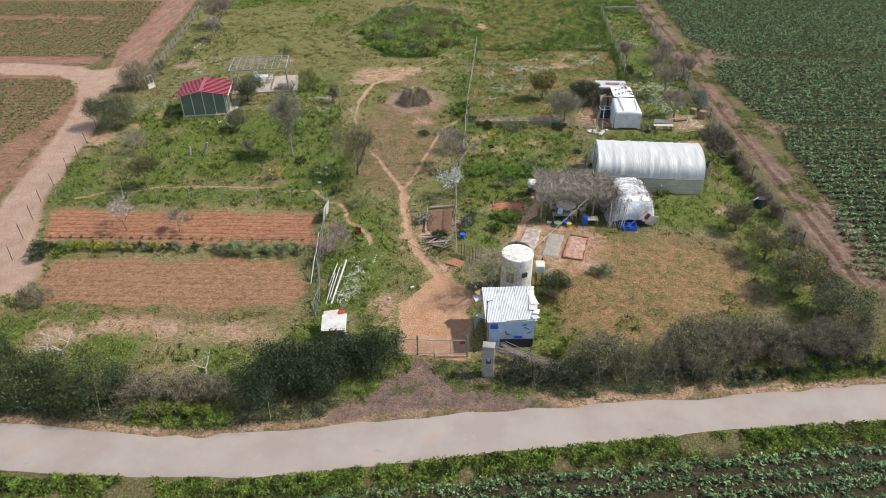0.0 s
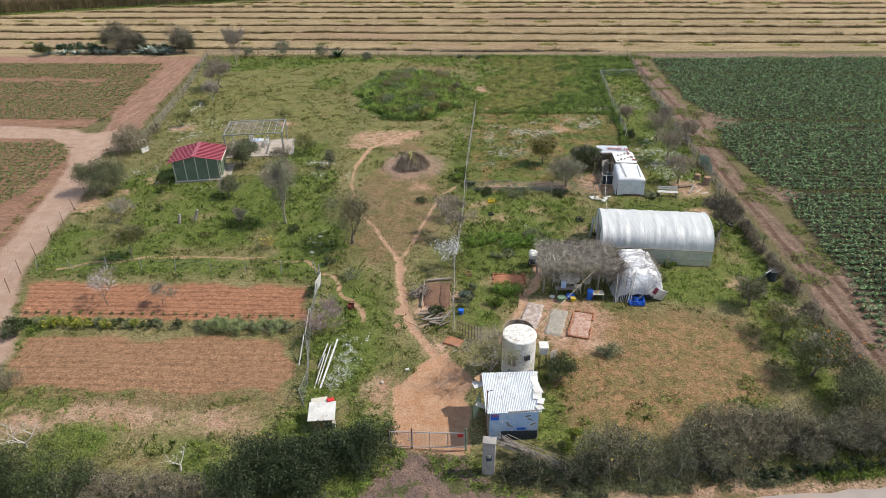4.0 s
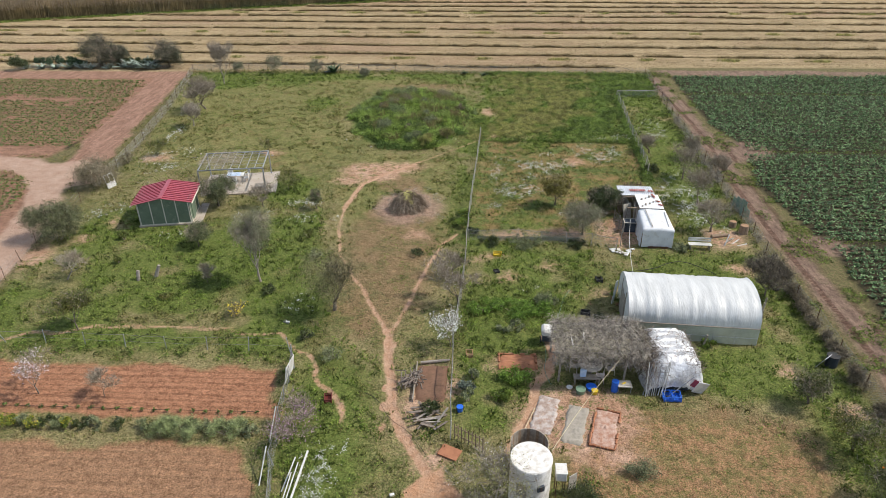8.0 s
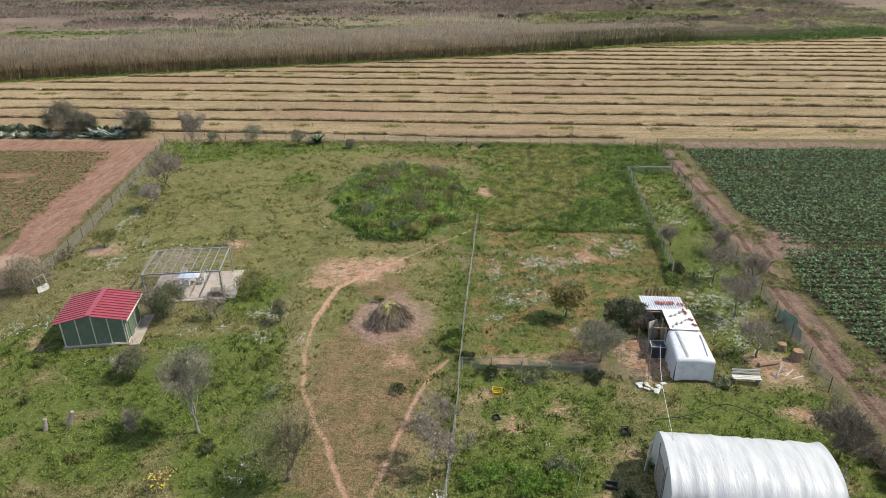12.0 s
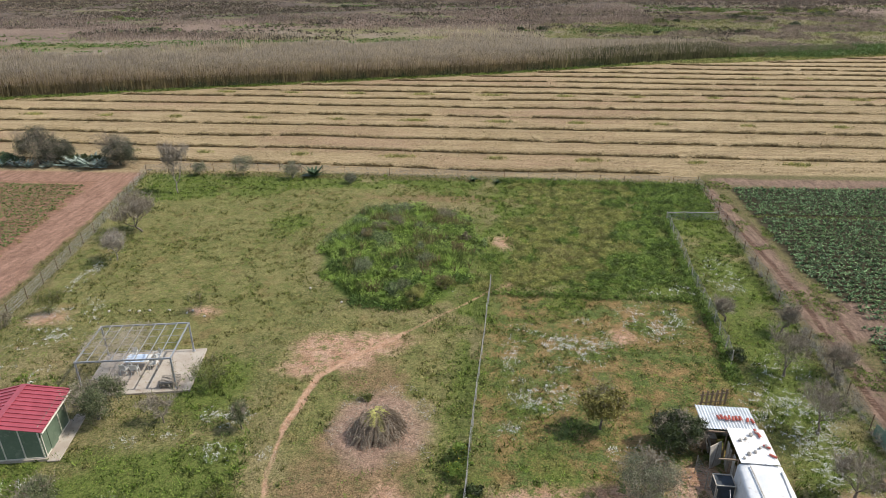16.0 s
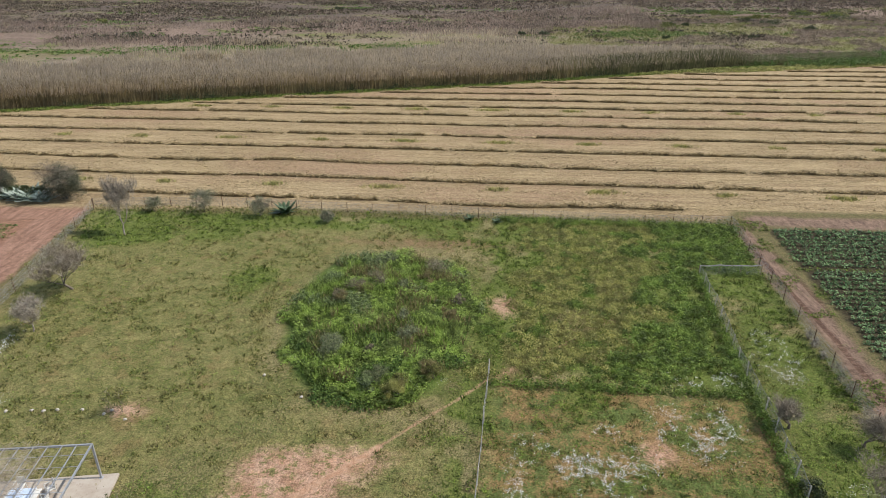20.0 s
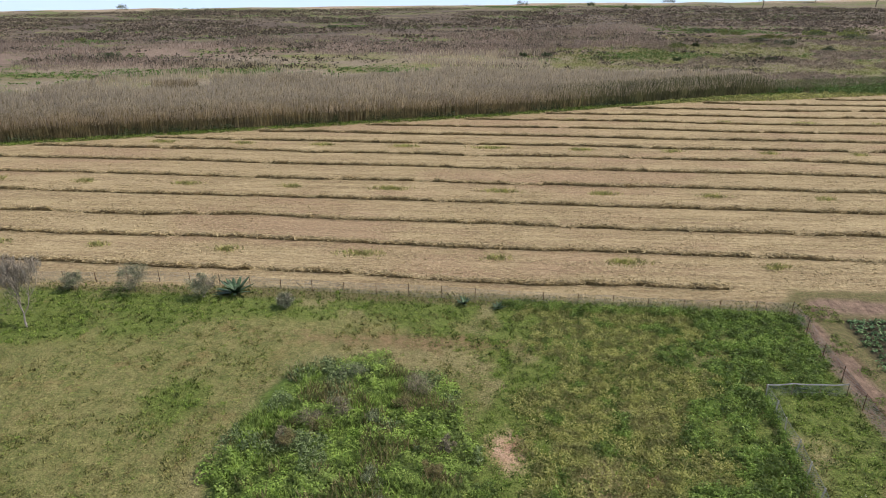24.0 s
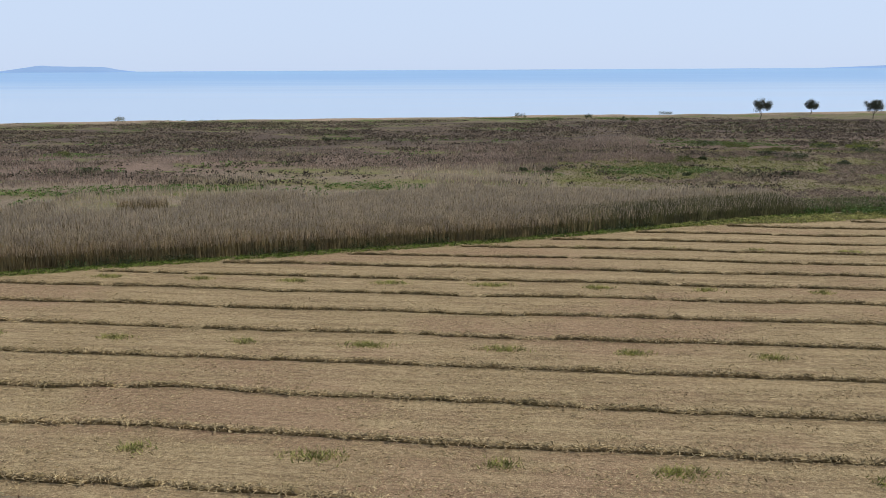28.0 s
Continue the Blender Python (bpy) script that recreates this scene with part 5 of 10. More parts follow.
M_DULLGREEN = leafy("dull_marsh_grass", (0.17, 0.18, 0.065), (0.33, 0.31, 0.135), (0.20, 0.22, 0.08), 0.9, 0.25, 0.06)
x, y = field_points(90000, 0, 150, 200, 330)
g = reed_gap(x, y)
belt = lattice(x * 0.4, y * 1.6, 15.0, 75) * 0.6 + lattice(x, y, 5.0, 76) * 0.4
a = (g > np.interp(x, [0, 30, 60], [40, 14, 4])) & (g < 130) & (belt < 0.50) & (rng.random(len(x)) < 0.5)
clumps(x[a], y[a], 6, 0.8, 0.8, 0.36, M_PURPLE, "marsh_heath", "purple-brown heath in belts across the marsh", 0.0, category="scrub")
a = (g > np.interp(x, [0, 30, 60], [40, 14, 4])) & (g < 130) & (belt > 0.47) & (rng.random(len(x)) < 0.3)
clumps(x[a], y[a], 5, 0.8, 0.3, 0.34, M_DULLGREEN, "marsh_turf", "dull olive turf between the heath belts", 0.3, category="grass")
GLADES = ((-112, 229, 26, 6), (-74, 236, 22, 5), (-30, 243, 15, 5), (9, 262, 12, 5), (47, 274, 22, 8), (30, 492, 70, 9), (-80, 362, 24, 7), (92, 345, 26, 10), (72, 228, 22, 5), (-150, 300, 20, 6))


def glade(x, y):
    return np.maximum.reduce([blob(x, y, *g_) / min(g_[2:]) for g_ in GLADES]) + (lattice(x * 0.5, y, 5.0, 89) - 0.5) * 0.9


M_REDREED = leafy("reddish_dry_reeds", (0.31, 0.235, 0.185), (0.44, 0.345, 0.275), (0.27, 0.205, 0.16), 0.85, 0.4, 0.05)
x, y = field_points(170000, -260, 280, 200, 480)
g = reed_gap(x, y) + (lattice(x * 0.4, y, 24.0, 72) - 0.5) * 60
open_sky = lattice(x * 0.35, y, 13.0, 74)
clear_ = glade(x, y) < 0
a = (g > 44) & (g < 82) & (open_sky < 0.60) & (x < 15) & clear_
reed_blades(x[a], y[a], rng.uniform(1.0, 1.9, a.sum()), 0.16, M_PLUME, "far_reeds", "far stands of dry reeds in the marsh", 0.2)
a = (g > 70) & (g < 140) & (open_sky < 0.62) & (x < 60) & clear_
reed_blades(x[a], y[a], rng.uniform(0.8, 1.5, a.sum()), 0.18, M_REDREED, "red_reeds", "reddish brown reed stands in the marsh", 0.25)
a = (g > 130) & (shore_gap(x, y) > 32) & (open_sky < 0.7) & clear_ & (rng.random(len(x)) < 0.24)
clumps(x[a], y[a], 6, 1.3, 0.7, 0.85, M_HEATH, "marsh_scrub", "low dark brown marsh scrub", 0.2, category="scrub")
a = (g > 60) & (g < 135) & (x > 40) & (open_sky > 0.35) & (rng.random(len(x)) < 0.12)
clumps(x[a], y[a], 7, 1.0, 0.5, 0.6, M_CITRUS, "marsh_shrubs", "olive green low shrubs in the marsh", 0.3, category="scrub")
x, y = field_points(90000, -200, 150, 215, 500)
a = (reed_gap(x, y) > 30) & (glade(x, y) > 0.05)
clumps(x[a], y[a], 6, 0.9, 0.35, 0.55, M_YOUNG, "glade_grass", "green grassy glades among the reeds", 0.55, category="grass")
x, y = field_points(7000, -200, 260, 205, 478)
a = (reed_gap(x, y) > 34) & (lattice(x * 0.35, y, 13.0, 74) > 0.58)
clumps(x[a], y[a], 8, 1.3, 0.3, 0.8, M_YOUNG, "marsh_grass", "bright green grass patches in the marsh", 0.6, category="grass")
x, y, g = reed_points(900, -110, 30, 0.0, 1.2)
a = lattice(x, y, 5.0, 84) > 0.45
clumps(x[a], y[a], 14, 0.7, 1.5, 0.26, M_DARKLEAF, "bramble_bushes", "dark brambles at the foot of the reeds", 0.1, category="scrub")
x, y, g = reed_points(4600, -110, 64, -1.6, 0.9)
clumps(x, y, 9, 0.4, 0.3, 0.22, M_LUSH, "ditch_grass", "bright green growth at the foot of the reeds", 0.1, category="grass")
x, y = field_points(5200, 56, 120, 212, 250)
a = (in_poly(x, y, STUBBLE) < 0) & (in_poly(x, y, STUBBLE) > -14)
clumps(x[a], y[a], 10, 0.6, 1.6, 0.45, M_YOUNG, "ditch_canes", "pale green cane growth along the ditch", 0.1, category="canes")

x, y = field_points(9000, 30, 112, 196, 226)
a = (in_poly(x, y, STUBBLE) < 0.4) & (in_poly(x, y, STUBBLE) > -5) & (reed_gap(x, y) < 1)
clumps(x[a], y[a], 8, 0.6, 0.35, 0.4, M_OATS, "headland_grass", "rough yellow-green grass at the end of the field", 0.4, category="grass")

M_SCRUB = leafy("dark_marsh_bushes", (0.065, 0.055, 0.042), (0.16, 0.13, 0.095), (0.09, 0.095, 0.05), 0.85, 0.15, 0.05, clump=0.2)
x, y = field_points(26000, -270, 290, 228, 500)
belt = lattice(x * 0.14, y * 0.9, 8.0, 91) * 0.65 + lattice(x * 0.4, y, 6.0, 92) * 0.35
a = (belt > 0.60) & (reed_gap(x, y) > np.interp(x, [-10, 30, 60], [60, 40, 24])) & (shore_gap(x, y) > 20) & (glade(x, y) < 0.1)
clumps(x[a], y[a], 8, 1.5, 1.3, 0.75, M_SCRUB, "scrub_belts", "dark low bushes in belts across the marsh", 0.15, category="scrub")

# ---- trees, shrubs and hedges ----
def grow(seed, high, spread, levels, kids, trunk, lean=0.0, up=0.25):
    """Branch segments of a tree: list of (a, b, r0, r1, level); the trunk stands at the origin."""
    r = random.Random(seed)
    segs = []

    def limb(a, d, length, rad, level):
        bits = 2
        for i in range(bits):
            wob = Vector((r.uniform(-1, 1), r.uniform(-1, 1), r.uniform(-0.5, 0.6))) * 0.22
            d = (d + wob + Vector((0, 0, up * 0.3 if level else 0.05))).normalized()
            b = a + d * (length / bits)
            r1 = rad * (0.86 if i == 0 else 0.7)
            segs.append((a.copy(), b.copy(), rad, r1, level))
            a, rad = b, r1
            if level < levels and i == bits - 1 or (level and level < levels and r.random() < 0.5):
                for k in range(kids if i == bits - 1 else 1):
                    t = r.uniform(0, 2 * math.pi)
                    out = Vector((math.cos(t), math.sin(t), 0)) * spread + Vector((0, 0, up + r.uniform(-0.15, 0.45)))
                    limb(a, (d * 0.5 + out * (1.1 if level < 2 else 0.7)).normalized(), length * (r.uniform(0.95, 1.35) if level == 0 else r.uniform(0.6, 0.9)), rad * 0.72, level + 1)

    limb(Vector((0, 0, -0.08)), Vector((lean, lean * 0.4, 1)).normalized(), high * 0.22, trunk, 0)
    top = max(s[1].z for s in segs)
    k = high / top
    return [(a * k, b * k, r0, r1, l) for a, b, r0, r1, l in segs]


def tubes(segs, sides=5, thin=0.006):
    verts, faces = [], []
    for a, b, r0, r1, level in segs:
        n = sides if level < 2 else 3
        q = (b - a).to_track_quat("Z", "Y")
        base = len(verts)
        for c, rad in ((a, r0), (b, r1)):
            for i in range(n):
                t = 2 * math.pi * i / n
                verts.append(c + q @ Vector((math.cos(t) * max(rad, thin), math.sin(t) * max(rad, thin), 0)))
        for i in range(n):
            j = (i + 1) % n
            faces.append((base + i, base + j, base + n + j, base + n + i))
    return [tuple(v) for v in verts], faces


def twigs(segs, per, length, width, seed, droop=0.0):
    """Thin slivers spreading from the outer branches."""
    g = np.random.default_rng(seed)
    tips = [s for s in segs if s[4] >= max(x[4] for x in segs) - 1]
    a = np.array([s[0] for s in tips])
    b = np.array([s[1] for s in tips])
    i = g.integers(0, len(tips), per)
    t = g.random((per, 1))
    p = a[i] * (1 - t) + b[i] * t
    d = (b - a)[i]
    d /= np.linalg.norm(d, axis=1, keepdims=True) + 1e-9
    d = d + g.normal(0, 0.6, (per, 3)) + np.array([0, 0, 0.3 - droop])
    d /= np.linalg.norm(d, axis=1, keepdims=True)
    s = np.cross(d, g.normal(size=(per, 3)))
    s /= np.linalg.norm(s, axis=1, keepdims=True)
    L = length * g.uniform(0.5, 1.3, (per, 1))
    return np.stack([p - s * width / 2, p + s * width / 2, p + d * L], 1)


def leaf_cloud(segs, per, leaf, seed, fuzz=0.22, ratio=0.42):
    g = np.random.default_rng(seed)
    tips = [s for s in segs if s[4] >= max(x[4] for x in segs) - 1]
    b = np.array([s[1] for s in tips])
    a = np.array([s[0] for s in tips])
    i = g.integers(0, len(tips), per)
    t = g.random((per, 1))
    p = a[i] * (1 - t) + b[i] * t + g.normal(0, fuzz, (per, 3))
    p[:, 2] = np.maximum(p[:, 2], 0.08)
    return leaves_at(p, leaf, leaf * ratio, g)


def crown_points(g, count, rad, zc, tall, lumps=34, shell=0.5):
    """Points in small lumps spread over an uneven egg-shaped crown, thin towards the bottom."""
    d = g.normal(size=(lumps, 3))
    d /= np.linalg.norm(d, axis=1, keepdims=True)
    c = d * (g.random((lumps, 1)) ** 0.4) * np.array([rad, rad, tall]) * g.uniform(0.7, 0.98, (lumps, 1))
    s = g.uniform(0.20, 0.36, lumps) * rad
    i = g.integers(0, lumps, count)
    e = g.normal(size=(count, 3))
    e /= np.linalg.norm(e, axis=1, keepdims=True)
    p = c[i] + e * (s[i] * g.random(count) ** shell * g.uniform(0.7, 1.4, count))[:, None]
    p[:, 2] += zc
    p[:, 2] = np.maximum(p[:, 2], 0.06)
    return p


def tree(name, label, x, y, high, seed, spread=0.8, levels=4, kids=3, trunk=0.09, bark=None, leaves=0, leaf=0.1, leaf_mat=None, twig=900, twig_len=0.35, twig_w=0.012, twig_mat=None, fuzz=0.22,
         extra=0, extra_mat=None, lean=0.0, up=0.25, category="tree", group="", ratio=0.5, extra_name="blossom", extra_size=0.09, rz=0.0, ball=None, dense=1.0):
    ob = thing(name, label, category, x, y, 0, rz, group)
    segs = grow(seed, high, spread, levels, kids, trunk, lean, up)
    part("trunk", tubes(segs), bark or M_BARK, ob, smooth=True)
    if twig:
        quads("twig_mass", twigs(segs, int(twig * 1.0), twig_len, twig_w * 2.1, seed), twig_mat or M_TWIG, "", "", ob)
    if leaves and ball:
        g = np.random.default_rng(seed + 5)
        p = crown_points(g, int(leaves * 2.0 * dense), *ball)
        quads("crown", leaves_at(p, leaf * 0.8, leaf * 0.8 * ratio, g), leaf_mat, "", "", ob)
        p = crown_points(g, int(leaves * 0.25), ball[0] * 0.95, ball[1], ball[2] * 0.95)
        quads("twig_sprays", leaves_at(p, 0.36, 0.024, g), twig_mat or M_TWIG, "", "", ob)
    elif leaves:
        quads("crown", leaf_cloud(segs, int(leaves * 2.6), leaf * 0.82, seed + 1, fuzz, ratio), leaf_mat, "", "", ob)
    if extra and extra_name == "fruit":
        for q in leaf_cloud(segs, extra, extra_size, seed + 2, fuzz * 0.7, 0.9).mean(axis=1):
            bm = bmesh.new()
            bmesh.ops.create_icosphere(bm, subdivisions=1, radius=extra_size / 2, matrix=Matrix.Translation(q))
            part("fruit", bm, extra_mat, ob)
    elif extra:
        quads(extra_name, leaf_cloud(segs, extra, extra_size, seed + 2, fuzz * 0.7, 0.9), extra_mat, "", "", ob)
    return ob


def shrub(name, label, x, y, rx, ry, high, per, leaf, material, seed, stems=14, ratio=0.5, category="shrub", bloom=0, bloom_mat=None, bloom_size=0.07, flat=0.0, lump=0.5, group=""):
    """A bush: stems from the ground, leaves in lumps with gaps between them."""
    g = np.random.default_rng(seed)
    ob = thing(name, label, category, x, y, group=group)
    n_l = max(6, int(14 * rx * ry * lump + 6))
    t = g.uniform(0, 2 * np.pi, n_l)
    rr = np.sqrt(g.random(n_l)) * 0.8
    cx, cy = rr * np.cos(t) * rx, rr * np.sin(t) * ry
    cz = high * (0.30 + 0.5 * g.random(n_l)) * (1 - 0.5 * rr ** 2)
    size = g.uniform(0.26, 0.46, n_l) * min(rx, ry, high * 1.2)
    bm = bmesh.new()
    for i in range(min(stems, n_l)):
        rod(bm, (cx[i] * 0.2, cy[i] * 0.2, -0.05), (cx[i], cy[i], cz[i] + size[i] * 0.4), 0.025, 0.008, 4)
    part("stem_mass", bm, M_TWIG, ob)["kind"] = "stuff"
    def cloud(count, shell):
        i = g.integers(0, n_l, count)
        d = g.normal(size=(count, 3))
        d /= np.linalg.norm(d, axis=1, keepdims=True)
        rad = (size[i] * (g.random(count) ** shell) * g.uniform(0.8, 1.25, count))[:, None]
        p = np.stack([cx[i], cy[i], cz[i]], 1) + d * rad * np.array([1.15, 1.15, 0.9])
        p[:, 2] = np.abs(p[:, 2]) + 0.02
        return p
    quads("foliage", leaves_at(cloud(int(per * 1.5), 0.45), leaf * 0.8, leaf * 0.8 * max(ratio, 0.06), g, flat), material, "", "", ob)
    if bloom:
        p = cloud(bloom, 0.15)
        p[:, 2] += 0.05
        quads("blossom_mass", leaves_at(p, bloom_size, bloom_size, g), bloom_mat, "", "", ob)
    return ob


# -- west side of the plot
shrub("olive_bush", "large grey-green olive bush beside the dirt track", -34.9, 58.8, 2.4, 2.1, 4.2, 11000, 0.17, M_BUSH, 1, category="olive", ratio=0.35)
shrub("dry_bush", "tangled bare grey-purple bush by the fence", -37.0, 69.8, 2.3, 2.2, 3.2, 4200, 0.55, M_DRYBUSH, 2, 40, 0.04)
shrub("dark_bush", "small dark round bush by the fence", -36.9, 75.4, 0.8, 0.8, 1.4, 1300, 0.13, M_DRYBUSH, 3)
tree("bare_tree", "leaning grey leafless tree in the meadow", -35.4, 94.5, 4.4, 4, 0.9, 5, 4, 0.13, M_BARK, twig_w=0.02, twig=2600, lean=-0.45, twig_len=0.5, leaves=1200, leaf=0.34, ratio=0.085, leaf_mat=M_GREYTWIG, ball=(2.3, 3.2, 1.3), rz=20)
tree("bare_tree", "tall thin leafless tree near the back fence", -36.9, 106.0, 6.2, 5, 0.55, 5, 4, 0.10, M_PALEBARK, twig_w=0.022, twig=2400, lean=-0.15, up=0.5, leaves=500, leaf=0.36, ratio=0.085, leaf_mat=M_GREYTWIG, ball=(1.9, 3.6, 2.2))
tree("bare_tree", "small pale leafless tree by the west fence", -34.4, 87.7, 2.9, 6, 0.9, 4, 4, 0.07, M_PALEBARK, twig_w=0.018, twig=1500, leaves=1100, leaf=0.34, ratio=0.085, leaf_mat=M_PALETWIG, ball=(1.35, 2.1, 0.9))
tree("young_tree", "slim young green tree in a soil ring", -22.5, 78.9, 1.7, 7, 0.6, 3, 3, 0.03, leaves=420, leaf=0.13, leaf_mat=M_CITRUS, twig=60)
tree("young_tree", "small green citrus tree in red soil", -34.5, 77.6, 2.0, 8, 0.8, 3, 3, 0.05, leaves=800, leaf=0.13, leaf_mat=M_CITRUS, twig=80)
tree("young_tree", "low spreading green tree with sparse leaves", -18.0, 69.6, 1.8, 9, 1.2, 4, 3, 0.05, leaves=1100, leaf=0.13, leaf_mat=M_CITRUS, twig=100)
tree("olive_tree", "grey-green olive tree beside the cabin", -23.5, 65.6, 3.0, 10, 1.0, 4, 3, 0.12, leaves=5600, leaf=0.14, leaf_mat=M_OLIVE, twig=300, ball=(1.65, 1.85, 1.15), fuzz=0.30, category="olive", group="olive trees")
tree("olive_tree", "small round olive tree in the meadow", -22.5, 58.1, 2.1, 11, 1.0, 4, 3, 0.07, ball=(1.25, 1.3, 0.85), leaves=3200, leaf=0.12, leaf_mat=M_OLIVE, twig=200, fuzz=0.22, category="olive", group="olive trees")
tree("olive_tree", "small upright olive tree near the path", -14.3, 65.4, 1.9, 12, 0.6, 4, 3, 0.05, ball=(0.7, 1.2, 0.75), leaves=1500, leaf=0.11, leaf_mat=M_OLIVE, twig=200, fuzz=0.18, category="olive", group="olive trees")
tree("bare_tree", "low grey leafless tree beside the slab", -19.3, 65.6, 1.9, 13, 1.3, 4, 3, 0.06, twig=1500, leaves=250, leaf=0.08, leaf_mat=M_OLIVE)
tree("fine_crowned_tree", "slender pale-barked tree with a fine grey-green crown", -15.8, 52.9, 6.0, 14, 0.6, 5, 3, 0.11, M_PALEBARK, up=0.8, twig=1100, twig_len=0.45, leaves=6200, leaf=0.12, leaf_mat=M_SILVER, ratio=0.3, ball=(1.75, 4.5, 1.4))
tree("willowy_tree", "large greyish tree with fine drooping sparse foliage", -9.5, 49.4, 4.6, 15, 0.85, 5, 3, 0.16, M_BARK, up=0.6, twig=900, twig_len=0.6, twig_mat=M_WILLOW, leaves=3900, leaf=0.14, leaf_mat=M_WILLOW, ball=(2.6, 2.9, 1.9), ratio=0.35)
tree("fig_tree", "sparse green shrub-like tree by the garden fence", -26.3, 46.4, 2.9, 16, 0.9, 4, 4, 0.06, leaves=1900, leaf=0.14, leaf_mat=M_CITRUS, twig=500)
shrub("flowering_bush", "round bush topped with yellow flowers", -16.1, 48.6, 0.75, 0.75, 1.1, 900, 0.16, M_DRYBUSH, 17, 20, 0.2, bloom=150, bloom_mat=M_YELLOW, bloom_size=0.11)
tree("almond_tree", "small almond tree with pale pink blossom", -25.3, 40.2, 2.4, 18, 0.8, 4, 3, 0.05, twig=500, extra=420, extra_mat=M_BLOSSOM, extra_size=0.08, category="almond tree")
tree("bare_shrub", "brown leafless shrub in tilled soil", -21.3, 40.1, 1.7, 19, 1.0, 4, 3, 0.03, twig=900, leaves=300, leaf=0.07, leaf_mat=M_DRYBUSH)
tree("bare_tree", "low leaning grey tree by the track", -30.6, 52.6, 2.4, 20, 1.3, 4, 3, 0.07, M_PALEBARK, twig=1500, lean=0.4)
tree("bare_shrub", "small bare shrub with reddish twigs", -19.7, 52.6, 1.3, 21, 1.2, 4, 3, 0.03, twig=800, leaves=160, leaf=0.08, leaf_mat=M_DRYBUSH)
tree("dead_tree", "small bleached dead tree with bare branches", -23.2, 27.0, 1.9, 22, 0.9, 3, 3, 0.095, M_BLEACHED, twig=60, twig_mat=M_BLEACHED)
tree("dead_tree", "tiny dead sapling bent over dry grass", -14.4, 25.7, 1.2, 23, 1.2, 2, 3, 0.07, M_BLEACHED, twig=30, twig_mat=M_BLEACHED)
shrub("thorn_bush", "dry brown thorny bush at the garden edge", -27.2, 31.6, 1.3, 1.0, 1.5, 900, 0.5, M_DRYBUSH, 24, 30, 0.05)
shrub("garden_bush", "dark green leafy bush beside the flower row", -30.0, 36.6, 1.0, 0.9, 1.5, 1800, 0.15, M_DARKLEAF, 25)
tree("blossom_tree", "small tree with magenta blossom by the wire fence", -9.3, 37.6, 2.1, 26, 1.3, 4, 4, 0.04, twig=1100, extra=800, extra_mat=M_PINK, extra_size=0.07, leaves=160, leaf=0.1, leaf_mat=M_WILLOW, fuzz=0.3)
shrub("weed_bush", "grey-green bush among daisies on worn grass", -4.5, 57.3, 0.7, 0.6, 0.6, 500, 0.14, M_DARKLEAF, 27)
shrub("olive_shrub", "low dark shrub with olive leaves", -7.4, 68.8, 0.6, 0.5, 0.7, 400, 0.13, M_CITRUS, 28)
for i, (x, y, s, h) in enumerate(((-13.8, 60.0, 0.6, 0.7), (-17.5, 57.6, 1.1, 0.9), (-12.4, 56.6, 0.7, 0.8), (-27.8, 55.2, 0.5, 0.7), (-14.7, 51.4, 0.5, 0.7), (-31.5, 54.6, 0.7, 0.8), (-21.9, 50.4, 0.5, 0.4), (-10.8, 46.2, 0.6, 0.6), (-8.6, 44.2, 0.8, 0.9), (-29.2, 59.0, 0.4, 0.8))):
    shrub("low_shrub", "low dull green shrub in the meadow", x, y, s, s, h, 420, 0.14, (M_CITRUS, M_DARKLEAF, M_GREYGREEN)[i % 3], 30 + i, group="low shrubs of the meadow")

# -- back fence
for i, (x, y, h) in enumerate(((-37.0, 112.6, 1.7), (-31.2, 112.6, 2.7), (-24.7, 111.9, 2.1), (-17.0, 110.6, 1.2))):
    tree("olive_tree", "small round grey olive tree at the back fence", x, y, h, 50 + i, 0.9, 4, 3, 0.05, leaves=1700, leaf=0.14, leaf_mat=M_SILVER, twig=150, ball=(h * 0.5 + 0.25, h * 0.62, h * 0.45), category="olive", group="olive trees")


def agave(x, y, size, seed, name="agave", label="blue-grey agave rosette with thick pointed leaves", mat=None, count=26):
    r = random.Random(seed)
    ob = thing(name, label, "agave", x, y, group="agaves")
    bm = bmesh.new()
    for i in range(count):
        t = i * 2.4 + r.uniform(-0.2, 0.2)
        rise = r.uniform(0.25, 1.2)
        d = Vector((math.cos(t), math.sin(t), rise)).normalized()
        side = Vector((-math.sin(t), math.cos(t), 0))
        up = d.cross(side)
        L = size * r.uniform(0.75, 1.1)
        ring = []
        for k, w in ((0.0, 0.07), (0.35, 0.10), (0.75, 0.06), (1.0, 0.004)):
            c = d * (L * k) - Vector((0, 0, 0.12 * L * k * k))
            ring.append([bm.verts.new(c + side * w * size), bm.verts.new(c - up * 0.03 * size * (1 - k)), bm.verts.new(c - side * w * size), bm.verts.new(c + up * 0.012 * size)])
        for a, b in zip(ring, ring[1:]):
            for j in range(4):
                bm.faces.new((a[j], a[(j + 1) % 4], b[(j + 1) % 4], b[j]))
    part("rosette", bm, mat or M_AGAVE, ob)
    return ob


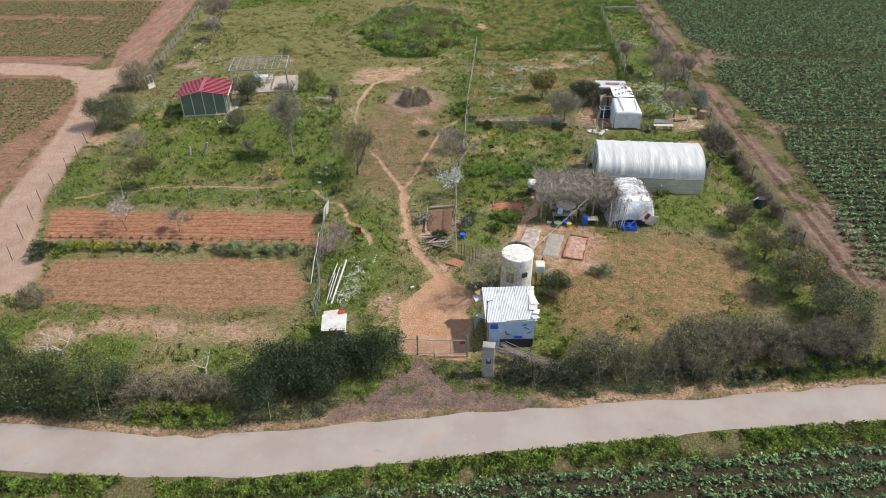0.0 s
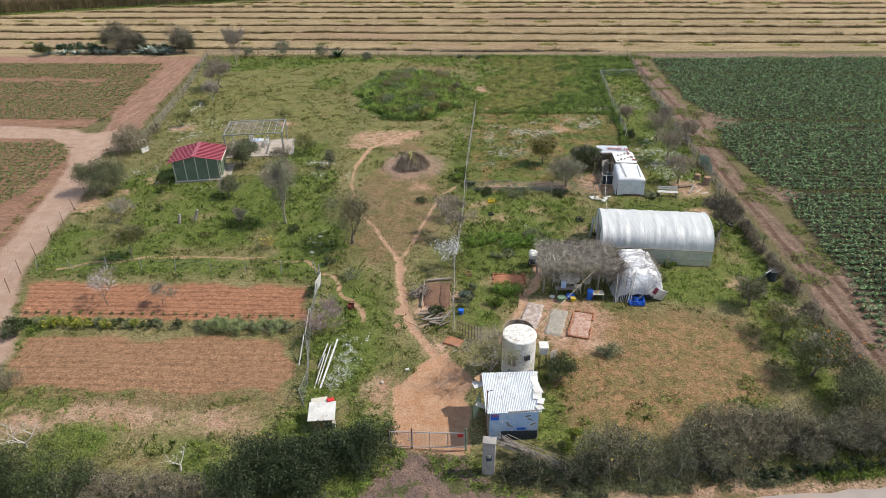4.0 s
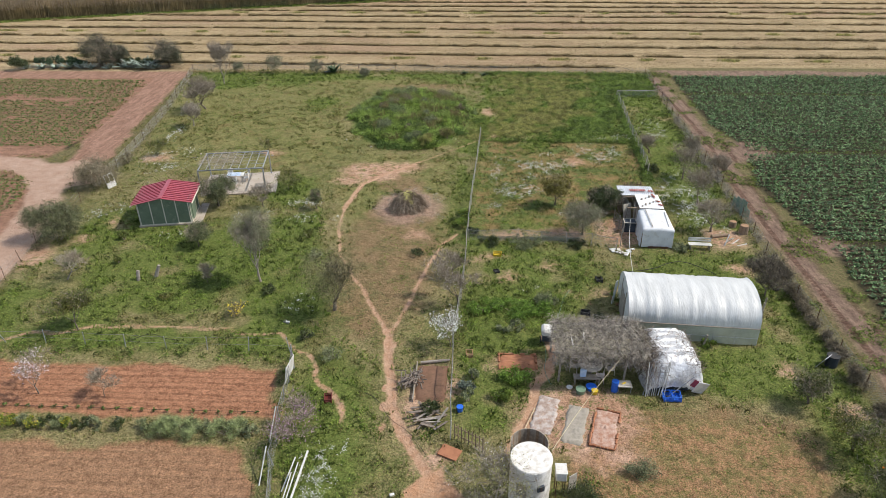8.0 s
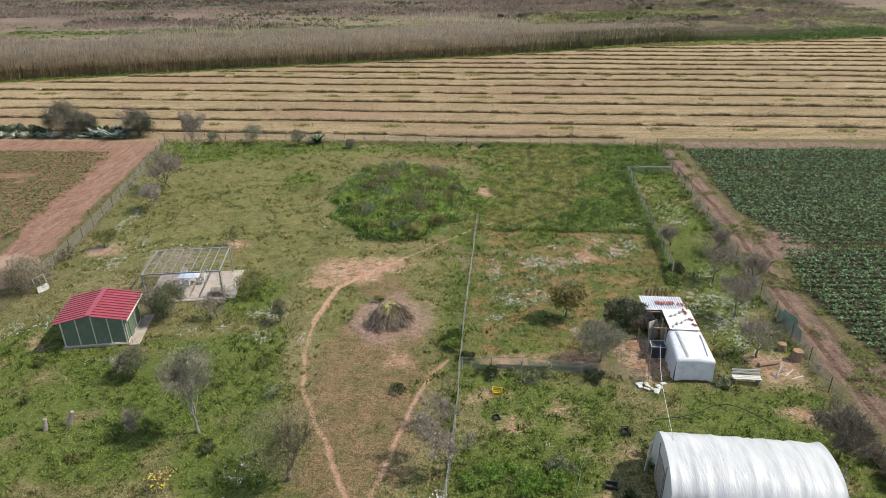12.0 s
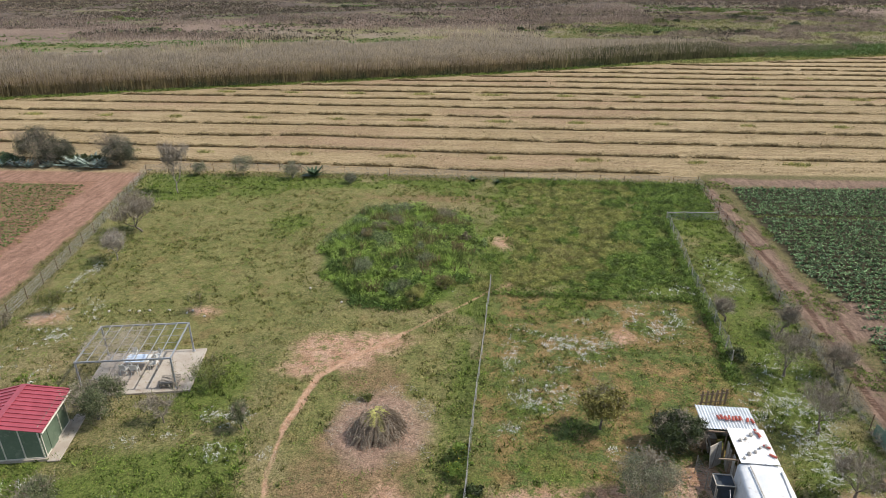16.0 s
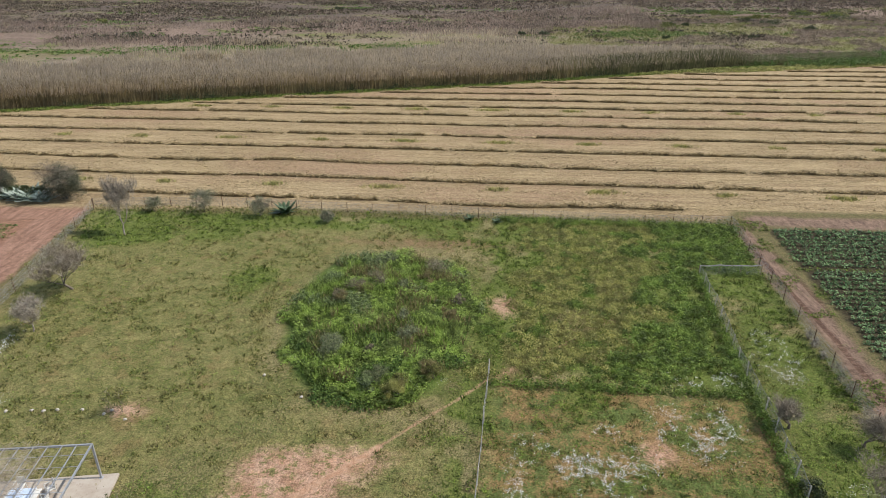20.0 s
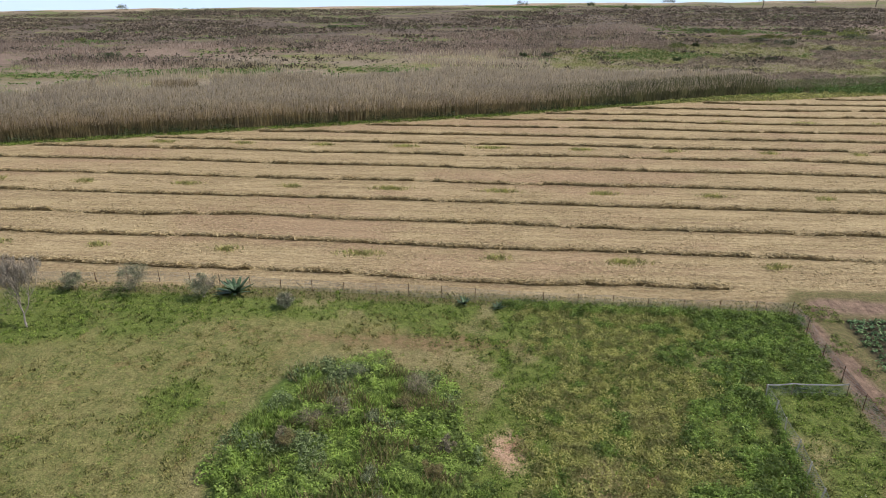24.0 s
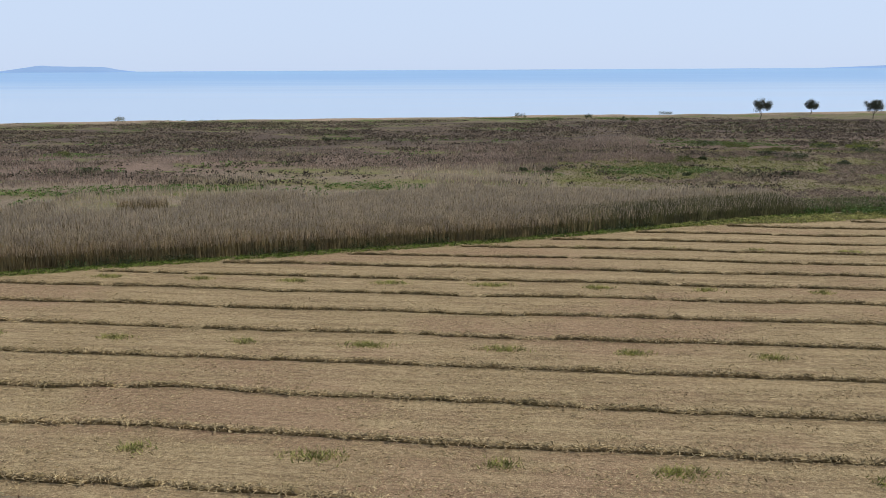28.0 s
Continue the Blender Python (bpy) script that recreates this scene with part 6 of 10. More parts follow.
agave(-22.2, 113.0, 2.0, 1, "cactus", "broad-leaved dark green cactus by the back fence", M_CACTUS, 34)
agave(-1.9, 112.4, 0.9, 2, mat=M_CACTUS)
agave(1.0, 111.8, 0.8, 3, mat=M_CACTUS)
for i, (x, y, s) in enumerate(((-56.4, 115.3, 1.7), (-55.2, 115.4, 2.0), (-54.2, 114.9, 1.7), (-52.6, 114.8, 2.3), (-51.2, 114.9, 1.7), (-58.6, 114.6, 1.3), (-61.4, 114.4, 1.3), (-63.0, 114.6, 1.4), (-65.0, 114.4, 1.5), (-67.2, 114.4, 1.3), (-69.4, 114.2, 1.4), (-72, 114.2, 1.2))):
    agave(x, y, s * 1.2, 10 + i, count=22)
for x, y, h, b, s in ((-60.6, 115.8, 5.6, (3.1, 2.5, 2.4), 60), (-57.8, 116.0, 4.4, (2.2, 1.8, 1.9), 63), (-49.2, 115.8, 5.0, (2.6, 2.2, 2.2), 61)):
    tree("wild_olive", "dusky grey-green wild olive beside pale agaves", x, y, h, s, 1.0, 4, 4, 0.16, leaves=8000, leaf=0.19, leaf_mat=M_DUSKY, ball=b, twig=400, ratio=0.4, category="olive", group="wild olives")
shrub("dark_bush", "low dark undergrowth below the agaves", -55.0, 116.2, 5.2, 0.9, 1.7, 4200, 0.22, M_DARKLEAF, 64)
shrub("dark_bush", "low dark undergrowth along the cactus row", -67.0, 115.6, 5.6, 1.0, 1.9, 5200, 0.24, M_CACTUS, 65)
shrub("dark_bush", "dark bush at the corner of the field", -72.6, 113.6, 1.6, 1.4, 2.6, 1500, 0.26, M_DARKLEAF, 62)

# -- shrubs on the mound
for i, (x, y, r_, h, m) in enumerate(((-11.0, 86.6, 1.1, 1.0, M_GREYGREEN), (-6.9, 82.9, 0.9, 0.8, M_OLIVE), (-5.4, 82.2, 0.8, 0.8, M_GRASS), (-3.2, 83.6, 0.9, 0.9, M_GRASS), (-10.6, 95.2, 1.0, 0.9, M_DRYBUSH), (-9.2, 96.2, 1.0, 1.0, M_DRYBUSH),
                                        (-12.0, 93.6, 0.7, 0.7, M_DRYBUSH), (-2.0, 93.6, 0.6, 0.7, M_DRYBUSH), (-4.2, 99.4, 1.2, 0.9, M_DRYBUSH), (-9.0, 100.4, 1.0, 0.9, M_GREYGREEN), (-5.4, 88.4, 1.0, 0.7, M_GREYGREEN), (-7.9, 86.0, 0.5, 0.6, M_DRYBUSH))):
    o = shrub("mound_shrub", "tufted shrub on the overgrown mound" if m is not M_DRYBUSH else "dry brown shrub on the overgrown mound", x, y, r_, r_, h + 0.45, 1300, 0.16, m, 70 + i, 8, 0.3, group="shrubs on the mound")
    o.location.z = 0.3

# -- east plot
tree("citrus_tree", "yellowish green loquat tree in the hen run", 7.5, 66.9, 3.2, 80, 0.8, 4, 3, 0.09, leaves=1700, leaf=0.24, leaf_mat=M_LOQUAT, twig=200, ball=(1.35, 2.0, 1.2))
tree("olive_tree", "wide silver-grey olive tree by the cross fence", 9.2, 61.2, 2.8, 81, 1.1, 4, 3, 0.10, leaves=6800, leaf=0.12, leaf_mat=M_SILVER, ratio=0.32, twig=500, ball=(1.95, 1.75, 1.15), fuzz=0.30, category="olive", group="olive trees")
tree("evergreen_tree", "dense dark green round tree beside the hut", 11.6, 65.6, 2.7, 82, 1.1, 4, 3, 0.09, ball=(1.6, 1.55, 1.15), dense=1.3, leaves=9500, leaf=0.17, leaf_mat=M_DARKLEAF, twig=60, fuzz=0.30)
for i, (x, y, h, s) in enumerate(((20.6, 73.2, 3.5, 0.9), (20.4, 67.4, 3.9, 0.8), (20.1, 62.2, 2.9, 0.9), (23.9, 73.6, 2.6, 0.8), (18.9, 80.4, 2.0, 1.0), (22.6, 79.0, 2.6, 0.8))):
    tree("bare_tree", "leafless grey fruit tree by the east fence", x, y, h, 83 + i, s, 5, 3, 0.105, twig=1150, twig_len=0.5, group="bare fruit trees", leaves=int(210 * h), leaf=0.34, ratio=0.085, leaf_mat=M_GREYTWIG, dense=0.7, ball=(h * 0.47, h * 0.64, h * 0.33))
tree("thicket", "dark dense leafless thicket at the fence", 21.0, 52.4, 3.4, 90, 1.0, 5, 4, 0.07, twig=5200, twig_len=0.5, category="shrub", twig_mat=M_DARKTWIG)
tree("citrus_tree", "small lemon tree with sparse leaves", 19.4, 41.3, 2.2, 91, 0.9, 4, 3, 0.09, leaves=2200, leaf=0.13, leaf_mat=M_DUSKGREEN, twig=150, ball=(1.15, 1.4, 0.9))
tree("citrus_tree", "spreading orange tree with thin crown", 20.2, 37.8, 2.5, 92, 1.2, 4, 3, 0.10, leaves=2000, leaf=0.14, leaf_mat=M_CITRUS, twig=200, ball=(1.7, 1.7, 0.9))
tree("citrus_tree", "dark orange tree with a few ripe fruits", 20.4, 34.0, 2.9, 93, 1.1, 4, 3, 0.11, leaves=4200, leaf=0.14, leaf_mat=M_DUSKGREEN, twig=150, ball=(1.9, 1.9, 1.1), extra=24, extra_mat=plain("orange_peel", (0.8, 0.28, 0.02), (0.7, 0.22, 0.02)), extra_name="fruit", extra_size=0.11)
tree("citrus_tree", "low pale citrus tree by the fence", 22.0, 36.0, 1.8, 94, 1.1, 4, 3, 0.05, leaves=1500, leaf=0.14, leaf_mat=M_CITRUS, twig=200, ball=(1.3, 1.2, 0.8))
shrub("olive_bush", "large dark olive bush at the corner", 22.2, 31.2, 2.1, 1.9, 3.4, 8500, 0.16, M_BUSH, 95, category="olive", ratio=0.35)
shrub("broom_bush", "low grey-green broom bush in dry grass", 8.9, 35.8, 0.9, 0.8, 0.75, 900, 0.25, M_GREYGREEN, 96, 12, 0.15)
shrub("rosemary_bush", "dense dark rosemary bush by the tank", 5.3, 33.2, 1.2, 1.1, 1.9, 5200, 0.14, M_DARKLEAF, 97, ratio=0.25)
tree("blossom_tree", "pear tree in white blossom at the fence", -1.2, 45.6, 2.5, 98, 0.8, 4, 3, 0.04, twig=260, extra=700, extra_mat=M_DAISY, extra_size=0.10, leaves=100, leaf=0.08, leaf_mat=M_LUSH)
tree("bare_tree", "bare plum tree with pinkish twigs at the fence", -0.9, 50.6, 3.3, 99, 1.0, 5, 3, 0.07, twig=2600, extra=260, extra_mat=M_BLOSSOM, extra_size=0.06)
tree("bare_tree", "bare shrub tree against the middle fence", -1.4, 54.2, 2.2, 100, 1.1, 4, 3, 0.05, twig=1600)
tree("budding_tree", "leaning fruit tree with pale young leaves over the shed", 1.5, 33.2, 3.2, 101, 1.3, 5, 3, 0.09, M_PALEBARK, leaves=900, leaf=0.11, leaf_mat=M_BUD, twig=420, lean=-0.35, extra=120, extra_mat=M_DAISY, extra_size=0.06, ball=(2.0, 2.4, 0.85))
for i, (x, y, r_, h, m) in enumerate(((2.8, 42.6, 1.05, 0.8, M_BEAN), (2.0, 41.0, 0.8, 0.6, M_LUSH), (3.0, 49.8, 1.7, 0.8, M_BEAN), (1.2, 49.8, 1.4, 0.75, M_BEAN), (4.8, 49.7, 1.2, 0.75, M_BEAN), (-0.1, 41.5, 0.7, 0.9, M_BLUEGREY), (5.2, 50.8, 0.9, 0.9, M_GREYGREEN), (0.0, 40.6, 0.5, 1.2, M_GREYGREEN), (0.2, 42.6, 0.4, 1.0, M_GREYGREEN), (2.6, 47.8, 1.2, 0.4, M_GREYGREEN),
                                        (0.0, 61.2, 0.6, 0.9, M_DARKLEAF), (-0.4, 64.2, 0.5, 1.0, M_CITRUS), (18.0, 75.0, 0.8, 1.1, M_DARKLEAF), (16.6, 59.0, 1.0, 0.45, M_GREYGREEN), (4.4, 59.4, 1.6, 0.55, M_GREYGREEN), (8.4, 59.2, 1.2, 0.45, M_DARKLEAF), (1.4, 59.4, 1.0, 0.6, M_DARKLEAF), (8.6, 48.4, 0.8, 0.8, M_DARKLEAF), (15.3, 46.4, 0.5, 0.6, M_LUSH), (13.2, 46.4, 0.5, 0.5, M_LUSH))):
    shrub("vegetable_clump" if m in (M_LUSH, M_BEAN) else "low_bush", "bright green broad bean plants in a clump" if m in (M_LUSH, M_BEAN) else "blue-grey bushy plant by the fence" if m is M_BLUEGREY else "low bushy plant along the garden", x, y, r_, r_ * 0.8, h, int(500 + 500 * r_), 0.16, m, 110 + i, 6, group="bushy garden plants")

# -- bushes and dry tufts on the mound
for i, (x, y, r_, h, m) in enumerate(((-10.7, 85.5, 1.15, 1.1, M_GREYGREEN), (-7.4, 82.3, 0.9, 0.9, M_THISTLE), (-5.6, 81.4, 0.75, 0.85, M_OATS), (-10.1, 94.7, 1.1, 0.9, M_DRY), (-11.5, 93.2, 0.8, 0.9, M_DRY),
                                      (-2.7, 91.6, 0.7, 0.8, M_DRY), (-4.8, 97.2, 0.9, 0.9, M_DRY), (-5.8, 90.4, 0.9, 1.0, M_GREYGREEN), (-7.0, 95.6, 0.9, 0.9, M_GREYGREEN), (-3.4, 84.0, 0.8, 0.8, M_DRY))):
    shrub("mound_tuft" if m in (M_DRY, M_OATS) else "mound_bush", "dry brown grass tuft on the green mound" if m in (M_DRY, M_OATS) else "rounded grey-green bush on the green mound", x, y, r_, r_ * 0.9, h + 0.85, int(1600 * r_), 0.30 if m in (M_DRY, M_OATS) else 0.15, m, 520 + i, 8, 0.10 if m in (M_DRY, M_OATS) else 0.4, group="bushes on the mound")

# -- flower row between the beds
for i in range(27):
    x = -29.4 + i * 0.68
    if i in (14, 16):
        continue
    m, lab = (M_GREYGREEN, "grey-green broccoli plant") if i % 3 else (M_DARKLEAF, "dark leafy cabbage plant")
    o = shrub("bean_plant", lab + " in the garden row", x, 37.7 + 0.1 * math.sin(i * 2.1), 0.50, 0.46, 0.66, 420, 0.13, M_YELLOWGREEN if i in (2, 3, 4, 5, 6, 8, 11) else m if i < 20 else M_GREYGREEN, 140 + i, 4, group="plants of the garden row", category="vegetable", bloom=60 if i in (2, 3, 4, 5, 6, 8, 11) else 0, bloom_mat=M_YELLOW, bloom_size=0.07)
for i, (x, s) in enumerate(((-16.7, 0.95), (-15.3, 0.85), (-13.0, 1.0))):
    shrub("lavender_bush", "rounded grey-green lavender bush in the row", x, 37.5, s * 1.1, s * 0.9, 1.2, 2600, 0.13, leafy("lavender_leaves", (0.21, 0.27, 0.11), (0.38, 0.43, 0.21), (0.24, 0.30, 0.12)) if i == 0 else bpy.data.materials["lavender_leaves"], 170 + i, 10, 0.25, group="lavender bushes")
for i in range(26):
    shrub("seedling", "small green seedling along a drip hose", -30.4 + i * 0.74, 39.1, 0.16, 0.14, 0.2, 40, 0.11, M_YOUNG, 200 + i, 3, group="seedlings along the hose", category="vegetable")


# -- hedges along the lane
def hedge(label, pts, wide, high, per, leaf, material, seed, ratio=0.7, bloom=0, bloom_mat=None, name="hedge", twig=0, twig_mat=None):
    g = np.random.default_rng(seed)
    x0, y0 = pts[len(pts) // 2]
    ob = thing(name, label, "hedge", x0, y0, group="hedges along the lane")
    n_l = 60
    t = g.random(n_l) * (len(pts) - 1)
    i = np.minimum(t.astype(int), len(pts) - 2)
    f = t - i
    P_ = np.array(pts)
    c = P_[i] * (1 - f)[:, None] + P_[i + 1] * f[:, None]
    cx = c[:, 0] - x0 + g.normal(0, wide * 0.28, n_l)
    cy = c[:, 1] - y0 + g.normal(0, wide * 0.28, n_l)
    cz = high * g.uniform(0.2, 0.8, n_l)
    size = g.uniform(0.35, 0.7, n_l) * high * 0.55
    def cloud(count, shell):
        k = g.integers(0, n_l, count)
        d = g.normal(size=(count, 3))
        d /= np.linalg.norm(d, axis=1, keepdims=True)
        p = np.stack([cx[k], cy[k], cz[k]], 1) + d * (size[k] * g.random(count) ** shell * g.uniform(0.8, 1.2, count))[:, None]
        p[:, 2] = np.abs(p[:, 2]) + 0.02
        return p
    bm = bmesh.new()
    for k in range(40):
        rod(bm, (cx[k] * 0.98, cy[k], -0.05), (cx[k] + g.normal(0, 0.2), cy[k] + g.normal(0, 0.2), cz[k] + size[k] * 0.5), 0.03, 0.01, 4)
    part("stem_mass", bm, M_TWIG, ob)["kind"] = "stuff"
    if per:
        quads("foliage", leaves_at(cloud(int(per * 1.9), 0.4), leaf * 0.72, leaf * 0.72 * ratio, g), material, "", "", ob)
    if twig:
        quads("twig_mass", leaves_at(cloud(twig, 0.3), 0.6, 0.02, g), twig_mat or M_DARKTWIG, "", "", ob)
    if bloom:
        quads("blossom_mass", leaves_at(cloud(bloom, 0.05), 0.09, 0.08, g), bloom_mat, "", "", ob)
    return ob


hedge("dense dark green ivy hedge along the lane", [(-31, 25.6), (-27, 24.8), (-24, 24.1), (-21, 23.8), (-18.2, 23.6)], 3.2, 2.6, 24000, 0.13, M_DARKLEAF, 301)
hedge("low dry grey twig hedge along the lane", [(-18.8, 23.9), (-16, 23.9), (-12.6, 24.0)], 1.8, 1.7, 1800, 0.12, M_IVY, 302, twig=5200, twig_mat=M_GREYTWIG)
hedge("tall dark ivy hedge beside the gate", [(-10.8, 24.2), (-9.8, 24.6), (-8.6, 24.9), (-7.2, 25.0)], 2.2, 2.7, 20000, 0.13, M_IVY, 303)
hedge("dark glossy ivy hedge running to the gate", [(-8.4, 25.2), (-6.6, 26.0), (-5.4, 26.7), (-4.7, 27.4)], 1.9, 2.3, 15000, 0.13, M_IVY, 304)
hedge("bright yellow-green shrub row under the hedge", [(-16.8, 22.8), (-15, 22.8), (-13.0, 22.9)], 0.5, 0.75, 2600, 0.13, M_YELLOWGREEN, 305)
hedge("dark leafy hedge with dry twigs beside the shed", [(2.0, 26.0), (4.5, 25.9), (7.0, 26.2)], 1.1, 1.3, 6500, 0.11, M_IVY, 306, twig=1600)
hedge("mixed dark hedge with small yellow flowers", [(6.0, 26.6), (9.0, 26.8), (12.0, 27.0), (13.0, 27.2)], 1.9, 2.3, 10500, 0.11, M_BUSH, 307, bloom=160, bloom_mat=M_YELLOW, twig=5200)
hedge("grey-brown leafless brush hedge", [(12.0, 27.6), (14.5, 28.2), (17.5, 28.6)], 2.2, 2.3, 8000, 0.11, M_BUSH, 308, twig=12000, twig_mat=M_GREYTWIG)
hedge("mixed scrubby hedge at the corner of the plot", [(17.0, 28.2), (19.5, 28.6), (22.5, 28.8)], 1.8, 2.0, 6500, 0.11, M_BUSH, 309, twig=7000)
hedge("green weedy hedge foot beside the lane", [(12.0, 26.0), (15.5, 26.4), (19.5, 26.9), (23.0, 27.4)], 0.6, 0.6, 5500, 0.11, M_IVY, 310)
shrub("bright_shrub", "yellow-green shrub near the shed", 5.5, 28.0, 0.7, 0.6, 1.5, 1500, 0.12, M_YELLOWGREEN, 311)
hedge("dry grey vine over the east wire fence", [(23.5, 34.0), (23.1, 38), (22.9, 44), (22.9, 50), (23.1, 55)], 0.35, 1.0, 900, 0.12, M_DRYBUSH, 312, twig=16000, name="vine_hedge", twig_mat=M_GREYTWIG)
hedge("thin dry vine on the east wire fence", [(23.4, 60), (23.7, 70), (24.1, 80), (24.4, 92)], 0.35, 0.8, 300, 0.12, M_DRYBUSH, 313, twig=2600, twig_mat=M_PALETWIG, name="vine_hedge")

# -- far trees and bushes towards the shore
for i, (x, y, h, s) in enumerate(((154.5, 486, 12.0, 0.6), (206, 538, 9.5, 0.5), (223, 496, 11.0, 0.9))):
    tree("shore_tree", "lone dark tree near the shore", x, y, h, 330 + i, s, 4, 3, 0.35, leaves=2400, leaf=0.6, leaf_mat=M_DUSKY, twig=0, ball=(h * 0.42 + s, h * 0.66, h * 0.34), group="trees near the shore", ratio=0.6)
for i, (x, y, r_, h) in enumerate(((-216, 452, 4, 4.4), (15.5, 500, 4, 3.6), (57, 497, 3, 3.0), (71, 460, 2.6, 4.2), (77, 460, 2.6, 4.0), (-70, 353, 2.5, 2.2), (8, 267, 1.6, 1.8), (15, 267.5, 2.0, 1.6), (58, 287, 4.5, 2.6), (91, 310, 3.5, 1.8), (127, 319, 6, 2.4), (112, 533, 7, 2.2), (-150, 300, 4, 1.5), (-118, 262, 5, 1.3), (96, 300, 4, 2.2), (118, 330, 6, 2.4), (140, 342, 7, 2.2), (80, 342, 6, 1.8))):
    shrub("marsh_bush", "dark bush standing in the marsh", x, y, r_, r_ * 0.7, h, 420, 0.5, M_DARKLEAF if i % 4 else M_CITRUS, 340 + i, 4, 0.6, group="bushes of the marsh", lump=0.1)
for i, (x, y, r_, h) in enumerate(((131, 328, 6.5, 2.4), (120, 334, 5.0, 2.0), (88, 332, 6.0, 2.0), (100, 322, 4.0, 1.6), (60, 294, 2.2, 1.6), (66, 296, 1.6, 1.3), (52, 262, 1.4, 1.1), (78, 262, 1.8, 1.1), (104, 286, 2.4, 1.3))):
    shrub("marsh_bush", "yellowish green bush in the open marsh" if i < 4 else "dark green bush in the open marsh", x, y, r_, r_ * 0.7, h, 900, 0.4, M_YELLOWGREEN if i < 2 else M_CITRUS if i < 4 else M_DARKLEAF, 380 + i, 4, 0.6, group="bushes of the marsh", lump=0.1)

# ---- materials of built things ----
M_WHITE = plain("weathered_white_paint", (0.66, 0.65, 0.61), (0.54, 0.52, 0.48), 2.0, 0.6, stain=(0.42, 0.36, 0.29))
M_CONCRETE = plain("grey_concrete", (0.36, 0.33, 0.295), (0.27, 0.245, 0.22), 2.5, 0.9, stain=(0.15, 0.135, 0.12), bump=0.3)
M_SLAB = plain("pale_concrete_slab", (0.44, 0.385, 0.32), (0.37, 0.31, 0.25), 1.2, 0.9, stain=(0.26, 0.20, 0.15))
M_ZINC = plain("galvanised_sheet", (0.74, 0.76, 0.77), (0.60, 0.62, 0.63), 1.6, 0.5, 0.25, stain=(0.42, 0.36, 0.31), spec=0.4)
M_STEEL = plain("grey_steel_tube", (0.44, 0.45, 0.47), (0.33, 0.34, 0.35), 4, 0.5, 0.5)
M_RUST = plain("rusty_steel", (0.17, 0.09, 0.055), (0.11, 0.065, 0.045), 6, 0.85, 0.3)
M_WIRE = plain("fence_wire", (0.34, 0.34, 0.33), (0.24, 0.22, 0.20), 4, 0.6, 0.5)
M_WOOD = plain("weathered_wood", (0.30, 0.22, 0.15), (0.20, 0.145, 0.10), 5, 0.9, bump=0.4)
M_GREYWOOD = plain("grey_old_wood", (0.34, 0.30, 0.25), (0.22, 0.19, 0.155), 5, 0.9, bump=0.4)
M_GREEN = plain("dull_green_panel", (0.145, 0.19, 0.128), (0.11, 0.15, 0.10), 1.3, 0.6, stain=(0.21, 0.24, 0.17))
M_REDROOF = plain("red_painted_sheet", (0.36, 0.07, 0.09), (0.29, 0.055, 0.07), 1.3, 0.4, spec=0.5)
M_CREAM = plain("cream_trim", (0.62, 0.58, 0.48), (0.52, 0.48, 0.40), 3, 0.7)
M_BLUE = plain("blue_plastic", (0.02, 0.14, 0.62), (0.02, 0.11, 0.50), 3, 0.4, spec=0.5)
M_LIGHTBLUE = plain("pale_blue_board", (0.36, 0.50, 0.70), (0.60, 0.66, 0.73), 0.9, 0.6, stain=(0.74, 0.74, 0.73))
M_DARK = plain("dark_board", (0.055, 0.07, 0.09), (0.04, 0.045, 0.05), 2, 0.7)
M_BLACK = plain("black_rubber", (0.03, 0.03, 0.03), (0.05, 0.048, 0.045), 4, 0.8)
M_REDP = plain("red_plastic", (0.55, 0.03, 0.03), (0.45, 0.03, 0.03), 3, 0.5)
M_YEL = plain("yellow_plastic", (0.66, 0.48, 0.04), (0.58, 0.40, 0.03), 3, 0.5)
M_HOSE = plain("pale_yellow_hose", (0.54, 0.47, 0.30), (0.46, 0.39, 0.25), 3, 0.5)
M_CARD = plain("brown_board", (0.36, 0.22, 0.12), (0.28, 0.17, 0.10), 4, 0.85)
M_STONE = plain("pale_stone", (0.52, 0.48, 0.42), (0.38, 0.34, 0.29), 6, 0.9, bump=0.5)
M_GREENTIN = plain("faded_green_sheet", (0.17, 0.26, 0.17), (0.13, 0.20, 0.13), 3, 0.6)
M_REDSOIL = plain("red_soil", (0.38, 0.17, 0.09), (0.29, 0.125, 0.07), 2.5, 0.95, bump=0.6)
M_POOLSOIL = plain("pinkish_crusted_soil", (0.50, 0.36, 0.29), (0.34, 0.175, 0.115), 2.6, 0.95, bump=0.8, stain=(0.28, 0.14, 0.09))
M_ASH = plain("grey_ashy_soil", (0.48, 0.42, 0.38), (0.30, 0.215, 0.17), 2.6, 0.95, bump=0.8, stain=(0.32, 0.17, 0.11))
M_GREYSTRAW = plain("grey_straw_mulch", (0.30, 0.265, 0.215), (0.36, 0.325, 0.27), 5, 0.95, bump=0.7, fine=60)
M_DEADTWIG = plain("dark_vine_twigs", (0.17, 0.135, 0.105), (0.25, 0.20, 0.155), 2.0, 0.9)
M_VINE = leafy("dry_vine_canes", (0.20, 0.175, 0.15), (0.44, 0.395, 0.34), (0.30, 0.265, 0.225), 0.9, 0.0, 0.9)
M_DEADWOOD = plain("dark_dead_wood", (0.17, 0.135, 0.11), (0.26, 0.215, 0.175), 6, 0.9, bump=0.4)
M_PALM = leafy("yellowing_palm_fronds", (0.34, 0.33, 0.10), (0.44, 0.40, 0.16), (0.22, 0.24, 0.07), 0.7, 0.2, 1.5)


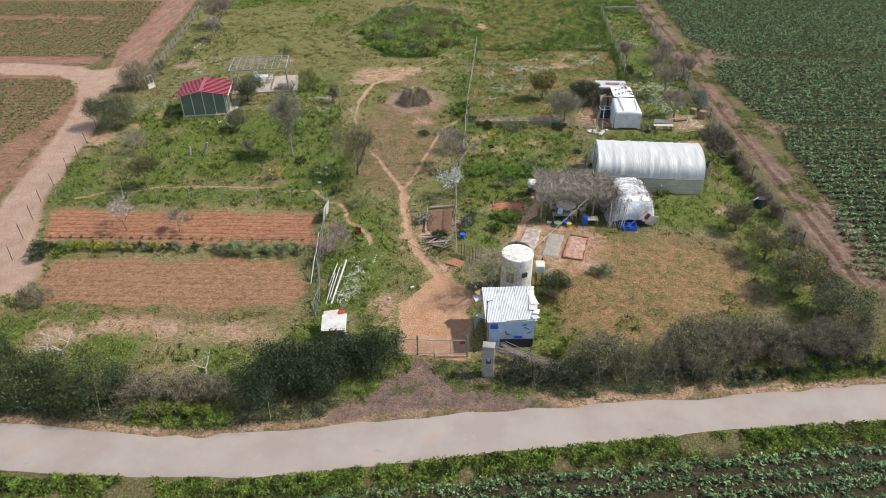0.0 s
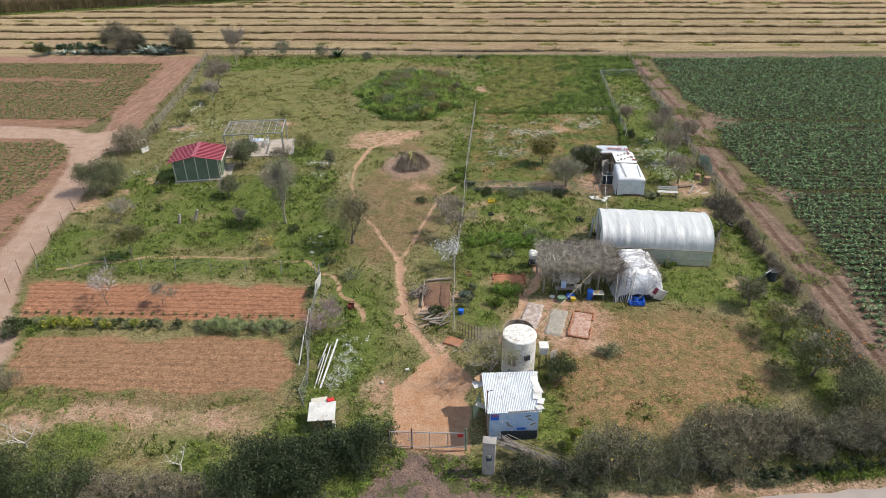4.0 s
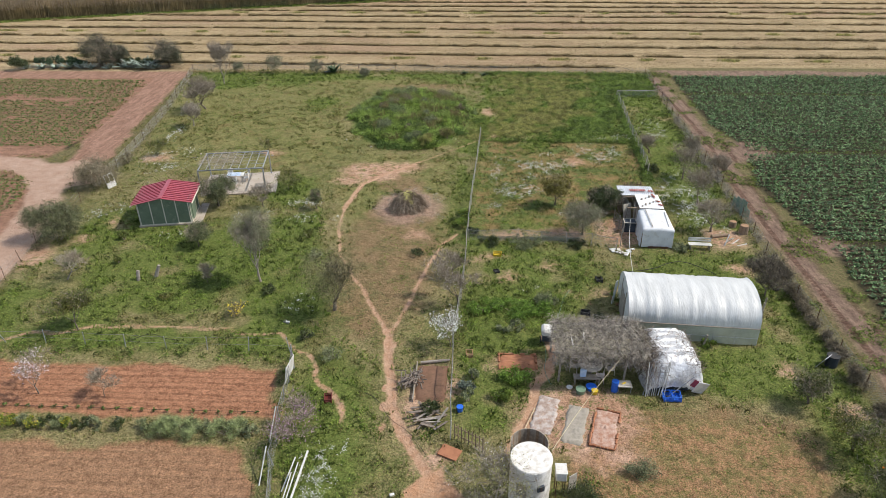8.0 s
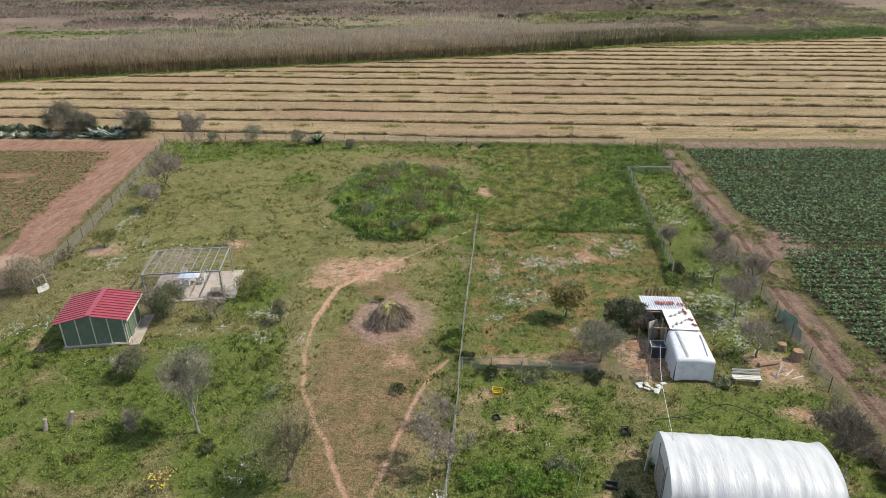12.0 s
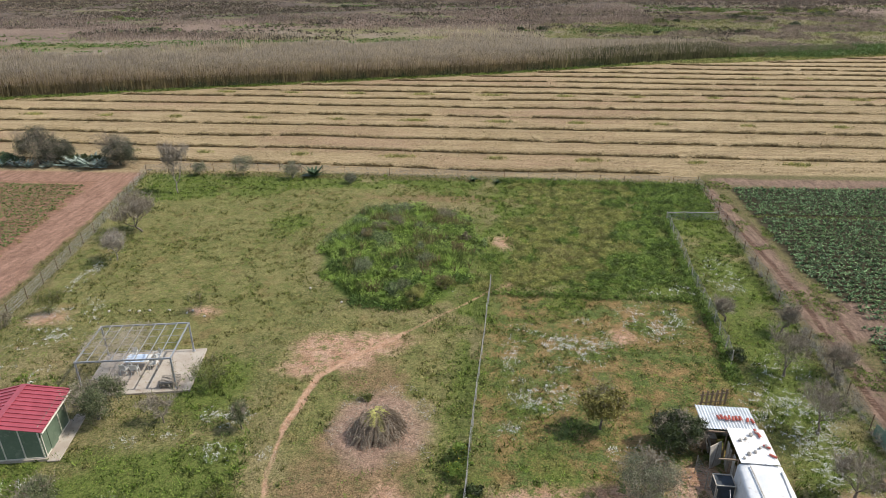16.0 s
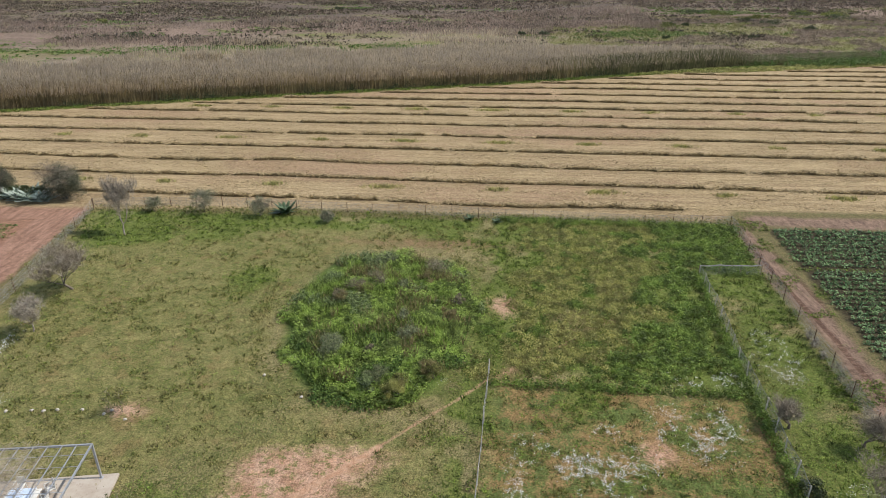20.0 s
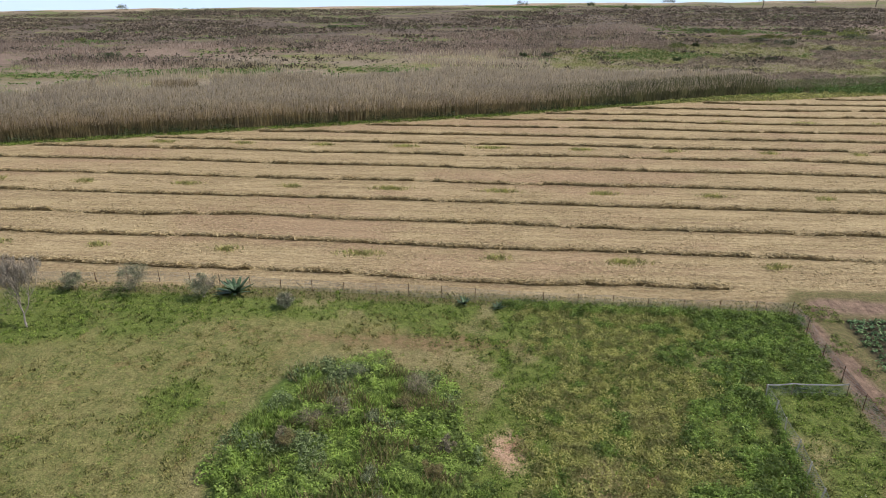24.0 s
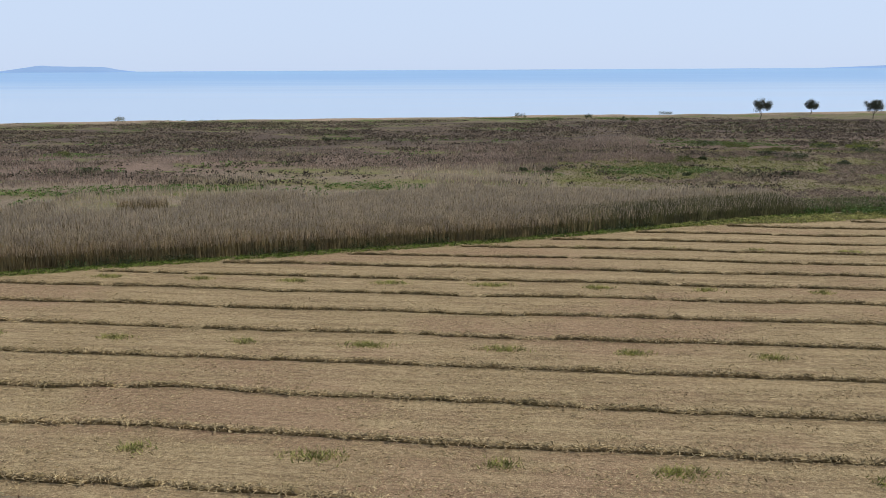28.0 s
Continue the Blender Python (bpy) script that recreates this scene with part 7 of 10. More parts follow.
def film_material():
    """White greenhouse film: lets light through, with faint folds and dirt."""
    n = Nodes("white_greenhouse_film")
    v = n.pos(1.2, 0.35, 0.35)
    col = n.mix(n.step(n.noise(2.2, 5, 0.6, v), 0.35, 0.7), (0.70, 0.70, 0.68), (0.60, 0.60, 0.58))
    n.bump(n.noise(1.5, 5, 0.6, n.node("Mapping", Vector=n.pos(), Rotation=(0.0, 0.45, 0.35), Scale=(2.6, 0.6, 0.5)).outputs[0]), 0.6, 0.09)
    m = n.done(col, 0.42, 0, 0.4)
    tr = n.node("BsdfTranslucent", Color=(0.8, 0.82, 0.8))
    mx = n.node("MixShader", Fac=0.2)
    n.t.links.new(n.b.outputs[0], mx.inputs[1])
    n.t.links.new(tr.outputs[0], mx.inputs[2])
    n.t.links.new(mx.outputs[0], n.t.nodes["Material Output"].inputs[0])
    return m


def clear_film():
    n = Nodes("clouded_side_film")
    col = n.mix(n.step(n.noise(1.5, 4, 0.6), 0.35, 0.65), (0.52, 0.56, 0.48), (0.64, 0.67, 0.60))
    m = n.done(col, 0.4, 0, 0.4)
    tp = n.node("BsdfTransparent", Color=(0.9, 0.95, 0.88))
    mx = n.node("MixShader", Fac=0.42)
    n.t.links.new(n.b.outputs[0], mx.inputs[1])
    n.t.links.new(tp.outputs[0], mx.inputs[2])
    n.t.links.new(mx.outputs[0], n.t.nodes["Material Output"].inputs[0])
    return m


def mesh_material(name, colour, scale, share_):
    """Woven wire or net: thin crossed strands with open holes between."""
    n = Nodes(name)
    w = []
    for ax in ((1, 1, 1), (1, 1, -1)):
        v = n.node("Mapping", Vector=n.t.nodes.new("ShaderNodeTexCoord").outputs["Object"], Scale=(scale, scale, scale * ax[2])).outputs[0]
        s = n.t.nodes.new("ShaderNodeSeparateXYZ")
        n.put(s.inputs[0], v)
        f = n.math("FRACT", n.math("ADD", n.math("ADD", s.outputs[0], s.outputs[1]), s.outputs[2]))
        w.append(n.math("LESS_THAN", f, share_))
    mask = n.math("MAXIMUM", w[0], w[1])
    m = n.done(colour, 0.6, 0.3)
    tp = n.node("BsdfTransparent", Color=(1, 1, 1))
    mx = n.node("MixShader", Fac=mask)
    n.t.links.new(tp.outputs[0], mx.inputs[1])
    n.t.links.new(n.b.outputs[0], mx.inputs[2])
    n.t.links.new(mx.outputs[0], n.t.nodes["Material Output"].inputs[0])
    return m


M_FILM, M_SIDE = film_material(), clear_film()
M_NET = mesh_material("woven_fence_wire", (0.34, 0.35, 0.34), 7.0, 0.09)
M_TEALNET = mesh_material("teal_net", (0.13, 0.28, 0.24), 14.0, 0.28)


def tarp_material():
    n = Nodes("silvery_white_tarpaulin")
    a = n.noise(1.1, 5, 0.65)
    col = n.mix(n.step(a, 0.40, 0.62), (0.78, 0.78, 0.78), (0.52, 0.52, 0.53))
    col = n.mix(n.math("MULTIPLY", n.step(n.noise(2.6, 5, 0.7), 0.58, 0.66), 0.7), col, (0.33, 0.29, 0.25))
    n.bump(n.noise(3.0, 5, 0.6), 0.8, 0.10)
    return n.done(col, 0.4, 0.3, 0.5)


M_TARP = tarp_material()


# ---- wire fences: posts, strands and netting ----
def fence(label, pts, gap, high, post_mat, net=True, post_r=0.03, strands=3, lean=0.0, seed=0, name="wire_fence", thick_top=0.0):
    r = random.Random(seed)
    x0, y0 = pts[0]
    ob = thing(name, label, "fence", x0, y0, group="wire fences")
    L = [0.0]
    for (ax, ay), (bx, by) in zip(pts, pts[1:]):
        L.append(L[-1] + math.hypot(bx - ax, by - ay))
    def at(d):
        d = min(max(d, 0), L[-1])
        return Vector((float(np.interp(d, L, [p[0] for p in pts])) - x0, float(np.interp(d, L, [p[1] for p in pts])) - y0, 0))
    n = max(1, round(L[-1] / gap))
    tops = []
    base_me = None
    for i in range(n + 1):
        p = at(i * L[-1] / n)
        off = Vector((r.uniform(-1, 1) * lean, r.uniform(-1, 1) * lean, 1)).normalized() * high * r.uniform(0.92, 1.08)
        tops.append((p, p + off))
        if base_me is None:
            o = part("post", R((0, 0, -0.1), (0, 0, 1), post_r, post_r * 0.9, 6), post_mat, ob)
            base_me = o.data
        else:
            o = share("post", base_me, ob, Matrix())
        o.matrix_basis = Matrix.Translation(p) @ off.to_track_quat("Z", "Y").to_matrix().to_4x4() @ Matrix.Diagonal((1, 1, off.length, 1))
    for k in range(strands):
        bm = bmesh.new()
        f = (k + 1) / strands * 0.96
        for (a0, a1), (b0, b1) in zip(tops, tops[1:]):
            a, b = a0.lerp(a1, f), b0.lerp(b1, f)
            m = (a + b) / 2 - Vector((0, 0, 0.03 + r.uniform(0, 0.05)))
            rr = thick_top if k == strands - 1 and thick_top else 0.007
            rod(bm, a, m, rr, rr, 3)
            rod(bm, m, b, rr, rr, 3)
        part("wire", bm, M_WIRE, ob)
    if net:
        bm = bmesh.new()
        for (a0, a1), (b0, b1) in zip(tops, tops[1:]):
            v = [bm.verts.new(q) for q in (a0, b0, b0.lerp(b1, 0.94), a0.lerp(a1, 0.94))]
            bm.faces.new(v)
        part("netting", bm, M_NET, ob)
    return ob


fence("rusty posts and netting along the east boundary", [(23.6, 33.0), (23.0, 43.7), (23.0, 53.4), (23.5, 64.9), (24.4, 91.5), (25.2, 112.4)], 3.2, 1.35, M_RUST, seed=1)
fence("dark posts with thin wire along the mown field", [(-44.5, 113.4), (-29.0, 114.8), (-16.5, 113.9), (-3.9, 113.3), (8.3, 112.6), (25.2, 112.4)], 2.9, 1.15, M_RUST, seed=2)
fence("wire netting fence on grey posts through the plot", [(-1.1, 46.0), (-0.6, 52.2), (-0.45, 59.7), (-0.1, 70.0), (0.6, 84.6)], 2.6, 1.3, M_STONE, post_r=0.04, seed=3, lean=0.05, thick_top=0.02)
fence("low wire fence across the hen run", [(-0.3, 59.9), (2.8, 60.0), (5.9, 59.8), (8.8, 59.6), (11.6, 58.9)], 1.9, 1.1, M_STONE, seed=4, lean=0.06, thick_top=0.018)
fence("leaning netting fence inside the east boundary", [(17.4, 74.2), (17.9, 80.0), (18.1, 86.5), (18.6, 95.0), (18.9, 100.6)], 1.9, 1.25, M_STONE, post_r=0.045, seed=5, lean=0.08, thick_top=0.018)
fence("leaning grey posts with wire above the beds", [(-33.0, 44.6), (-29.6, 44.9), (-22, 44.7), (-11.4, 44.6)], 2.6, 1.1, M_STEEL, False, seed=6, lean=0.2, strands=2)
fence("rusty stakes with wire along the dirt track", [(-28.6, 25.6), (-32.6, 39.6), (-34.2, 44.8), (-34.7, 49.5), (-35.9, 56.2), (-36.8, 66.0)], 2.7, 1.2, M_RUST, False, post_r=0.022, seed=7, lean=0.08)
fence("rusty stakes and netting along the northwest track", [(-37.2, 71.6), (-37.9, 79.6), (-40.2, 94.5), (-44.2, 112.8)], 2.8, 1.2, M_RUST, seed=8, lean=0.05)
fence("sagging netting fence beside the garden beds", [(-10.9, 43.4), (-10.6, 39.5), (-10.0, 35.8), (-9.3, 32.0), (-9.2, 30.6)], 1.7, 1.25, M_STEEL, seed=9, lean=0.16, thick_top=0.02)
fence("low rail and netting of a pen", [(18.9, 100.8), (20.7, 101.0), (24.4, 101.2)], 1.8, 1.0, M_WOOD, seed=10, lean=0.03, thick_top=0.05, name="pen_fence")
fence("wire fence above the hedge beside the lane", [(-27.4, 25.0), (-18.6, 24.3), (-12.6, 24.2), (-7.6, 25.2)], 2.6, 1.2, M_STEEL, False, seed=11)


# ---- gate and pillar ----
def gate():
    ob = thing("field_gate", "two-leaf tubular steel gate with wire mesh, closed", "gate", -2.0, 27.6)
    for nm, x0, x1 in (("small_leaf", -1.95, -0.82), ("large_leaf", -0.78, 1.95)):
        leaf = part(nm, R((x0, 0, 1.15), (x1, 0, 1.15), 0.028), M_STEEL, ob)
        part("bottom_rail", R((x0, 0, 0.12), (x1, 0, 0.12), 0.022), M_STEEL, leaf)
        n = 2 if nm == "small_leaf" else 4
        for i in range(n):
            x = x0 + (x1 - x0) * i / (n - 1)
            part("upright", R((x, 0, 0.12), (x, 0, 1.15), 0.02), M_STEEL, leaf)
        v = [(x0, 0.01, 0.12), (x1, 0.01, 0.12), (x1, 0.01, 1.15), (x0, 0.01, 1.15)]
        part("mesh_infill", (v, [(0, 1, 2, 3)]), M_NET, leaf)
    part("middle_post", R((-0.8, 0.02, -0.1), (-0.8, 0.02, 1.4), 0.04), M_RUST, ob)
    part("west_post", R((-2.0, 0, -0.1), (-2.0, 0, 1.3), 0.045), M_RUST, ob)
    part("east_post", R((2.0, 0, -0.1), (2.0, 0, 1.5), 0.05), M_GREENTIN, ob)
    part("latch", B(-0.92, -0.03, 0.62, 0.2, 0.04, 0.05), M_WHITE, ob)
    part("red_plate", B(1.72, -0.04, 1.02, 0.3, 0.02, 0.22, bevel=0.008), M_REDP, ob, "red metal plate")


gate()


def pillar():
    ob = thing("concrete_pillar", "weathered concrete pillar with a meter niche", "pillar", 1.15, 26.15, 0, -6)
    bm = B(0, 0, 1.05, 0.62, 0.42, 2.2, bevel=0.02)
    part("shaft", bm, M_CONCRETE, ob)
    part("cap", B(0, 0, 2.18, 0.67, 0.47, 0.07, bevel=0.015), M_CONCRETE, ob)
    # no hollow is cut: a dark plate gives the shade of the recess
    part("niche", B(0.02, -0.205, 1.12, 0.26, 0.03, 0.42), M_DARK, ob, "dark plate painted as the shaded meter opening")
    part("meter", B(0.02, -0.225, 1.32, 0.17, 0.06, 0.2, bevel=0.02), M_STONE, ob)
    part("ledge", B(0.02, -0.235, 0.98, 0.26, 0.08, 0.05), M_CONCRETE, ob)


pillar()


# ---- tin shed with a torn poster ----
def ridged(x0, x1, y0, y1, z0, z1, pitch, depth, jag=0.0, seed=0):
    """Corrugated sheet, ridges running along y, with some thickness."""
    r = random.Random(seed)
    verts, faces = [], []
    n = int(round((x1 - x0) / pitch * 4))
    for i in range(n + 1):
        x = x0 + (x1 - x0) * i / n
        w = depth * math.sin(i * math.pi / 2)
        j0, j1 = r.uniform(-jag, jag), r.uniform(-jag, jag)
        verts += [(x, y0 + j0, z0 + w), (x, y1 + j1, z1 + w), (x, y0 + j0, z0 + w - 0.012), (x, y1 + j1, z1 + w - 0.012)]
    for i in range(n):
        a, b = i * 4, i * 4 + 4
        faces += [(a, b, b + 1, a + 1), (a + 2, a + 3, b + 3, b + 2), (a, a + 2, b + 2, b), (a + 1, b + 1, b + 3, a + 3)]
    return verts, faces


def tin_shed():
    ob = thing("tin_shed", "small shed with corrugated metal roof and blue poster boards", "shed", 2.35, 29.65, 0, 4)
    part("front_wall", B(0.05, -1.25, 1.0, 2.55, 0.06, 2.0), M_LIGHTBLUE, ob, "pale blue torn poster boards")
    part("dark_base", B(0.35, -1.30, 0.32, 1.9, 0.03, 0.64), M_DARK, ob, "dark lower board")
    part("west_wall", B(-1.22, 0, 1.0, 0.05, 2.5, 2.0), M_GREYWOOD, ob)
    part("east_wall", B(1.28, 0, 1.0, 0.05, 2.5, 2.0), M_WHITE, ob)
    part("back_wall", B(0.03, 1.25, 1.05, 2.5, 0.05, 2.1), M_GREYWOOD, ob)
    for i in range(3):
        part("roof_sheet", ridged(-1.45 + i * 0.95, -0.45 + i * 0.95, -1.45, 1.5, 2.06 + 0.008 * i, 2.26 + 0.008 * i, 0.09, 0.018, 0.02, i), M_ZINC, ob)
    r = random.Random(4)
    for i in range(7):
        part("roof_scrap", B(1.42 + r.uniform(-0.12, 0.1), -1.2 + i * 0.42, 2.16 + 0.03 * i * 0.3 + r.uniform(0, 0.06), r.uniform(0.3, 0.5), r.uniform(0.35, 0.6), 0.02, r.uniform(-8, 8), r.uniform(-6, 14), r.uniform(-25, 25)), M_WHITE, ob)
    part("roof_board", B(0.45, -1.42, 2.13, 1.5, 0.05, 0.04, 0, 0, 3), M_GREYWOOD, ob)
    part("poster_patch", B(-0.95, -1.285, 1.62, 0.42, 0.012, 0.4), M_BLUE, ob, "blue torn poster piece")
    part("poster_letters", B(-0.95, -1.295, 1.74, 0.36, 0.012, 0.10), plain("faded_red_ink", (0.5, 0.12, 0.14), (0.42, 0.1, 0.12)), ob, "faded red bar of unreadable lettering")
    part("poster_bar", B(0.45, -1.285, 0.78, 0.46, 0.012, 0.16), M_BLUE, ob, "blue bar of unreadable lettering")
    for i, (x, z, a) in enumerate(((0.9, 1.42, 30), (1.05, 1.1, -30), (-0.25, 1.15, 60), (-0.15, 1.0, 20), (0.75, 1.66, -10))):
        part("torn_strip", B(x, -1.29, z, 0.3, 0.02, 0.07, 0, a, 0), M_WOOD, ob, "brown torn strip")
    part("side_panel", B(-1.75, 0.35, 0.9, 0.06, 0.9, 1.1, 0, 18, 0), M_GREENTIN, ob, "faded green metal panel leaning at the side")
    part("side_scrap", B(-1.6, 1.0, 1.95, 0.7, 0.5, 0.03, 8, -10, 15), M_WHITE, ob)
    part("side_scrap", B(-1.62, -0.35, 1.62, 0.5, 0.35, 0.03, -8, 12, -20), M_CREAM, ob)
    part("side_scrap", B(-1.55, 1.25, 2.1, 0.6, 0.4, 0.03, 5, 6, 40), M_CARD, ob)


tin_shed()


def pole_and_cable():
    ob = thing("utility_pole", "thin rusty steel pole standing by the shed", "pole", 1.05, 28.1)
    part("shaft", R((0, 0, -0.1), (0, 0, 3.6), 0.035), M_RUST, ob)
    part("arm", R((0, 0, 3.55), (0.28, 0.05, 3.6), 0.02), M_RUST, ob)


pole_and_cable()


def cane_pile():
    ob = thing("cane_pile", "pile of bleached canes lying by the pillar", "canes", 3.4, 26.9)
    r = random.Random(9)
    me = None
    for i in range(46):
        a = Vector((-1.6 + r.uniform(-0.3, 0.4), 0.55 + r.uniform(-0.25, 0.35), 0.75 + r.uniform(-0.3, 0.35)))
        b = Vector((1.5 + r.uniform(-0.6, 0.5), -0.45 + r.uniform(-0.35, 0.3), 0.12 + r.uniform(0, 0.35)))
        d = b - a
        if me is None:
            o = part("cane", R((0, 0, -0.5), (0, 0, 0.5), 0.016, 0.009, 5), M_PALEBARK, ob)
            me = o.data
        else:
            o = share("cane", me, ob, Matrix())
        o.matrix_basis = Matrix.Translation((a + b) / 2) @ d.to_track_quat("Z", "Y").to_matrix().to_4x4() @ Matrix.Diagonal((1, 1, d.length, 1))


cane_pile()


# ---- water tank ----
def water_tank():
    ob = thing("water_tank", "round whitewashed masonry tank with a raised rim", "tank", 3.05, 34.0)
    bm = bmesh.new()
    n = 40
    prof = [(0.98, -0.05), (0.98, 2.62), (1.0, 2.64), (1.0, 2.72), (0.97, 2.74), (0.97, 2.6), (0.0, 2.6)]
    rings = [[bm.verts.new((rr * math.cos(2 * math.pi * i / n), rr * math.sin(2 * math.pi * i / n), z)) for i in range(n)] for rr, z in prof[:-1]]
    for a, b in zip(rings, rings[1:]):
        for i in range(n):
            bm.faces.new((a[i], a[(i + 1) % n], b[(i + 1) % n], b[i]))
    mat = plain("flaking_whitewash", (0.78, 0.75, 0.70), (0.56, 0.52, 0.46), 3.2, 0.85, bump=0.8, fine=14.0, stain=(0.38, 0.33, 0.27))
    part("wall", bm, mat, ob, smooth=False)
    part("top_slab", R((0, 0, 2.5), (0, 0, 2.765), 0.985, 0.975, 40), mat, ob, "flaking white concrete top")
    # wall stays whole; a dark block gives the opening's inner shade
    part("opening", B(0.42, -0.90, 1.72, 0.34, 0.16, 0.32, 0, 0, 24), M_DARK, ob, "dark block as the shade of a square opening")
    part("opening_bar", B(0.44, -0.985, 1.72, 0.03, 0.03, 0.32, 0, 0, 24), M_RUST, ob)
    part("patch", B(-0.45, -0.89, 1.5, 0.5, 0.03, 0.8, 0, 0, -27), M_CONCRETE, ob, "grey cement patch")
    part("plinth", B(0.1, -1.05, 0.35, 1.5, 0.6, 0.8, bevel=0.03), M_CONCRETE, ob)


water_tank()


def staved_tub():
    ob = thing("wooden_tub", "round open tub of grey wooden staves behind the tank", "tub", 3.15, 35.95)
    for i in range(36):
        t = 2 * math.pi * i / 36
        part("stave", B(0.92 * math.cos(t), 0.92 * math.sin(t), 0.86, 0.04, 0.158, 1.74, 0, 0, math.degrees(t)), M_GREYWOOD if i % 3 else M_WOOD, ob)
    for z in (0.5, 1.62):
        bm = bmesh.new()
        ring = [[bm.verts.new((rr * math.cos(2 * math.pi * i / 36), rr * math.sin(2 * math.pi * i / 36), zz)) for i in range(36)] for rr, zz in ((0.945, z), (0.965, z), (0.965, z + 0.09), (0.945, z + 0.09))]
        for k in range(4):
            for i in range(36):
                bm.faces.new((ring[k][i], ring[k][(i + 1) % 36], ring[(k + 1) % 4][(i + 1) % 36], ring[(k + 1) % 4][i]))
        part("hoop", bm, M_HOSE, ob, "pale band round the tub")
    part("bottom", R((0, 0, 0.5), (0, 0, 0.56), 0.9, 0.9, 36), M_WOOD, ob)


staved_tub()


def header_box():
    ob = thing("pump_box", "white metal pump box on a stand beside the tank", "box", 4.55, 34.3)
    part("body", B(0, 0, 1.45, 0.5, 0.62, 0.5, bevel=0.03), M_WHITE, ob)
    part("lid", B(0, 0, 1.73, 0.56, 0.68, 0.05, bevel=0.015), M_WHITE, ob)
    for sx in (-0.2, 0.2):
        for sy in (-0.25, 0.25):
            part("leg", R((sx, sy, -0.03), (sx, sy, 1.22), 0.025), M_RUST, ob)
    part("side_sheet", B(0.62, 0.1, 0.75, 0.5, 0.03, 1.0, 0, 0, 35), M_STONE, ob, "pale leaning sheet")


header_box()


def hose(label, pts, r=0.018, name="garden_hose", mat=None):
    cu = bpy.data.curves.new(name, "CURVE")
    cu.dimensions = "3D"
    cu.bevel_depth, cu.bevel_resolution = r, 1
    s = cu.splines.new("NURBS")
    s.points.add(len(pts) - 1)
    for p, q in zip(s.points, pts):
        p.co = (*q, 1)
    s.use_endpoint_u = True
    s.order_u = 3
    cu.materials.append(mat or M_HOSE)
    return tagged(new(name, cu), label, "hose" if "cable" not in name else "cable")


hose("pale yellow hose hanging between tank and arbour", [(4.0, 34.2, 3.0), (4.6, 35.6, 2.5), (6.2, 38.6, 2.0), (8.2, 41.6, 2.0), (9.3, 42.9, 2.3)], 0.016)
hose("pale yellow hose curling from the tank to the beds", [(2.3, 34.6, 2.9), (2.2, 35.4, 2.0), (2.5, 36.6, 0.5), (3.0, 38.2, 0.06), (3.8, 40.2, 0.06)], 0.022)
hose("green garden hose lying across soil", [(4.9, 42.2, 0.05), (4.5, 43.4, 0.05), (4.9, 45.0, 0.06), (4.7, 47.0, 0.06), (6.0, 49.0, 0.06), (6.6, 51.6, 0.06), (7.2, 52.6, 0.06)], 0.02, mat=M_GREENTIN)
hose("black water hose lying on red soil", [(-2.0, 36.2, 0.05), (-3.0, 38.0, 0.06), (-4.4, 38.9, 0.06), (-5.2, 40.6, 0.05), (-6.0, 41.0, 0.05)], 0.012, mat=M_BLACK)
hose("thin black drip hose along the seedling row", [(-31.2, 39.0, 0.06), (-25, 39.15, 0.05), (-18, 39.1, 0.05), (-11.8, 39.2, 0.06)], 0.01, mat=M_BLACK)
hose("black coiled hose in the grass above the beds", [(-22.4, 44.9, 0.1), (-21.8, 45.5, 0.25), (-20.8, 45.9, 0.3), (-20.0, 45.5, 0.1), (-18.8, 45.5, 0.08)], 0.016, mat=M_BLACK)
hose("thin pale cable strung over the greenhouse to the hut", [(10.9, 50.2, 2.9), (11.6, 54.6, 2.2), (12.4, 58.6, 1.6), (12.8, 60.4, 2.0)], 0.015, "overhead_cable", M_WHITE)
hose("dark pipe bent over the grass behind the greenhouse", [(11.5, 55.2, 0.1), (13.6, 55.4, 0.15), (15.6, 56.6, 0.4), (17.2, 56.4, 0.2), (18.4, 55.2, 0.05)], 0.025, mat=M_BLACK)


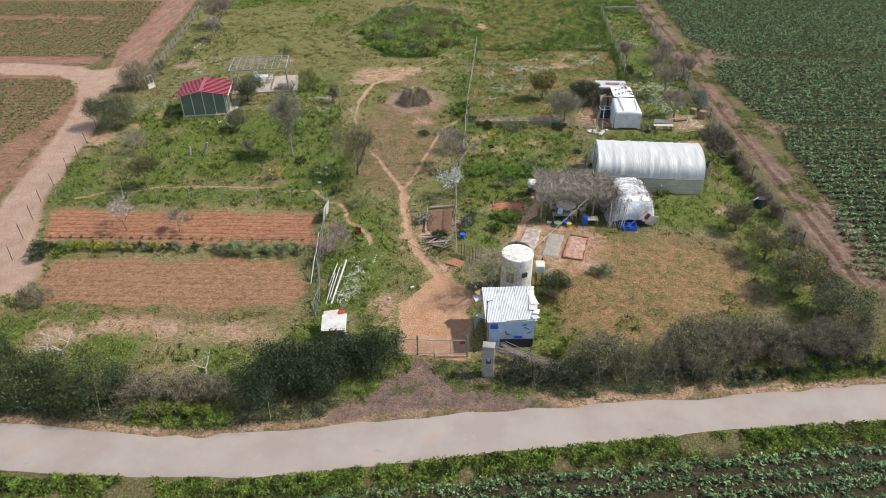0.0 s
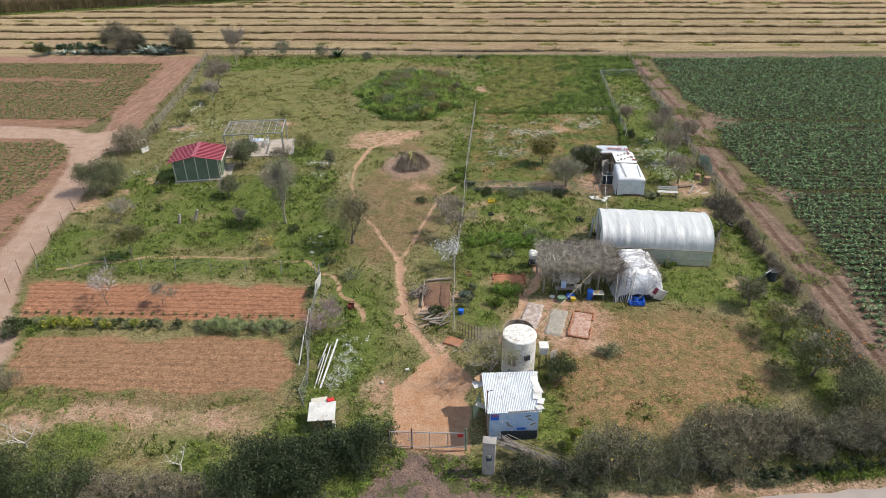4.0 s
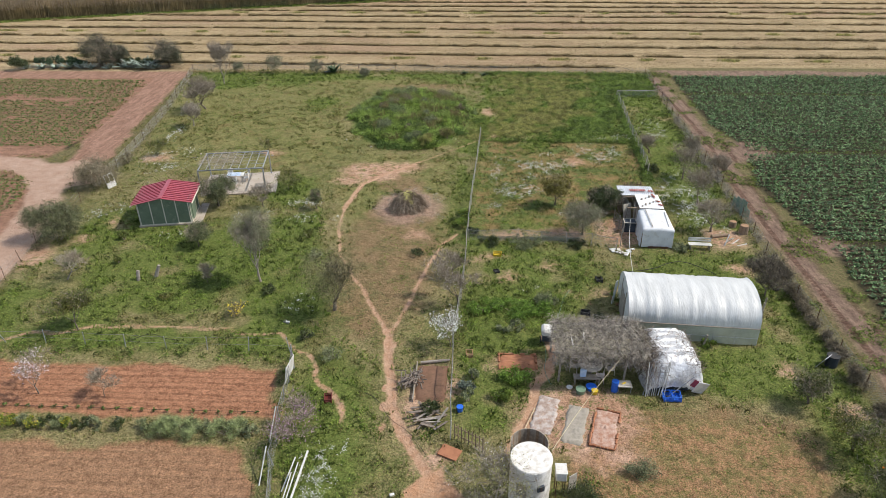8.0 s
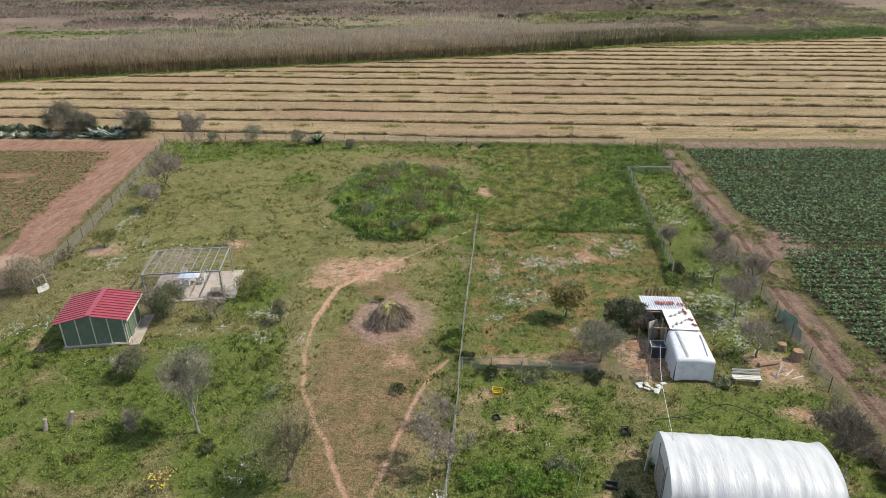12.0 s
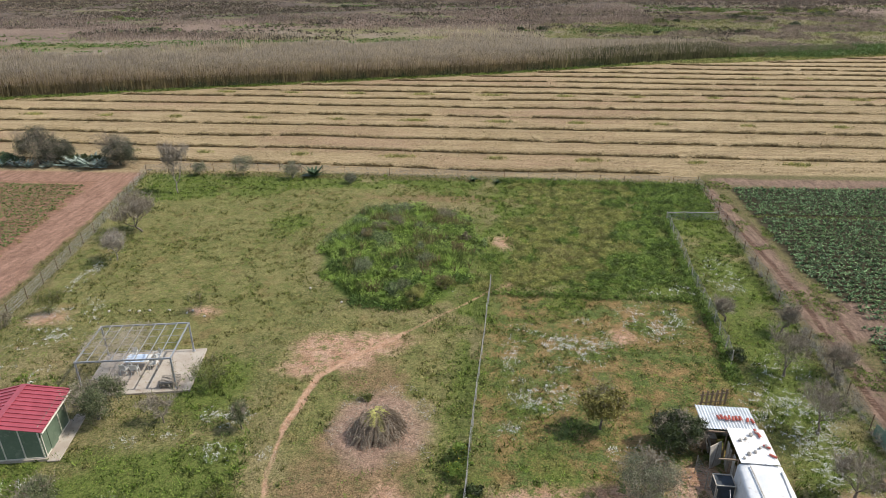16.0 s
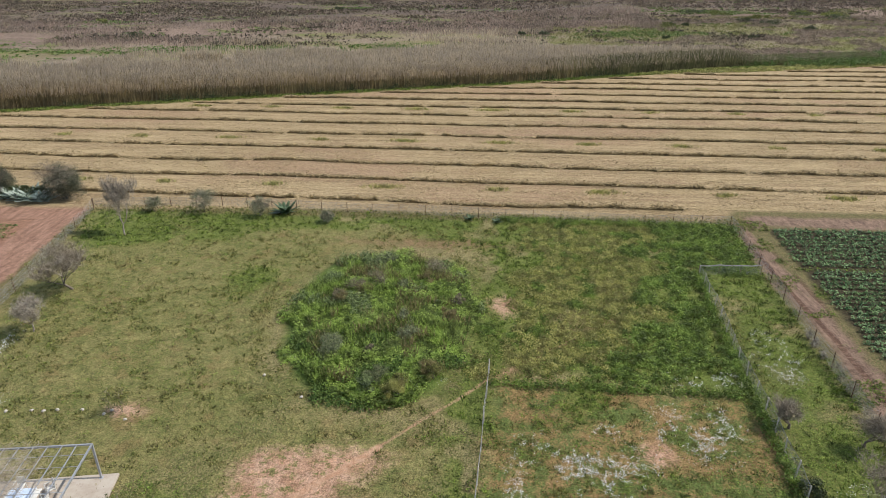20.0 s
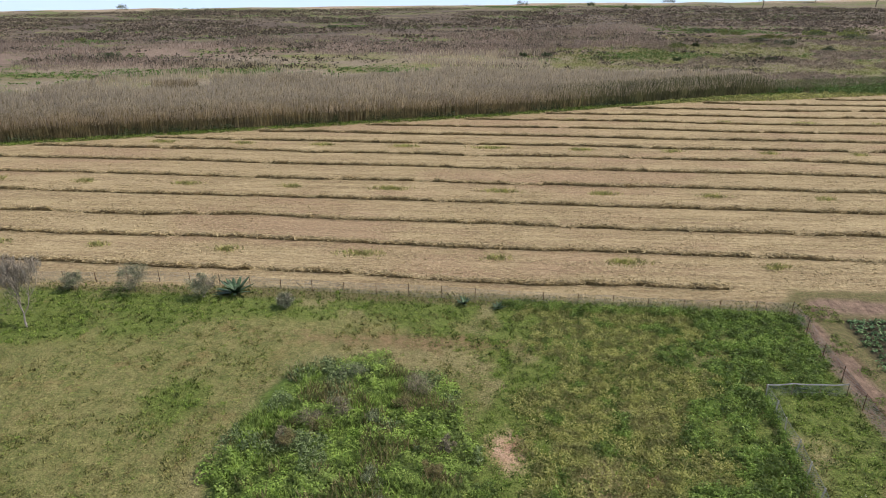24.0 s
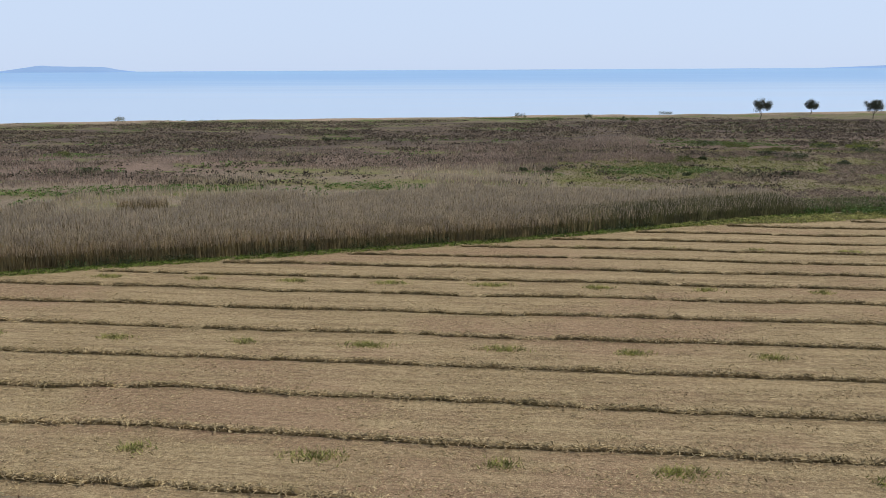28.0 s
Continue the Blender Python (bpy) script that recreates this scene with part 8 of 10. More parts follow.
# ---- seed beds by the tank ----
def seed_bed(label, cx, cy, sx, sy, rz, mat, curb):
    ob = thing("seed_bed", label, "bed", cx, cy, 0, rz, "seed beds by the tank")
    bm = bmesh.new()
    nx_, ny_ = 13, 22
    def spot(i, j):
        q = Vector((i * 0.45 + cx, j * 0.45, 4))
        rim = i in (0, nx_) or j in (0, ny_)
        return (sx * (i / nx_ - 0.5) + 0.12 * noise.noise(q * 1.9), sy * (j / ny_ - 0.5) + 0.12 * noise.noise(q * 1.9 + Vector((9, 0, 0))), 0.045 + 0.035 * noise.noise(q * 1.6) + 0.03 * noise.noise(q * 4.1) - (0.10 if rim else 0))
    g = [[bm.verts.new(spot(i, j)) for j in range(ny_ + 1)] for i in range(nx_ + 1)]
    for i in range(nx_):
        for j in range(ny_):
            bm.faces.new((g[i][j], g[i + 1][j], g[i + 1][j + 1], g[i][j + 1]))
    part("soil", bm, mat, ob, smooth=True)
    if curb:
        r = random.Random(int(cx * 10))
        for x0, y0, x1, y1 in ((-1, -1, 1, -1), (1, -1, 1, 1), (1, 1, -1, 1), (-1, 1, -1, -1)):
            n = 7
            for k in range(n):
                t0, t1 = k / n, (k + 0.9) / n
                a = Vector(((x0 + (x1 - x0) * t0) * sx / 2, (y0 + (y1 - y0) * t0) * sy / 2, 0.05))
                b = Vector(((x0 + (x1 - x0) * t1) * sx / 2, (y0 + (y1 - y0) * t1) * sy / 2, 0.05))
                if r.random() < 0.8:
                    part("kerb_clod", R(a + Vector((r.uniform(-0.04, 0.04), r.uniform(-0.04, 0.04), 0)), b, r.uniform(0.05, 0.09), r.uniform(0.04, 0.08), 6), M_REDSOIL, ob)


seed_bed("rectangular bed of dry ashy soil", 4.35, 39.8, 1.25, 3.0, -16, M_ASH, False)
seed_bed("rectangular bed under grey straw mulch", 5.95, 39.1, 1.2, 3.0, -16, M_GREYSTRAW, False)
seed_bed("kerbed bed of pinkish crusted soil", 7.55, 38.8, 1.35, 2.9, -16, M_POOLSOIL, True)
seed_bed("kerbed bed of bare red soil", 3.0, 44.3, 2.3, 1.4, 0, M_REDSOIL, True)


# ---- vine arbour with clutter ----
def arbour():
    ob = thing("vine_arbour", "timber arbour roofed with tangled leafless vines", "arbour", 7.45, 44.5)
    for x, y in ((-2.1, -1.9), (1.7, -2.0), (-2.3, 1.0), (2.0, 1.0), (-0.2, 1.0), (2.4, -0.4)):
        part("post", R((x, y, -0.1), (x + 0.05, y, 2.2), 0.07, 0.06), M_GREYWOOD, ob)
    for y in (-1.9, -0.4, 1.0):
        part("beam", R((-2.6, y, 2.18), (2.5, y, 2.22), 0.05), M_GREYWOOD, ob)
    for i in range(6):
        x = -2.3 + i * 0.9
        part("rafter", R((x, -2.2, 2.27), (x + 0.1, 1.3, 2.29), 0.035), M_GREYWOOD, ob)
    r = random.Random(21)
    for i in range(2):
        part("white_lath", B(-1.4 + i * 0.75, -0.9 + r.uniform(-0.5, 0.6), 2.5, 0.06, 0.8, 0.03, 0, 0, r.uniform(-20, 10)), M_WHITE, ob)
    g = np.random.default_rng(22)
    n = 9000
    p = np.stack([g.uniform(-2.45, 2.9, n) + g.normal(0, 0.15, n), g.uniform(-2.2, 1.25, n) + g.normal(0, 0.2, n), 2.22 + np.abs(g.normal(0, 0.2, n))], 1)
    quads("vine_tangle", leaves_at(p, 0.62, 0.019, g, 0.4), M_VINE, "", "", ob)
    n = 1700
    p = np.stack([g.uniform(-2.6, 2.7, n), -2.25 + g.normal(0, 0.12, n), g.uniform(1.5, 2.4, n)], 1)
    quads("hanging_vine", leaves_at(p, 0.6, 0.022, g, 0.0, 0.8), M_VINE, "", "", ob)
    n = 1500
    p = np.stack([2.55 + np.abs(g.normal(0, 0.3, n)), g.uniform(-1.9, 1.2, n), g.uniform(0.5, 2.4, n)], 1)
    quads("side_vine", leaves_at(p, 0.6, 0.03, g, 0.0, 0.3), M_DRYBUSH, "", "", ob)


arbour()


def crate(x, y, z, rz, mat, label, size=(0.42, 0.6, 0.3), group="plastic crates", parent_mat=None):
    ob = thing("crate", label, "crate", x, y, z, rz, group)
    sx, sy, sz = size
    part("base", B(0, 0, 0.02, sx, sy, 0.03), mat, ob)
    for px_, py_, a, b in ((-sx / 2, 0, 0.025, sy), (sx / 2, 0, 0.025, sy), (0, -sy / 2, sx, 0.025), (0, sy / 2, sx, 0.025)):
        s = part("side", B(px_, py_, 0.09, a, b, 0.12), mat, ob)
        part("rim", B(px_, py_, sz - 0.04, a + 0.015, b + 0.015, 0.06, bevel=0.006), mat, s)
    for px_ in (-sx / 2, sx / 2):
        for py_ in (-sy / 2, sy / 2):
            part("corner", B(px_, py_, sz / 2, 0.05, 0.05, sz - 0.02), mat, ob)
    return ob


crate(11.45, 41.4, 0, 4, M_BLUE, "blue plastic crate standing in the grass", (0.46, 0.62, 0.36))
crate(11.98, 41.4, 0, -3, M_BLUE, "blue plastic crate standing in the grass", (0.46, 0.62, 0.36))
crate(9.5, 54.0, 0, 5, M_BLACK, "black plastic crate in the meadow", (0.4, 0.6, 0.28))
crate(7.9, 49.7, 0, 80, M_BLACK, "black plastic crate beside a hose", (0.4, 0.6, 0.24))
crate(2.0, 57.5, 0, 85, M_YEL, "yellow plastic crate tipped by the pen", (0.4, 0.6, 0.3))
crate(-8.1, 40.4, 0, 10, plain("dark_red_plastic", (0.16, 0.03, 0.025), (0.11, 0.025, 0.02)), "dark red plastic crate by blossoming tree", (0.4, 0.6, 0.28))
crate(0.0, 44.8, 0, 3, M_CARD, "brown wooden crate at the fence", (0.4, 0.5, 0.3))
crate(1.9, 55.0, 0, 20, M_BLACK, "old black tray lying in grass", (0.35, 0.4, 0.12))


def chair(x, y, rz, label="white plastic garden chair", group="garden chairs", mat=None):
    ob = thing("garden_chair", label, "chair", x, y, 0, rz, group)
    m = mat or M_WHITE
    part("seat", B(0, 0, 0.42, 0.46, 0.44, 0.04, bevel=0.015), m, ob)
    part("backrest", B(0, 0.23, 0.66, 0.44, 0.035, 0.42, -10, bevel=0.015), m, ob)
    for sx in (-0.2, 0.2):
        part("armrest", B(sx * 1.15, 0.02, 0.64, 0.05, 0.42, 0.03, bevel=0.008), m, ob)
        for sy in (-0.19, 0.2):
            part("leg", R((sx * 1.12, sy * 1.1, 0), (sx, sy, 0.42 if sy > 0 else 0.63), 0.022, 0.026), m, ob)
    return ob


def clutter():
    ob = thing("round_table", "round grey stone-topped table under the arbour", "table", 7.3, 43.4)
    part("tabletop", R((0, 0, 0.72), (0, 0, 0.78), 0.75, 0.72, 28), M_STONE, ob)
    part("pedestal", R((0, 0, 0), (0, 0, 0.72), 0.14, 0.1, 10), M_CONCRETE, ob)
    chair(6.4, 43.6, 70, "dusty plastic chair under the arbour", "chairs under the arbour", M_STONE)
    chair(8.5, 43.4, -70, "dusty plastic chair under the arbour", "chairs under the arbour", M_STONE)
    chair(7.8, 42.7, 175, "dusty plastic chair under the arbour", "chairs under the arbour", M_STONE)
    ob = thing("work_bench", "low wooden bench loaded with tools", "bench", 7.0, 42.5)
    part("top", B(0, 0, 0.5, 1.6, 0.45, 0.05), M_GREYWOOD, ob)
    for sx in (-0.7, 0.7):
        for sy in (-0.17, 0.17):
            part("leg", B(sx, sy, 0.24, 0.06, 0.06, 0.48), M_GREYWOOD, ob)
    ob = thing("blue_canister", "blue plastic canister on the bench", "canister", 6.75, 42.5, 0.525)
    part("body", B(0, 0, 0.26, 0.36, 0.22, 0.52, bevel=0.04), M_LIGHTBLUE, ob)
    part("cap", R((0.1, 0, 0.52), (0.1, 0, 0.58), 0.04), M_WHITE, ob)
    ob = thing("basin", "blue plastic basin full of leaves", "basin", 7.2, 41.95)
    part("bowl", R((0, 0, 0), (0, 0, 0.26), 0.22, 0.32, 16), M_BLUE, ob)
    ob = thing("bucket", "yellow plastic bucket on the ground", "bucket", 7.35, 41.6)
    part("pail", R((0, 0, 0), (0, 0, 0.28), 0.15, 0.2, 14), M_YEL, ob)
    part("handle", R((-0.2, 0, 0.28), (0.2, 0, 0.30), 0.008), M_STEEL, ob)
    ob = thing("barrel", "blue plastic drum standing by a post", "barrel", 8.55, 41.9)
    part("drum", R((0, 0, 0), (0, 0, 0.7), 0.2, 0.2, 16), M_BLUE, ob)
    part("lid", R((0, 0, 0.7), (0, 0, 0.74), 0.21, 0.21, 16), M_BLUE, ob)
    ob = thing("side_table", "small white metal table with a yellow tool", "table", 9.1, 41.95)
    part("top", B(0, 0, 0.5, 0.8, 0.6, 0.04, bevel=0.01), M_STONE, ob)
    for sx in (-0.35, 0.35):
        for sy in (-0.25, 0.25):
            part("leg", R((sx, sy, 0), (sx, sy, 0.5), 0.02), M_STEEL, ob)
    ob = thing("drill", "yellow hand tool lying on the table", "tool", 9.05, 41.95, 0.52, 30)
    part("grip", B(0, 0, 0.04, 0.3, 0.09, 0.07, bevel=0.02), M_YEL, ob)
    ob = thing("bowl", "white enamel bowl on the grass", "bowl", 5.95, 42.0)
    part("dish", R((0, 0, 0), (0, 0, 0.1), 0.12, 0.19, 14), M_WHITE, ob)
    ob = thing("planter", "green plastic tub with weeds", "tub", 6.55, 41.65)
    part("tub", R((0, 0, 0), (0, 0, 0.3), 0.24, 0.3, 14), M_GREENTIN, ob)
    ob = thing("covered_barrow", "white sheet thrown over a handcart", "cart", 4.95, 46.4)
    part("cover", B(0, 0, 0.95, 0.7, 0.9, 0.5, 0, 6, 0, bevel=0.12), M_WHITE, ob)
    part("body", B(0, 0, 0.5, 0.6, 0.8, 0.4, bevel=0.04), M_DARK, ob)
    for sx in (-0.34, 0.34):
        part("wheel", R((sx, 0, 0.22), (sx * 1.15, 0, 0.22), 0.22, 0.22, 16), M_BLACK, ob)


clutter()


# ---- tarpaulin hut ----
def tarp_hut():
    ob = thing("tarp_hut", "vaulted hut covered with silvery torn tarpaulin", "hut", 11.9, 43.55, 0, 3)
    ob.scale = (0.97, 0.90, 1.0)
    verts, faces = [], []
    na, nb = 44, 36
    for j in range(nb + 1):
        y = -0.9 + 2.85 * j / nb
        for i in range(na + 1):
            t = math.pi * i / na
            q = Vector((i * 0.3, j * 0.3, 3.0))
            k = 1 + 0.06 * noise.noise(q) + 0.035 * noise.noise(q * 2.6) + 0.02 * noise.noise(q * 6)
            x = -1.75 * math.copysign(abs(math.cos(t)) ** 0.55, math.cos(t)) * k
            z = 2.15 * (math.sin(t) ** 0.62) * k
            verts.append((x, y + (0.06 + (0.08 if j == 0 else 0)) * noise.noise(Vector((i * 0.45, j * 0.5, 7))), z))
    for j in range(nb):
        for i in range(na):
            a = j * (na + 1) + i
            faces.append((a, a + 1, a + na + 2, a + na + 1))
    o = part("cover", (verts, faces), M_TARP, ob, smooth=True)
    # end sheets
    for y, nm in ((-1.93, "front_sheet"), (1.93, "back_sheet")):
        pts = [(-1.66 * math.copysign(abs(math.cos(math.pi * i / 20)) ** 0.55, math.cos(math.pi * i / 20)), y, 2.06 * (math.sin(math.pi * i / 20) ** 0.62)) for i in range(21)]
        if nm == "front_sheet":
            vs, fs = [], []
            nu, nv = 40, 22
            for j in range(nv + 1):
                v = j / nv
                for i in range(nu + 1):
                    a_ = radians(84) * v
                    x = (-1.75 + 3.5 * i / nu) * (1 - 0.05 * v)
                    top = 2.17 * max(0.0, 1 - abs(-1 + 2 * i / nu) ** 3.64) ** (1 / 3.2)
                    hem = 0.22 + 0.2 * noise.noise(Vector((x * 1.7, 2, 5))) - (0.15 if x > 0.7 else 0.0)
                    q = Vector((x * 1.6, v * 2.6, 8))
                    fold = 0.09 * noise.noise(q) + 0.06 * noise.noise(q * 2.7) + 0.035 * noise.noise(q * 6.0)
                    vs.append((x + 0.06 * noise.noise(q + Vector((4, 0, 0))), -0.86 - 1.12 * math.sin(a_) + fold * v, max(top + fold * 0.5, 0.0) if top < hem else hem + (top - hem) * math.cos(a_) ** 0.8 + fold * 0.6))
            for j in range(nv):
                for i in range(nu):
                    q = j * (nu + 1) + i
                    fs.append((q, q + 1, q + nu + 2, q + nu + 1))
            part(nm, (vs, fs), M_TARP, ob, "creased silvery sheet hanging over the front", True)
            continue
        bm = bmesh.new()
        f = bm.faces.new([bm.verts.new(p) for p in pts])
        bmesh.ops.triangulate(bm, faces=[f])
        part(nm, bm, M_TARP, ob)
    # dark panel added as the shade inside, seen below the hem
    part("inside_shade", B(0.0, -1.6, 0.22, 3.1, 0.06, 0.44), M_DARK, ob)
    r = random.Random(5)
    for i in range(4):
        y = -0.8 + 0.85 * i
        bm = bmesh.new()
        last = None
        for k in range(13):
            t = math.pi * k / 12
            p = Vector((-1.72 * math.copysign(abs(math.cos(t)) ** 0.55, math.cos(t)), y, 2.11 * (math.sin(t) ** 0.62)))
            if last is not None:
                rod(bm, last, p, 0.02, 0.02, 5)
            last = p
        part("hoop", bm, M_STEEL, ob)
    part("red_patch", B(1.15, -2.0, 0.75, 0.5, 0.02, 0.5, 0, 30, 0), plain("dark_red_print", (0.34, 0.06, 0.10), (0.22, 0.05, 0.08)), ob, "dark red printed patch")
    part("loose_flap", B(1.45, -2.06, 0.50, 0.8, 0.05, 0.9, 12, 20, 10, bevel=0.02), M_TARP, ob)
    g = np.random.default_rng(23)
    n = 2300
    t = np.where(g.random(n) < 0.6, g.uniform(0.35, 1.2, n), g.uniform(0.5, 2.4, n))
    y_ = g.uniform(-1.95, 1.9, n)
    drop_ = np.sqrt(np.clip(1 - (np.clip(-0.86 - y_, 0, 1.1) / 1.12) ** 2, 0, 1)) ** 0.8
    p = np.stack([-1.78 * np.sign(np.cos(t)) * np.abs(np.cos(t)) ** 0.55, y_ - 0.03, 2.2 * np.sin(t) ** 0.62 * drop_ + 0.04], 1)
    quads("vine_web", leaves_at(p + g.normal(0, 0.05, p.shape), 0.75, 0.022, g, 0.3), M_DEADTWIG, "", "", ob)


tarp_hut()


def leaning_poles():
    ob = thing("leaning_poles", "bundle of pale poles leaning against the hut", "poles", 10.5, 41.55)
    r = random.Random(6)
    for i in range(11):
        x = -0.35 + i * 0.12
        part("pole", R((x, r.uniform(-0.1, 0.1), -0.02), (x + r.uniform(0.05, 0.4), 0.42, 2.0 + r.uniform(-0.3, 0.3)), 0.03, 0.025), M_WHITE if i % 3 else M_STEEL, ob)
    part("pole", R((1.0, -0.1, 0.0), (2.4, 0.2, 1.35), 0.03), M_STEEL, ob)


leaning_poles()


# ---- greenhouse tunnel ----
def greenhouse():
    L, W, H, side = 8.2, 4.8, 2.95, 1.3
    ob = thing("greenhouse", "long arched tunnel greenhouse covered in white film", "greenhouse", 14.4, 49.25, 0, -4)
    def arch(k, wob=0.0):
        t = math.pi * k
        y = -math.cos(t) * W / 2
        z = side + (H - side) * math.sin(t) ** 0.72
        return y, z
    verts, faces = [], []
    na, nl = 26, 60
    for j in range(nl + 1):
        x = -L / 2 + L * j / nl
        for i in range(na + 1):
            y, z = arch(i / na)
            sag = 0.035 * noise.noise(Vector((x * 1.8, i * 0.15, 2))) + 0.03 * noise.noise(Vector((x * 4.5, i * 0.1, 5)))
            near_rib = abs(((x + L / 2) / (L / 6)) % 1 - 0.5) * 2
            sag -= 0.03 * (1 - near_rib ** 3)
            verts.append((x, y * (1 + sag * 0.5), z + sag))
    for j in range(nl):
        for i in range(na):
            a = j * (na + 1) + i
            faces.append((a, a + 1, a + na + 2, a + na + 1))
    part("roof_film", (verts, faces), M_FILM, ob, smooth=True)
    for i in range(7):
        x = -L / 2 + L * i / 6
        bm = bmesh.new()
        last = Vector((x, -W / 2, -0.05))
        for k in range(15):
            y, z = arch(k / 14)
            p = Vector((x, y * 0.985, z - 0.03))
            rod(bm, last, p, 0.025, 0.025, 5)
            last = p
        rod(bm, last, (x, W / 2, -0.05), 0.025, 0.025, 5)
        part("hoop", bm, M_STEEL, ob)
    for sy in (-1, 1):
        v = [(-L / 2, sy * W / 2, -0.02), (L / 2, sy * W / 2, -0.02), (L / 2, sy * W / 2, side), (-L / 2, sy * W / 2, side)]
        part("side_film", (v, [(0, 1, 2, 3)]), M_SIDE, ob, "clouded translucent side film")
        part("film_roll", R((-L / 2, sy * (W / 2 + 0.03), side), (L / 2, sy * (W / 2 + 0.03), side), 0.04), M_GREYWOOD, ob)
        part("rail", R((-L / 2, sy * (W / 2 + 0.01), 0.55), (L / 2, sy * (W / 2 + 0.01), 0.55), 0.02), M_STEEL, ob)
    for sx in (-1, 1):
        bm = bmesh.new()
        pts = [(sx * L / 2, -W / 2, 0.0)] + [(sx * L / 2, *arch(k / 16)) for k in range(17)] + [(sx * L / 2, W / 2, 0.0)]
        f = bm.faces.new([bm.verts.new(p) for p in pts])
        bmesh.ops.triangulate(bm, faces=[f])
        part("end_film", bm, M_SIDE if sx > 0 else M_FILM, ob)
        for y in (-0.9, 0.9):
            part("end_stud", R((sx * (L / 2 + 0.02), y, -0.05), (sx * (L / 2 + 0.02), y, 2.5), 0.03), M_GREYWOOD, ob)
    part("door", B(-L / 2 - 0.04, 0.0, 1.0, 0.04, 1.5, 2.0), M_GREYWOOD, ob, "dark wooden door at the end")
    part("loose_film", B(-L / 2 - 0.35, 1.6, 0.9, 0.4, 0.05, 1.7, 0, 12, 60), M_FILM, ob)


greenhouse()
for i in range(9):
    shrub("potted_plant", "leafy green plant growing behind the greenhouse", 11.2 + i * 0.6, 52.6 - i * 0.03, 0.3, 0.28, 0.4, 120, 0.14, M_LUSH, 400 + i, 3, group="plants behind the greenhouse", category="plant")
for i, (x, y) in enumerate(((10.2, 52.3), (10.1, 51.6), (10.3, 50.9))):
    ob = thing("flower_pot", "terracotta pot with a green plant", "pot", x, y, group="flower pots")
    part("pot", R((0, 0, 0), (0, 0, 0.28), 0.13, 0.18, 12), M_CARD, ob)
    quads("plant", leaves_at(np.random.default_rng(i).normal(0, 0.14, (90, 3)) + np.array([0, 0, 0.42]), 0.16, 0.09, np.random.default_rng(i)), M_LUSH, "", "", ob)
for x, y, h, l, nm in ((14.9, 46.35, 1.0, 0.12, "stump_post"), (19.7, 49.6, 1.3, 0.0, "gate_post"), (20.1, 50.4, 1.2, 0.05, "gate_post")):
    ob = thing(nm, "weathered wooden post beside the greenhouse", "post", x, y)
    part("shaft", R((0, 0, -0.1), (l, -l, h), 0.07, 0.06, 7), M_GREYWOOD, ob)


